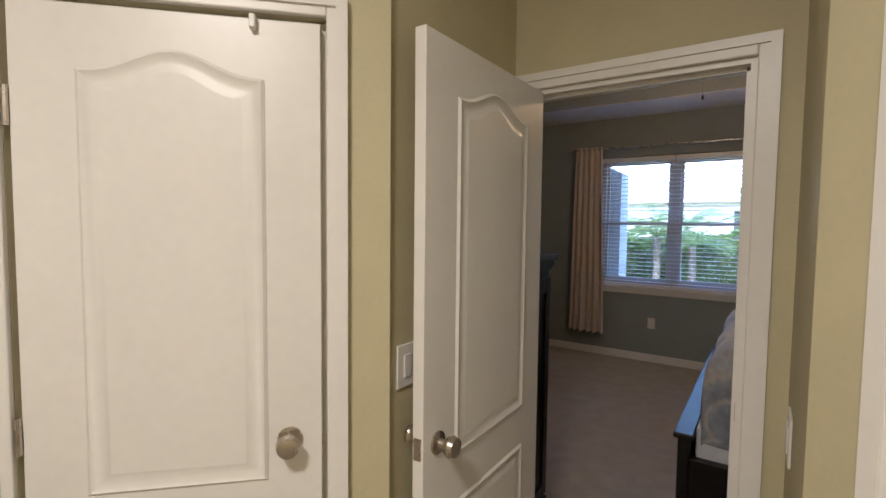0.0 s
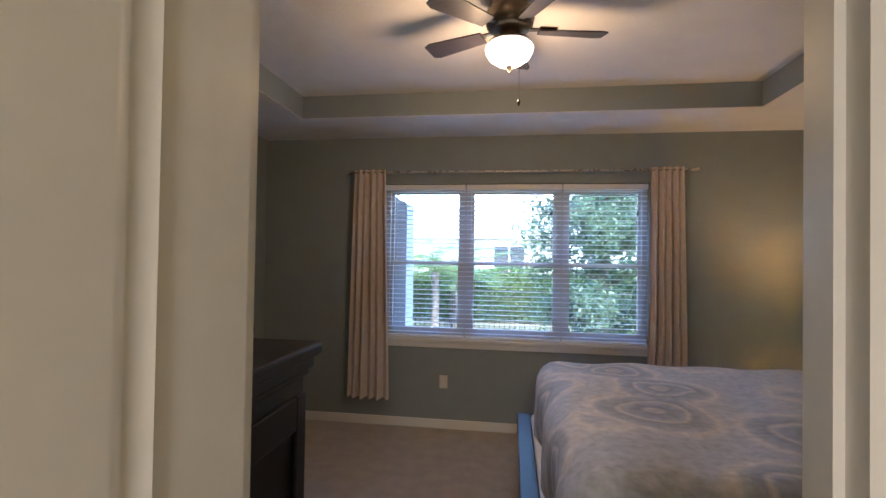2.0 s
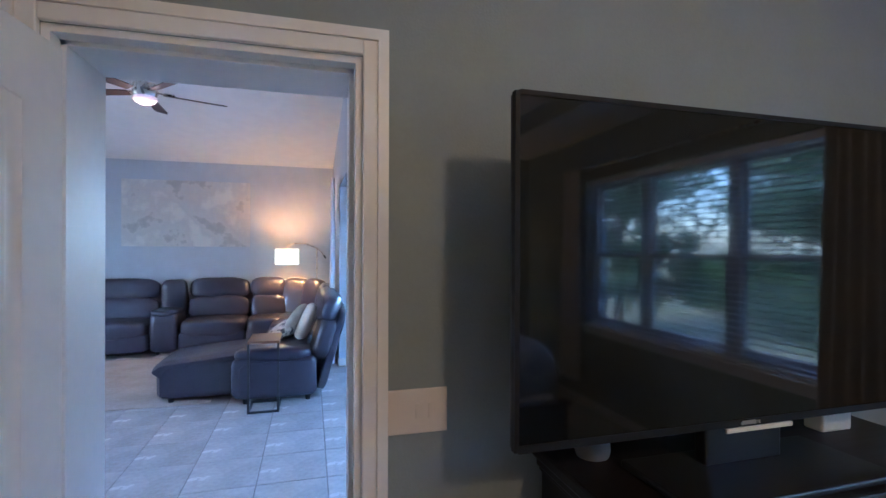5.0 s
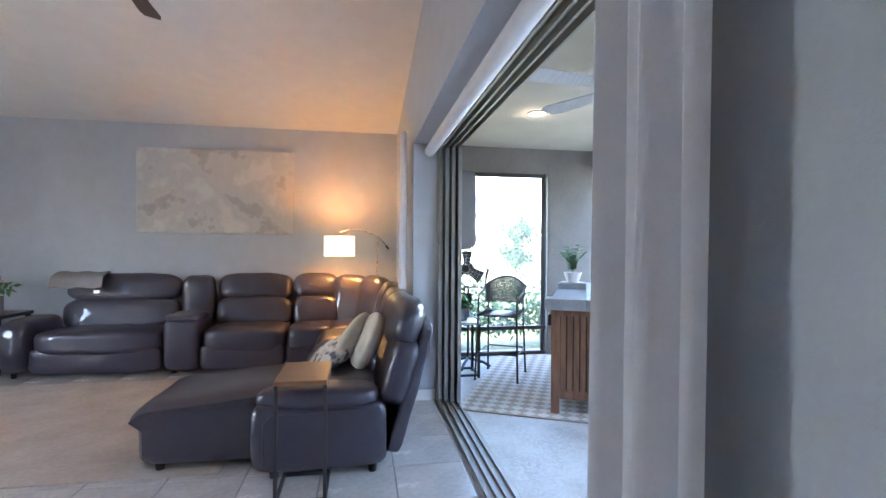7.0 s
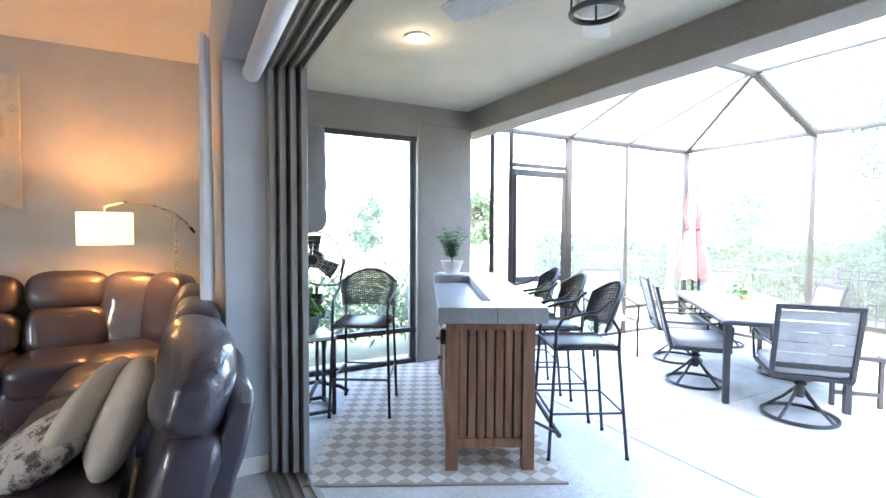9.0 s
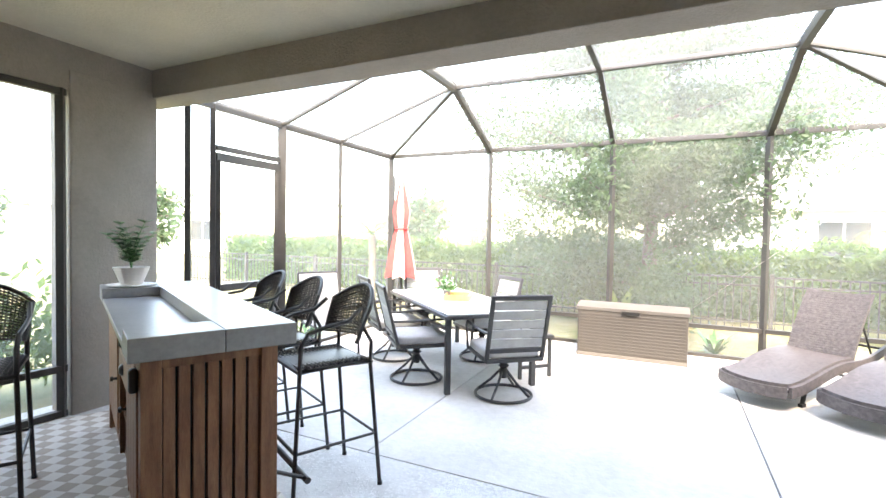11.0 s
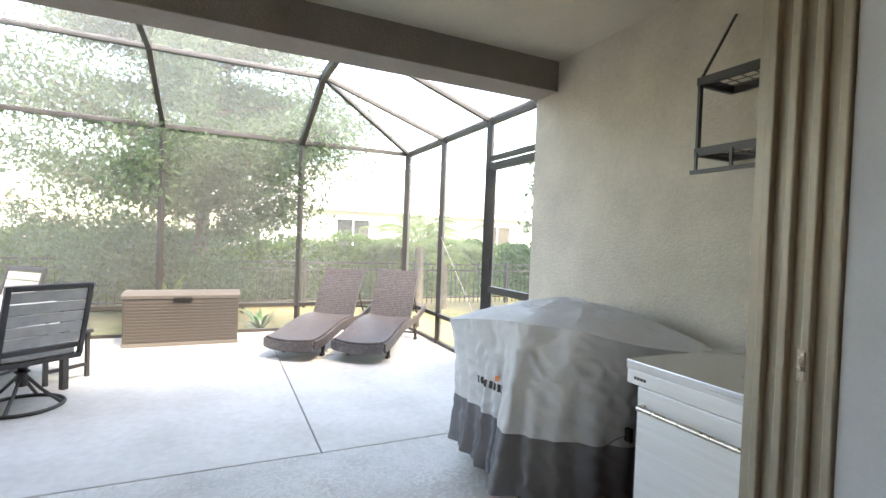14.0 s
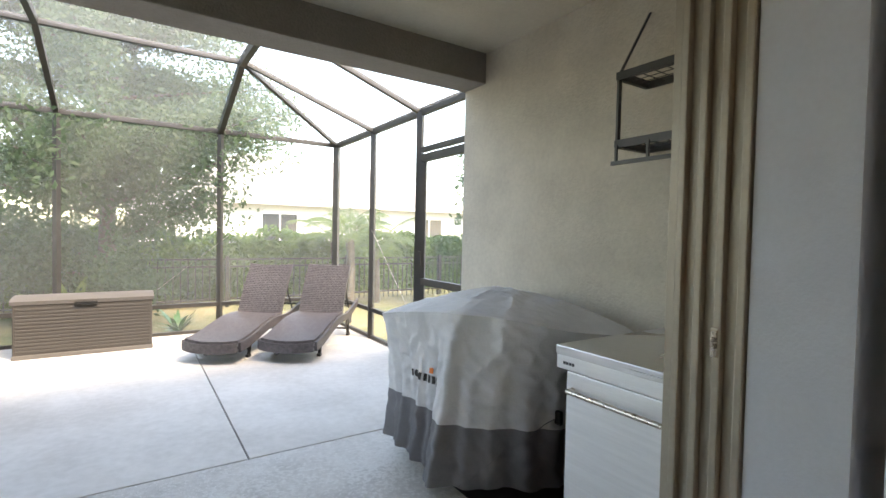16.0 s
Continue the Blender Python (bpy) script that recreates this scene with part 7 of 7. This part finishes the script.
def lounger(m, label):
    """Foot at the origin, head towards +y."""
    t = thing("sun_lounger", m, label, "sun lounger", "wicker loungers")
    w = 0.29

    def wave(y):
        """Height of the seat's S-shaped side at y."""
        return 0.215 + 0.125 * (0.5 - 0.5 * math.cos(math.pi * min(1.0, max(0.0, y / 0.85)))) - 0.02 * max(0.0, y - 0.9) + 0.30 * max(0.0, y - 1.1) ** 1.3

    def deck(u, v):
        y, e = 1.02 * u, (2 * v - 1) ** 2
        return ((v - 0.5) * 2 * (w - 0.004), y - 0.07 * (1 - u) ** 3 * (1 - e), wave(y) - 0.012 * (1 - e))
    part("deck", sheet(B(), deck, 22, 8, 0.03), M_WICKER, t, smooth=True)
    for k in range(38):
        u = (k + 0.5) / 38
        pts = [Vector(deck(u, v)) + Vector((0, 0, 0.002)) for v in (0.03, 0.25, 0.5, 0.75, 0.97)]
        part("wicker_strand", tube(B(), pts, 0.0125, 5, True, 0.4), M_WICKER, t)

    def apron(u, v):
        p = Vector(deck(0, u))
        return (p.x, p.y - 0.006, p.z + 0.004 - 0.095 * v)
    part("foot_apron", sheet(B(), apron, 12, 3, 0.02), M_WICKER, t, smooth=True)
    for k in range(6):
        part("wicker_strand", tube(B(), [Vector(apron(u, 0.1 + k * 0.16)) + Vector((0, -0.002, 0)) for u in (0.01, 0.25, 0.5, 0.75, 0.99)], 0.007, 5, True, 0.6), M_WICKER, t)
    bp = pose(0, 1.0, 0.335, 61, 0, 0)

    def back(u, v):
        return ((u - 0.5) * 2 * (w - 0.012), 0.69 * v - 0.018 * (1 - (2 * u - 1) ** 2) * v, 0.02 * math.sin(math.pi * v))
    part("backrest", xform(sheet(B(), back, 8, 12, 0.028), bp), M_WICKER, t, smooth=True)
    for k in range(28):
        v = (k + 0.5) / 28
        pts = []
        for i in range(25):
            p = Vector(back(i / 24, v))
            p.z += 0.002 + 0.0025 * math.cos(math.pi * (i + k))
            pts.append(p)
        part("wicker_strand", xform(tube(B(), pts, 0.0105, 4, True, 0.4), bp), M_WICKER, t)
    for s in (-1, 1):
        def side(u, v, s=s):
            y = 1.62 * u
            return (s * w, y, wave(y) + 0.008 - (0.095 - 0.02 * u) * v)
        part("side_rail", sheet(B(), side, 24, 3, 0.028 * s), M_WICKER, t, smooth=True)
        for k in range(5):
            part("wicker_strand", tube(B(), [Vector(side(u / 16, 0.1 + 0.2 * k)) + Vector((s * 0.002, 0, 0)) for u in range(17)], 0.007, 5, True, 0.7), M_WICKER, t)
        for y0, y1 in ((0.36, 0.30), (1.34, 1.40)):
            part("leg", bx(-0.018, 0.018, -0.03, 0.03, 0.0, 0.03), M_BLACK, t).matrix_basis = pose(s * (w - 0.05), y1, 0)
            part("leg", tube(B(), [(s * (w - 0.05), y0, wave(y0) - 0.05), (s * (w - 0.05), y1, 0.02)], 0.02, 6), M_BLACK, t)
            part("leg_panel", bx(s * (w - 0.05) - 0.012, s * (w - 0.05) + 0.012, min(y0, y1) - 0.02, max(y0, y1) + 0.14, 0.15, wave(y0) - 0.06, bevel=0.004), M_WICKER, t)
        part("back_strut", tube(B(), [(s * (w - 0.05), 1.42, 0.36), (s * (w - 0.05), 1.22, 0.68)], 0.010, 6), M_BLACK, t)
    for y in (0.30, 1.40):
        part("cross_bar", tube(B(), [(-w + 0.05, y + 0.01, 0.09), (w - 0.05, y + 0.01, 0.09)], 0.013, 6), M_BLACK, t)
    part("rear_bar", tube(B(), [(-w + 0.01, 1.61, 0.39), (w - 0.01, 1.61, 0.39)], 0.013, 6), M_BLACK, t)
    for x in (-0.14, 0.14):
        part("hinge", bx(x - 0.025, x + 0.025, 0.985, 1.015, 0.342, 0.352), M_PLASTIC_W, t)
    return t


LA = -39
l1 = lounger(pose(-4.41, 8.78, -0.012, 0, 0, LA), "brown wicker sun lounger with a raised back")
copy_thing(l1, pose(-3.735, 8.46, -0.012, 0, 0, LA + 1))

# griddle under a grey cover
gr = thing("covered_grill", pose(-3.28, 5.62, -0.012), "grill under a draped grey fabric cover with a dark hem", "grill cover")
# plan of the cover at the hem, at the waist and at the top edge: (x, y, z), once around from the north-west corner
HEM = ((-0.45, 0.48, 0.12), (-0.48, 0.28, 0.12), (-0.47, 0.11, 0.09), (-0.46, -0.05, 0.045), (-0.24, -0.25, 0.035), (0.10, -0.43, 0.04), (0.36, -0.50, 0.06), (0.46, -0.2, 0.08), (0.46, 0.5, 0.10), (0.0, 0.60, 0.10))
WAIST = ((-0.37, 0.52, 0.50), (-0.38, 0.31, 0.50), (-0.39, 0.13, 0.50), (-0.43, -0.09, 0.50), (-0.25, -0.28, 0.50), (0.06, -0.46, 0.50), (0.36, -0.54, 0.50), (0.47, -0.2, 0.50), (0.47, 0.52, 0.50), (0.0, 0.62, 0.50))
BRIM = ((-0.48, 0.58, 0.855), (-0.48, 0.33, 0.895), (-0.44, 0.10, 0.925), (-0.40, -0.12, 0.945), (-0.22, -0.37, 0.935), (0.03, -0.55, 0.885), (0.38, -0.62, 0.865), (0.49, -0.1, 0.93), (0.49, 0.52, 0.93), (0.0, 0.64, 0.905))


def around(ps, u):
    """A smooth closed line through the corners ps."""
    n = len(ps)
    f = (u % 1.0) * n
    i = int(f)
    t = f - i
    a, b, c, d = (Vector(ps[(i + k) % n]) for k in (-1, 0, 1, 2))
    return 0.5 * (2 * b + (c - a) * t + (2 * a - 5 * b + 4 * c - d) * t * t + (3 * b - a - 3 * c + d) * t ** 3)


def ridged(p):
    return 1 - 2 * abs(noise.noise(p))


def cover(u, v):
    """Point of the hanging cloth: u around, v from the hem (0) to the brim (1)."""
    lo, mid, up = around(HEM, u), around(WAIST, u), around(BRIM, u)
    p = lo * ((1 - v) * (1 - v)) + mid * (2 * v * (1 - v)) + up * (v * v)
    out = Vector((p.x, p.y * 0.8, 0)).normalized()
    a = 2 * math.pi * u
    drop = 1 - v
    q = Vector((2.0 * math.cos(a), 2.0 * math.sin(a), 0.9 * v))
    fold = 0.019 * drop * math.sin(11 * a + 1.3 + 1.2 * noise.noise(q * 1.5)) + 0.013 * drop * math.sin(23 * a + 2.0 * v) + (0.055 * drop + 0.012) * math.exp(-((u - 0.31) / 0.022) ** 2) - 0.035 * drop * math.exp(-((u - 0.25) / 0.025) ** 2)
    crease = 0.010 * ridged(Vector((p.y * 4 + p.z * 3.5, p.x * 5, p.z * 3 - p.y * 2))) + 0.011 * ridged(Vector((p.y * 11 - p.z * 9, p.x * 11, p.z * 9 + p.y * 6))) + 0.02 * noise.noise(q * 1.3 + Vector((7, 0, 0)))
    return p + out * (fold + crease - 0.01 * v)


VB = 0.36
part("cover_hem", sheet(B(), lambda u, v: cover(u, VB * v), 260, 24), M_COVER_D, gr, "dark grey hem band", smooth=True)
part("cover_body", sheet(B(), lambda u, v: cover(u, VB + (1 - VB) * v), 260, 44), M_COVER, gr, "light grey cover cloth", smooth=True)


def cover_top(u, v):
    rim = cover(u, 1.0)
    k = 1 - v
    flat = around(BRIM, u)
    rim = flat.lerp(rim, k ** 4)
    x, y = 0.10 + (rim.x - 0.10) * k, 0.10 + (rim.y - 0.10) * k
    crest = 1.005 - 0.07 * max(0, -y - 0.20) - 0.03 * max(0, y - 0.4)
    round_ = 1 - k ** 1.8
    z = rim.z + (crest - rim.z) * round_
    z += round_ * (0.020 * ridged(Vector((x * 5 - y * 3, y * 4, 2.0))) + 0.012 * ridged(Vector((x * 13 + y * 8, y * 10 - x * 4, 6.0))) + 0.012 * noise.noise(Vector((x * 3, y * 3, 4))))
    return (x, y, z)


part("cover_top", sheet(B(), cover_top, 260, 40), M_COVER, gr, smooth=True)
M_INK = mat("black_print", (0.03, 0.03, 0.032), 0.7)
M_ORANGE = mat("orange_print", (0.75, 0.20, 0.05), 0.7)


def on_cloth(u, v, off):
    p = cover(u, v)
    return p + Vector((p.x, p.y * 0.8, 0)).normalized() * off


def stamp(name, u0, u1, v0, v1, material):
    part(name, sheet(B(), lambda u, v: on_cloth(u0 + (u1 - u0) * u, v0 + (v1 - v0) * v, 0.004), 4, 3, 0.001), material, gr)


for k_ in range(8):
    u_ = 0.128 + k_ * 0.0165
    stamp("maker_mark", u_, u_ + 0.0105, 0.535, 0.585, M_INK)
stamp("maker_mark_flame", 0.217, 0.229, 0.60, 0.635, M_ORANGE)
part("strap", tube(B(), [on_cloth(0.35 + 0.13 * k / 12, 0.01 + 0.42 * k / 12, 0.004) for k in range(13)], 0.005, 5, True, 0.4), M_COVER_D, gr, "dark fastening strap")
part("strap_buckle", bx(-0.012, 0.012, -0.02, 0.02, -0.035, 0.035, bevel=0.005), M_BLACK, gr).location = on_cloth(0.485, 0.44, 0.010)
for x_, y_ in ((-0.22, 0.40), (0.30, 0.42), (-0.10, -0.12), (0.28, -0.28)):
    part("leg", bx(x_ - 0.025, x_ + 0.025, y_ - 0.025, y_ + 0.025, 0.075, 0.6), M_BLACK, gr)
    part("caster", tube(B(), [(x_ - 0.018, y_, 0.04), (x_ + 0.018, y_, 0.04)], 0.036, 14), M_BLACK, gr, smooth=True)
gm = thing("grill_mat", pose(-3.20, 5.50, -0.012, 0, 0, 0), "black floor mat under the grill", "mat")
part("mat", bx(-0.44, 0.36, -0.56, 0.60, 0.001, 0.008, bevel=0.003), M_BLACK, gm)

# outdoor refrigerator
fr = thing("outdoor_refrigerator", pose(-3.50, 4.63, -0.012, 0, 0, -90), "stainless steel outdoor refrigerator with a bar handle", "refrigerator")
FW, FD, FH = 0.30, 0.76, 0.885
part("cabinet", bx(-FW, FW, 0.03, FD, 0.02, FH - 0.04, bevel=0.004), M_BLACK, fr)
part("countertop", bx(-FW - 0.012, FW + 0.012, -0.03, FD, FH - 0.04, FH, bevel=0.004), M_STEEL, fr, "brushed steel top")
part("fascia", bx(-FW - 0.008, FW + 0.008, -0.026, 0.03, FH - 0.10, FH - 0.04, bevel=0.003), M_STEEL_DOOR, fr)
part("door", bx(-FW + 0.045, FW, -0.02, 0.028, 0.16, FH - 0.105, bevel=0.005), M_STEEL_DOOR, fr)
part("door_handle", tube(B(), [(-FW + 0.08, -0.02, FH - 0.18), (-FW + 0.08, -0.055, FH - 0.18), (FW - 0.05, -0.055, FH - 0.18), (FW - 0.05, -0.02, FH - 0.18)], 0.011, 10), M_NICKEL, fr, "polished bar handle", smooth=True)
gl_ = part("vent_grille", bx(-FW + 0.045, FW, -0.012, 0.028, 0.03, 0.15, bevel=0.003), M_STEEL_DOOR, fr)
for k_ in range(5):
    part("louvre", bx(-FW + 0.07, FW - 0.03, -0.017, -0.012, 0.045 + k_ * 0.02, 0.055 + k_ * 0.02), M_BLACK, gl_)
for k_ in range(4):
    part("maker_mark", bx(-FW + 0.03 + k_ * 0.016, -FW + 0.042 + k_ * 0.016, -0.0275, -0.026, FH - 0.078, FH - 0.066), M_INK, fr)
for x_ in (-0.26, 0.26):
    for y_ in (0.08, 0.64):
        part("foot", lathe(B(), [(0.02, 0), (0.02, 0.022)], (x_, y_, 0), 10), M_BLACK, fr)

# wire wall shelf
ws = thing("wall_shelf", pose(LWX, 4.78, 0), "black metal two-tier wire wall shelf", "shelf")
def wire_shelf(z, dep):
    fr_ = B()
    for y_ in (-0.30, 0.30):
        box(fr_, -dep, 0, y_ - 0.012, y_ + 0.012, z - 0.02, z + 0.02)
    for x_ in (-dep, -0.012):
        box(fr_, x_, x_ + 0.012, -0.288, 0.288, z - 0.02, z + 0.02)
    s = part("tier", fr_, M_POWDER, ws)
    for k in range(9):
        y_ = -0.26 + k * 0.065
        part("wire", tube(B(), [(-dep + 0.01, y_, z - 0.005), (-0.01, y_, z - 0.005)], 0.0025, 5), M_POWDER, s)
    for k in range(4):
        x_ = -dep + 0.05 + k * 0.055
        part("wire", tube(B(), [(x_, -0.285, z - 0.008), (x_, 0.285, z - 0.008)], 0.0025, 5), M_POWDER, s)
wire_shelf(2.18, 0.26), wire_shelf(1.83, 0.26)
for y_ in (-0.30, 0.30):
    part("brace", tube(B(), [(-0.25, y_, 2.185), (-0.005, y_, 2.57)], 0.011, 6, True, 0.5), M_POWDER, ws)
    part("upright", bx(-0.26, -0.235, y_ - 0.006, y_ + 0.006, 1.83, 2.185), M_POWDER, ws)
    for z_ in (2.185, 1.83):
        part("bolt", lathe(B(), [(0.006, -0.002), (0.006, 0.002)], (-0.247, y_ + 0.009, z_), 8), M_NICKEL, ws)
part("hook_rail", bx(-0.30, -0.285, -0.30, 0.30, 1.715, 1.735), M_POWDER, ws)
for y_ in (-0.28, -0.1, 0.1, 0.28):
    part("hook_drop", bx(-0.29, -0.278, y_ - 0.006, y_ + 0.006, 1.73, 1.82), M_POWDER, ws)
wd = thing("bottle_opener", pose(LWX, 4.75, 1.28), "small dark metal wedge on the stucco wall", "wall bracket")
bm = B()
v_ = [bm.verts.new(p) for p in ((0, -0.04, -0.06), (0, -0.04, 0.08), (-0.06, -0.04, -0.06), (0, 0.04, -0.06), (0, 0.04, 0.08), (-0.06, 0.04, -0.06))]
for q in ((0, 1, 2), (3, 5, 4), (0, 3, 4, 1), (1, 4, 5, 2), (0, 2, 5, 3)):
    bm.faces.new([v_[i] for i in q])
part("wedge", bm, M_POWDER, wd)

# lanai ceiling fan with a lantern, recessed light, covered television
f3 = thing("ceiling_fan", pose(-5.93, 5.15, LCE), "dark bronze outdoor ceiling fan with pale blades and a lantern", "ceiling fan")
part("canopy", lathe(B(), [(0.075, 0), (0.075, -0.02), (0.03, -0.06)], seg=24), M_BRONZE, f3, smooth=True)
part("downrod", tube(B(), [(0, 0, -0.05), (0, 0, -0.16)], 0.014, 10), M_BRONZE, f3, smooth=True)
part("motor_housing", lathe(B(), [(0.05, -0.14), (0.09, -0.17), (0.10, -0.21), (0.12, -0.25), (0.12, -0.29), (0.10, -0.30)], seg=28), M_BRONZE, f3, smooth=True)
fan_blades(f3, -0.262, 5, 0.18, 0.74, 0.14, M_BLADE_W, M_BRONZE, 62)
part("lantern_glass", lathe(B(), [(0.08, -0.31), (0.085, -0.33), (0.085, -0.43), (0.078, -0.43), (0.078, -0.33)], seg=24), glass("lantern_glass", (0.85, 0.85, 0.85)), f3, smooth=True)
part("lantern_ring", ring(B(), (0, 0, -0.445), 0.10, 0.012, 28, 8), M_BRONZE, f3, smooth=True)
part("lantern_ring", ring(B(), (0, 0, -0.31), 0.09, 0.010, 28, 8), M_BRONZE, f3, smooth=True)
for a_ in range(4):
    part("lantern_bar", xform(tube(B(), [(0.098, 0, -0.31), (0.10, 0, -0.445)], 0.005, 6), pose(0, 0, 0, 0, 0, 45 + 90 * a_)), M_BRONZE, f3)
part("bulb", lathe(B(), [(0.012, -0.31), (0.03, -0.36), (0.03, -0.39), (0.01, -0.41)], seg=14), M_PLASTIC_W, f3, smooth=True)
rl = thing("recessed_light", pose(-7.53, 5.10, LCE), "round recessed ceiling light, switched on", "ceiling light")
part("trim_ring", ring(B(), (0, 0, -0.004), 0.085, 0.010, 28, 6), M_PLASTIC_W, rl, smooth=True)
part("lens", lathe(B(), [(0.078, -0.001), (0.078, -0.006)], seg=24), glow("lit_lens", (1.0, 0.92, 0.8), 0.12), rl)
ct_ = thing("covered_television", pose(-8.98, 4.66, 1.42, 0, 0, 12), "outdoor television under a grey cloth cover", "television")
part("wall_bracket", bx(-0.30, -0.10, -0.04, 0.04, 0.45, 0.53), M_BLACK, ct_)
part("cover", puff(B(), -0.10, 0.10, -0.28, 0.16, 0.0, 1.0, 8, 12, None, 0.02), M_COVER_D, ct_, smooth=True)

# pedestal fan
pf = thing("pedestal_fan", pose(-8.72, 4.68, -0.012, 0, 0, 62), "dark pedestal fan with a wire cage", "fan")
part("base", tube(B(), [(-0.28, 0, 0.015), (-0.2, 0, 0.06), (0, 0, 0.10), (0.2, 0, 0.06), (0.28, 0, 0.015)], 0.018, 8), M_POWDER, pf, smooth=True)
part("base", tube(B(), [(0, -0.28, 0.015), (0, -0.2, 0.06), (0, 0, 0.10), (0, 0.2, 0.06), (0, 0.28, 0.015)], 0.018, 8), M_POWDER, pf, smooth=True)
part("pole", tube(B(), [(0, 0, 0.10), (0, 0, 0.98)], 0.016, 8), M_POWDER, pf, smooth=True)
part("control_box", bx(-0.05, 0.05, -0.04, 0.04, 0.80, 0.90, bevel=0.006), M_BLACK, pf)
part("motor", tube(B(), [(0, 0.10, 1.20), (0, -0.05, 1.20)], [0.06, 0.08], 16), M_POWDER, pf, smooth=True)
part("yoke", tube(B(), [(-0.25, 0, 1.20), (-0.2, 0, 1.04), (0, 0, 0.97), (0.2, 0, 0.97), (0.25, 0, 1.20)], 0.012, 8), M_POWDER, pf, smooth=True)
for k_ in range(3):
    def bl_(u, v):
        return ((0.04 + 0.17 * u), (v - 0.5) * 0.05 - 0.08, (v - 0.5) * 0.13 * (0.6 + 0.5 * u))
    part("blade", xform(sheet(B(), bl_, 6, 4, 0.003), pose(0, 0, 1.20) @ pose(0, 0, 0, 0, 30 + 120 * k_, 0)), M_POWDER, pf, smooth=True)
for r_ in (0.05, 0.09, 0.13, 0.17, 0.21, 0.24):
    part("cage_ring", xform(ring(B(), (0, -0.14 + 0.10 * (r_ / 0.24) ** 2, 0), r_, 0.0025 if r_ < 0.23 else 0.007, 28, 5, "y"), pose(0, 0, 1.20)), M_NICKEL, pf, smooth=True)
for k_ in range(16):
    part("cage_spoke", xform(tube(B(), [(0.04, -0.14, 0), (0.14, -0.11, 0), (0.24, -0.04, 0)], 0.002, 4), pose(0, 0, 1.20) @ pose(0, 0, 0, 0, 22.5 * k_, 0)), M_NICKEL, pf)

# plant stand with a leafy plant
psd = thing("plant_stand", pose(-8.33, 4.52, -0.012), "black metal plant stand with a glass top", "plant stand")
for x_ in (-0.16, 0.16):
    for y_ in (-0.16, 0.16):
        part("post", bx(x_ - 0.014, x_ + 0.014, y_ - 0.014, y_ + 0.014, 0, 0.60), M_POWDER, psd)
part("top", bx(-0.18, 0.18, -0.18, 0.18, 0.60, 0.625, bevel=0.003), M_TABLE, psd)
for a_ in ((-0.146, 0.146, -0.172, -0.148), (-0.146, 0.146, 0.148, 0.172), (-0.172, -0.148, -0.146, 0.146), (0.148, 0.172, -0.146, 0.146)):
    part("base_bar", bx(a_[0], a_[1], a_[2], a_[3], 0.02, 0.045), M_POWDER, psd)
lp = thing("leafy_plant", pose(-8.36, 4.50, 0.613), "trailing green plant in a dark pot on the stand", "plant")
part("pot", lathe(B(), [(0.08, 0), (0.11, 0.14), (0.095, 0.14)], seg=20), M_COVER_D, lp, smooth=True)
leaves("foliage", 300, lambda g: (g.normal() * 0.075, g.normal() * 0.075, 0.15 + abs(g.normal()) * 0.09 - 0.05 * abs(g.normal())), 0.035, M_PLANT, lp, 61)
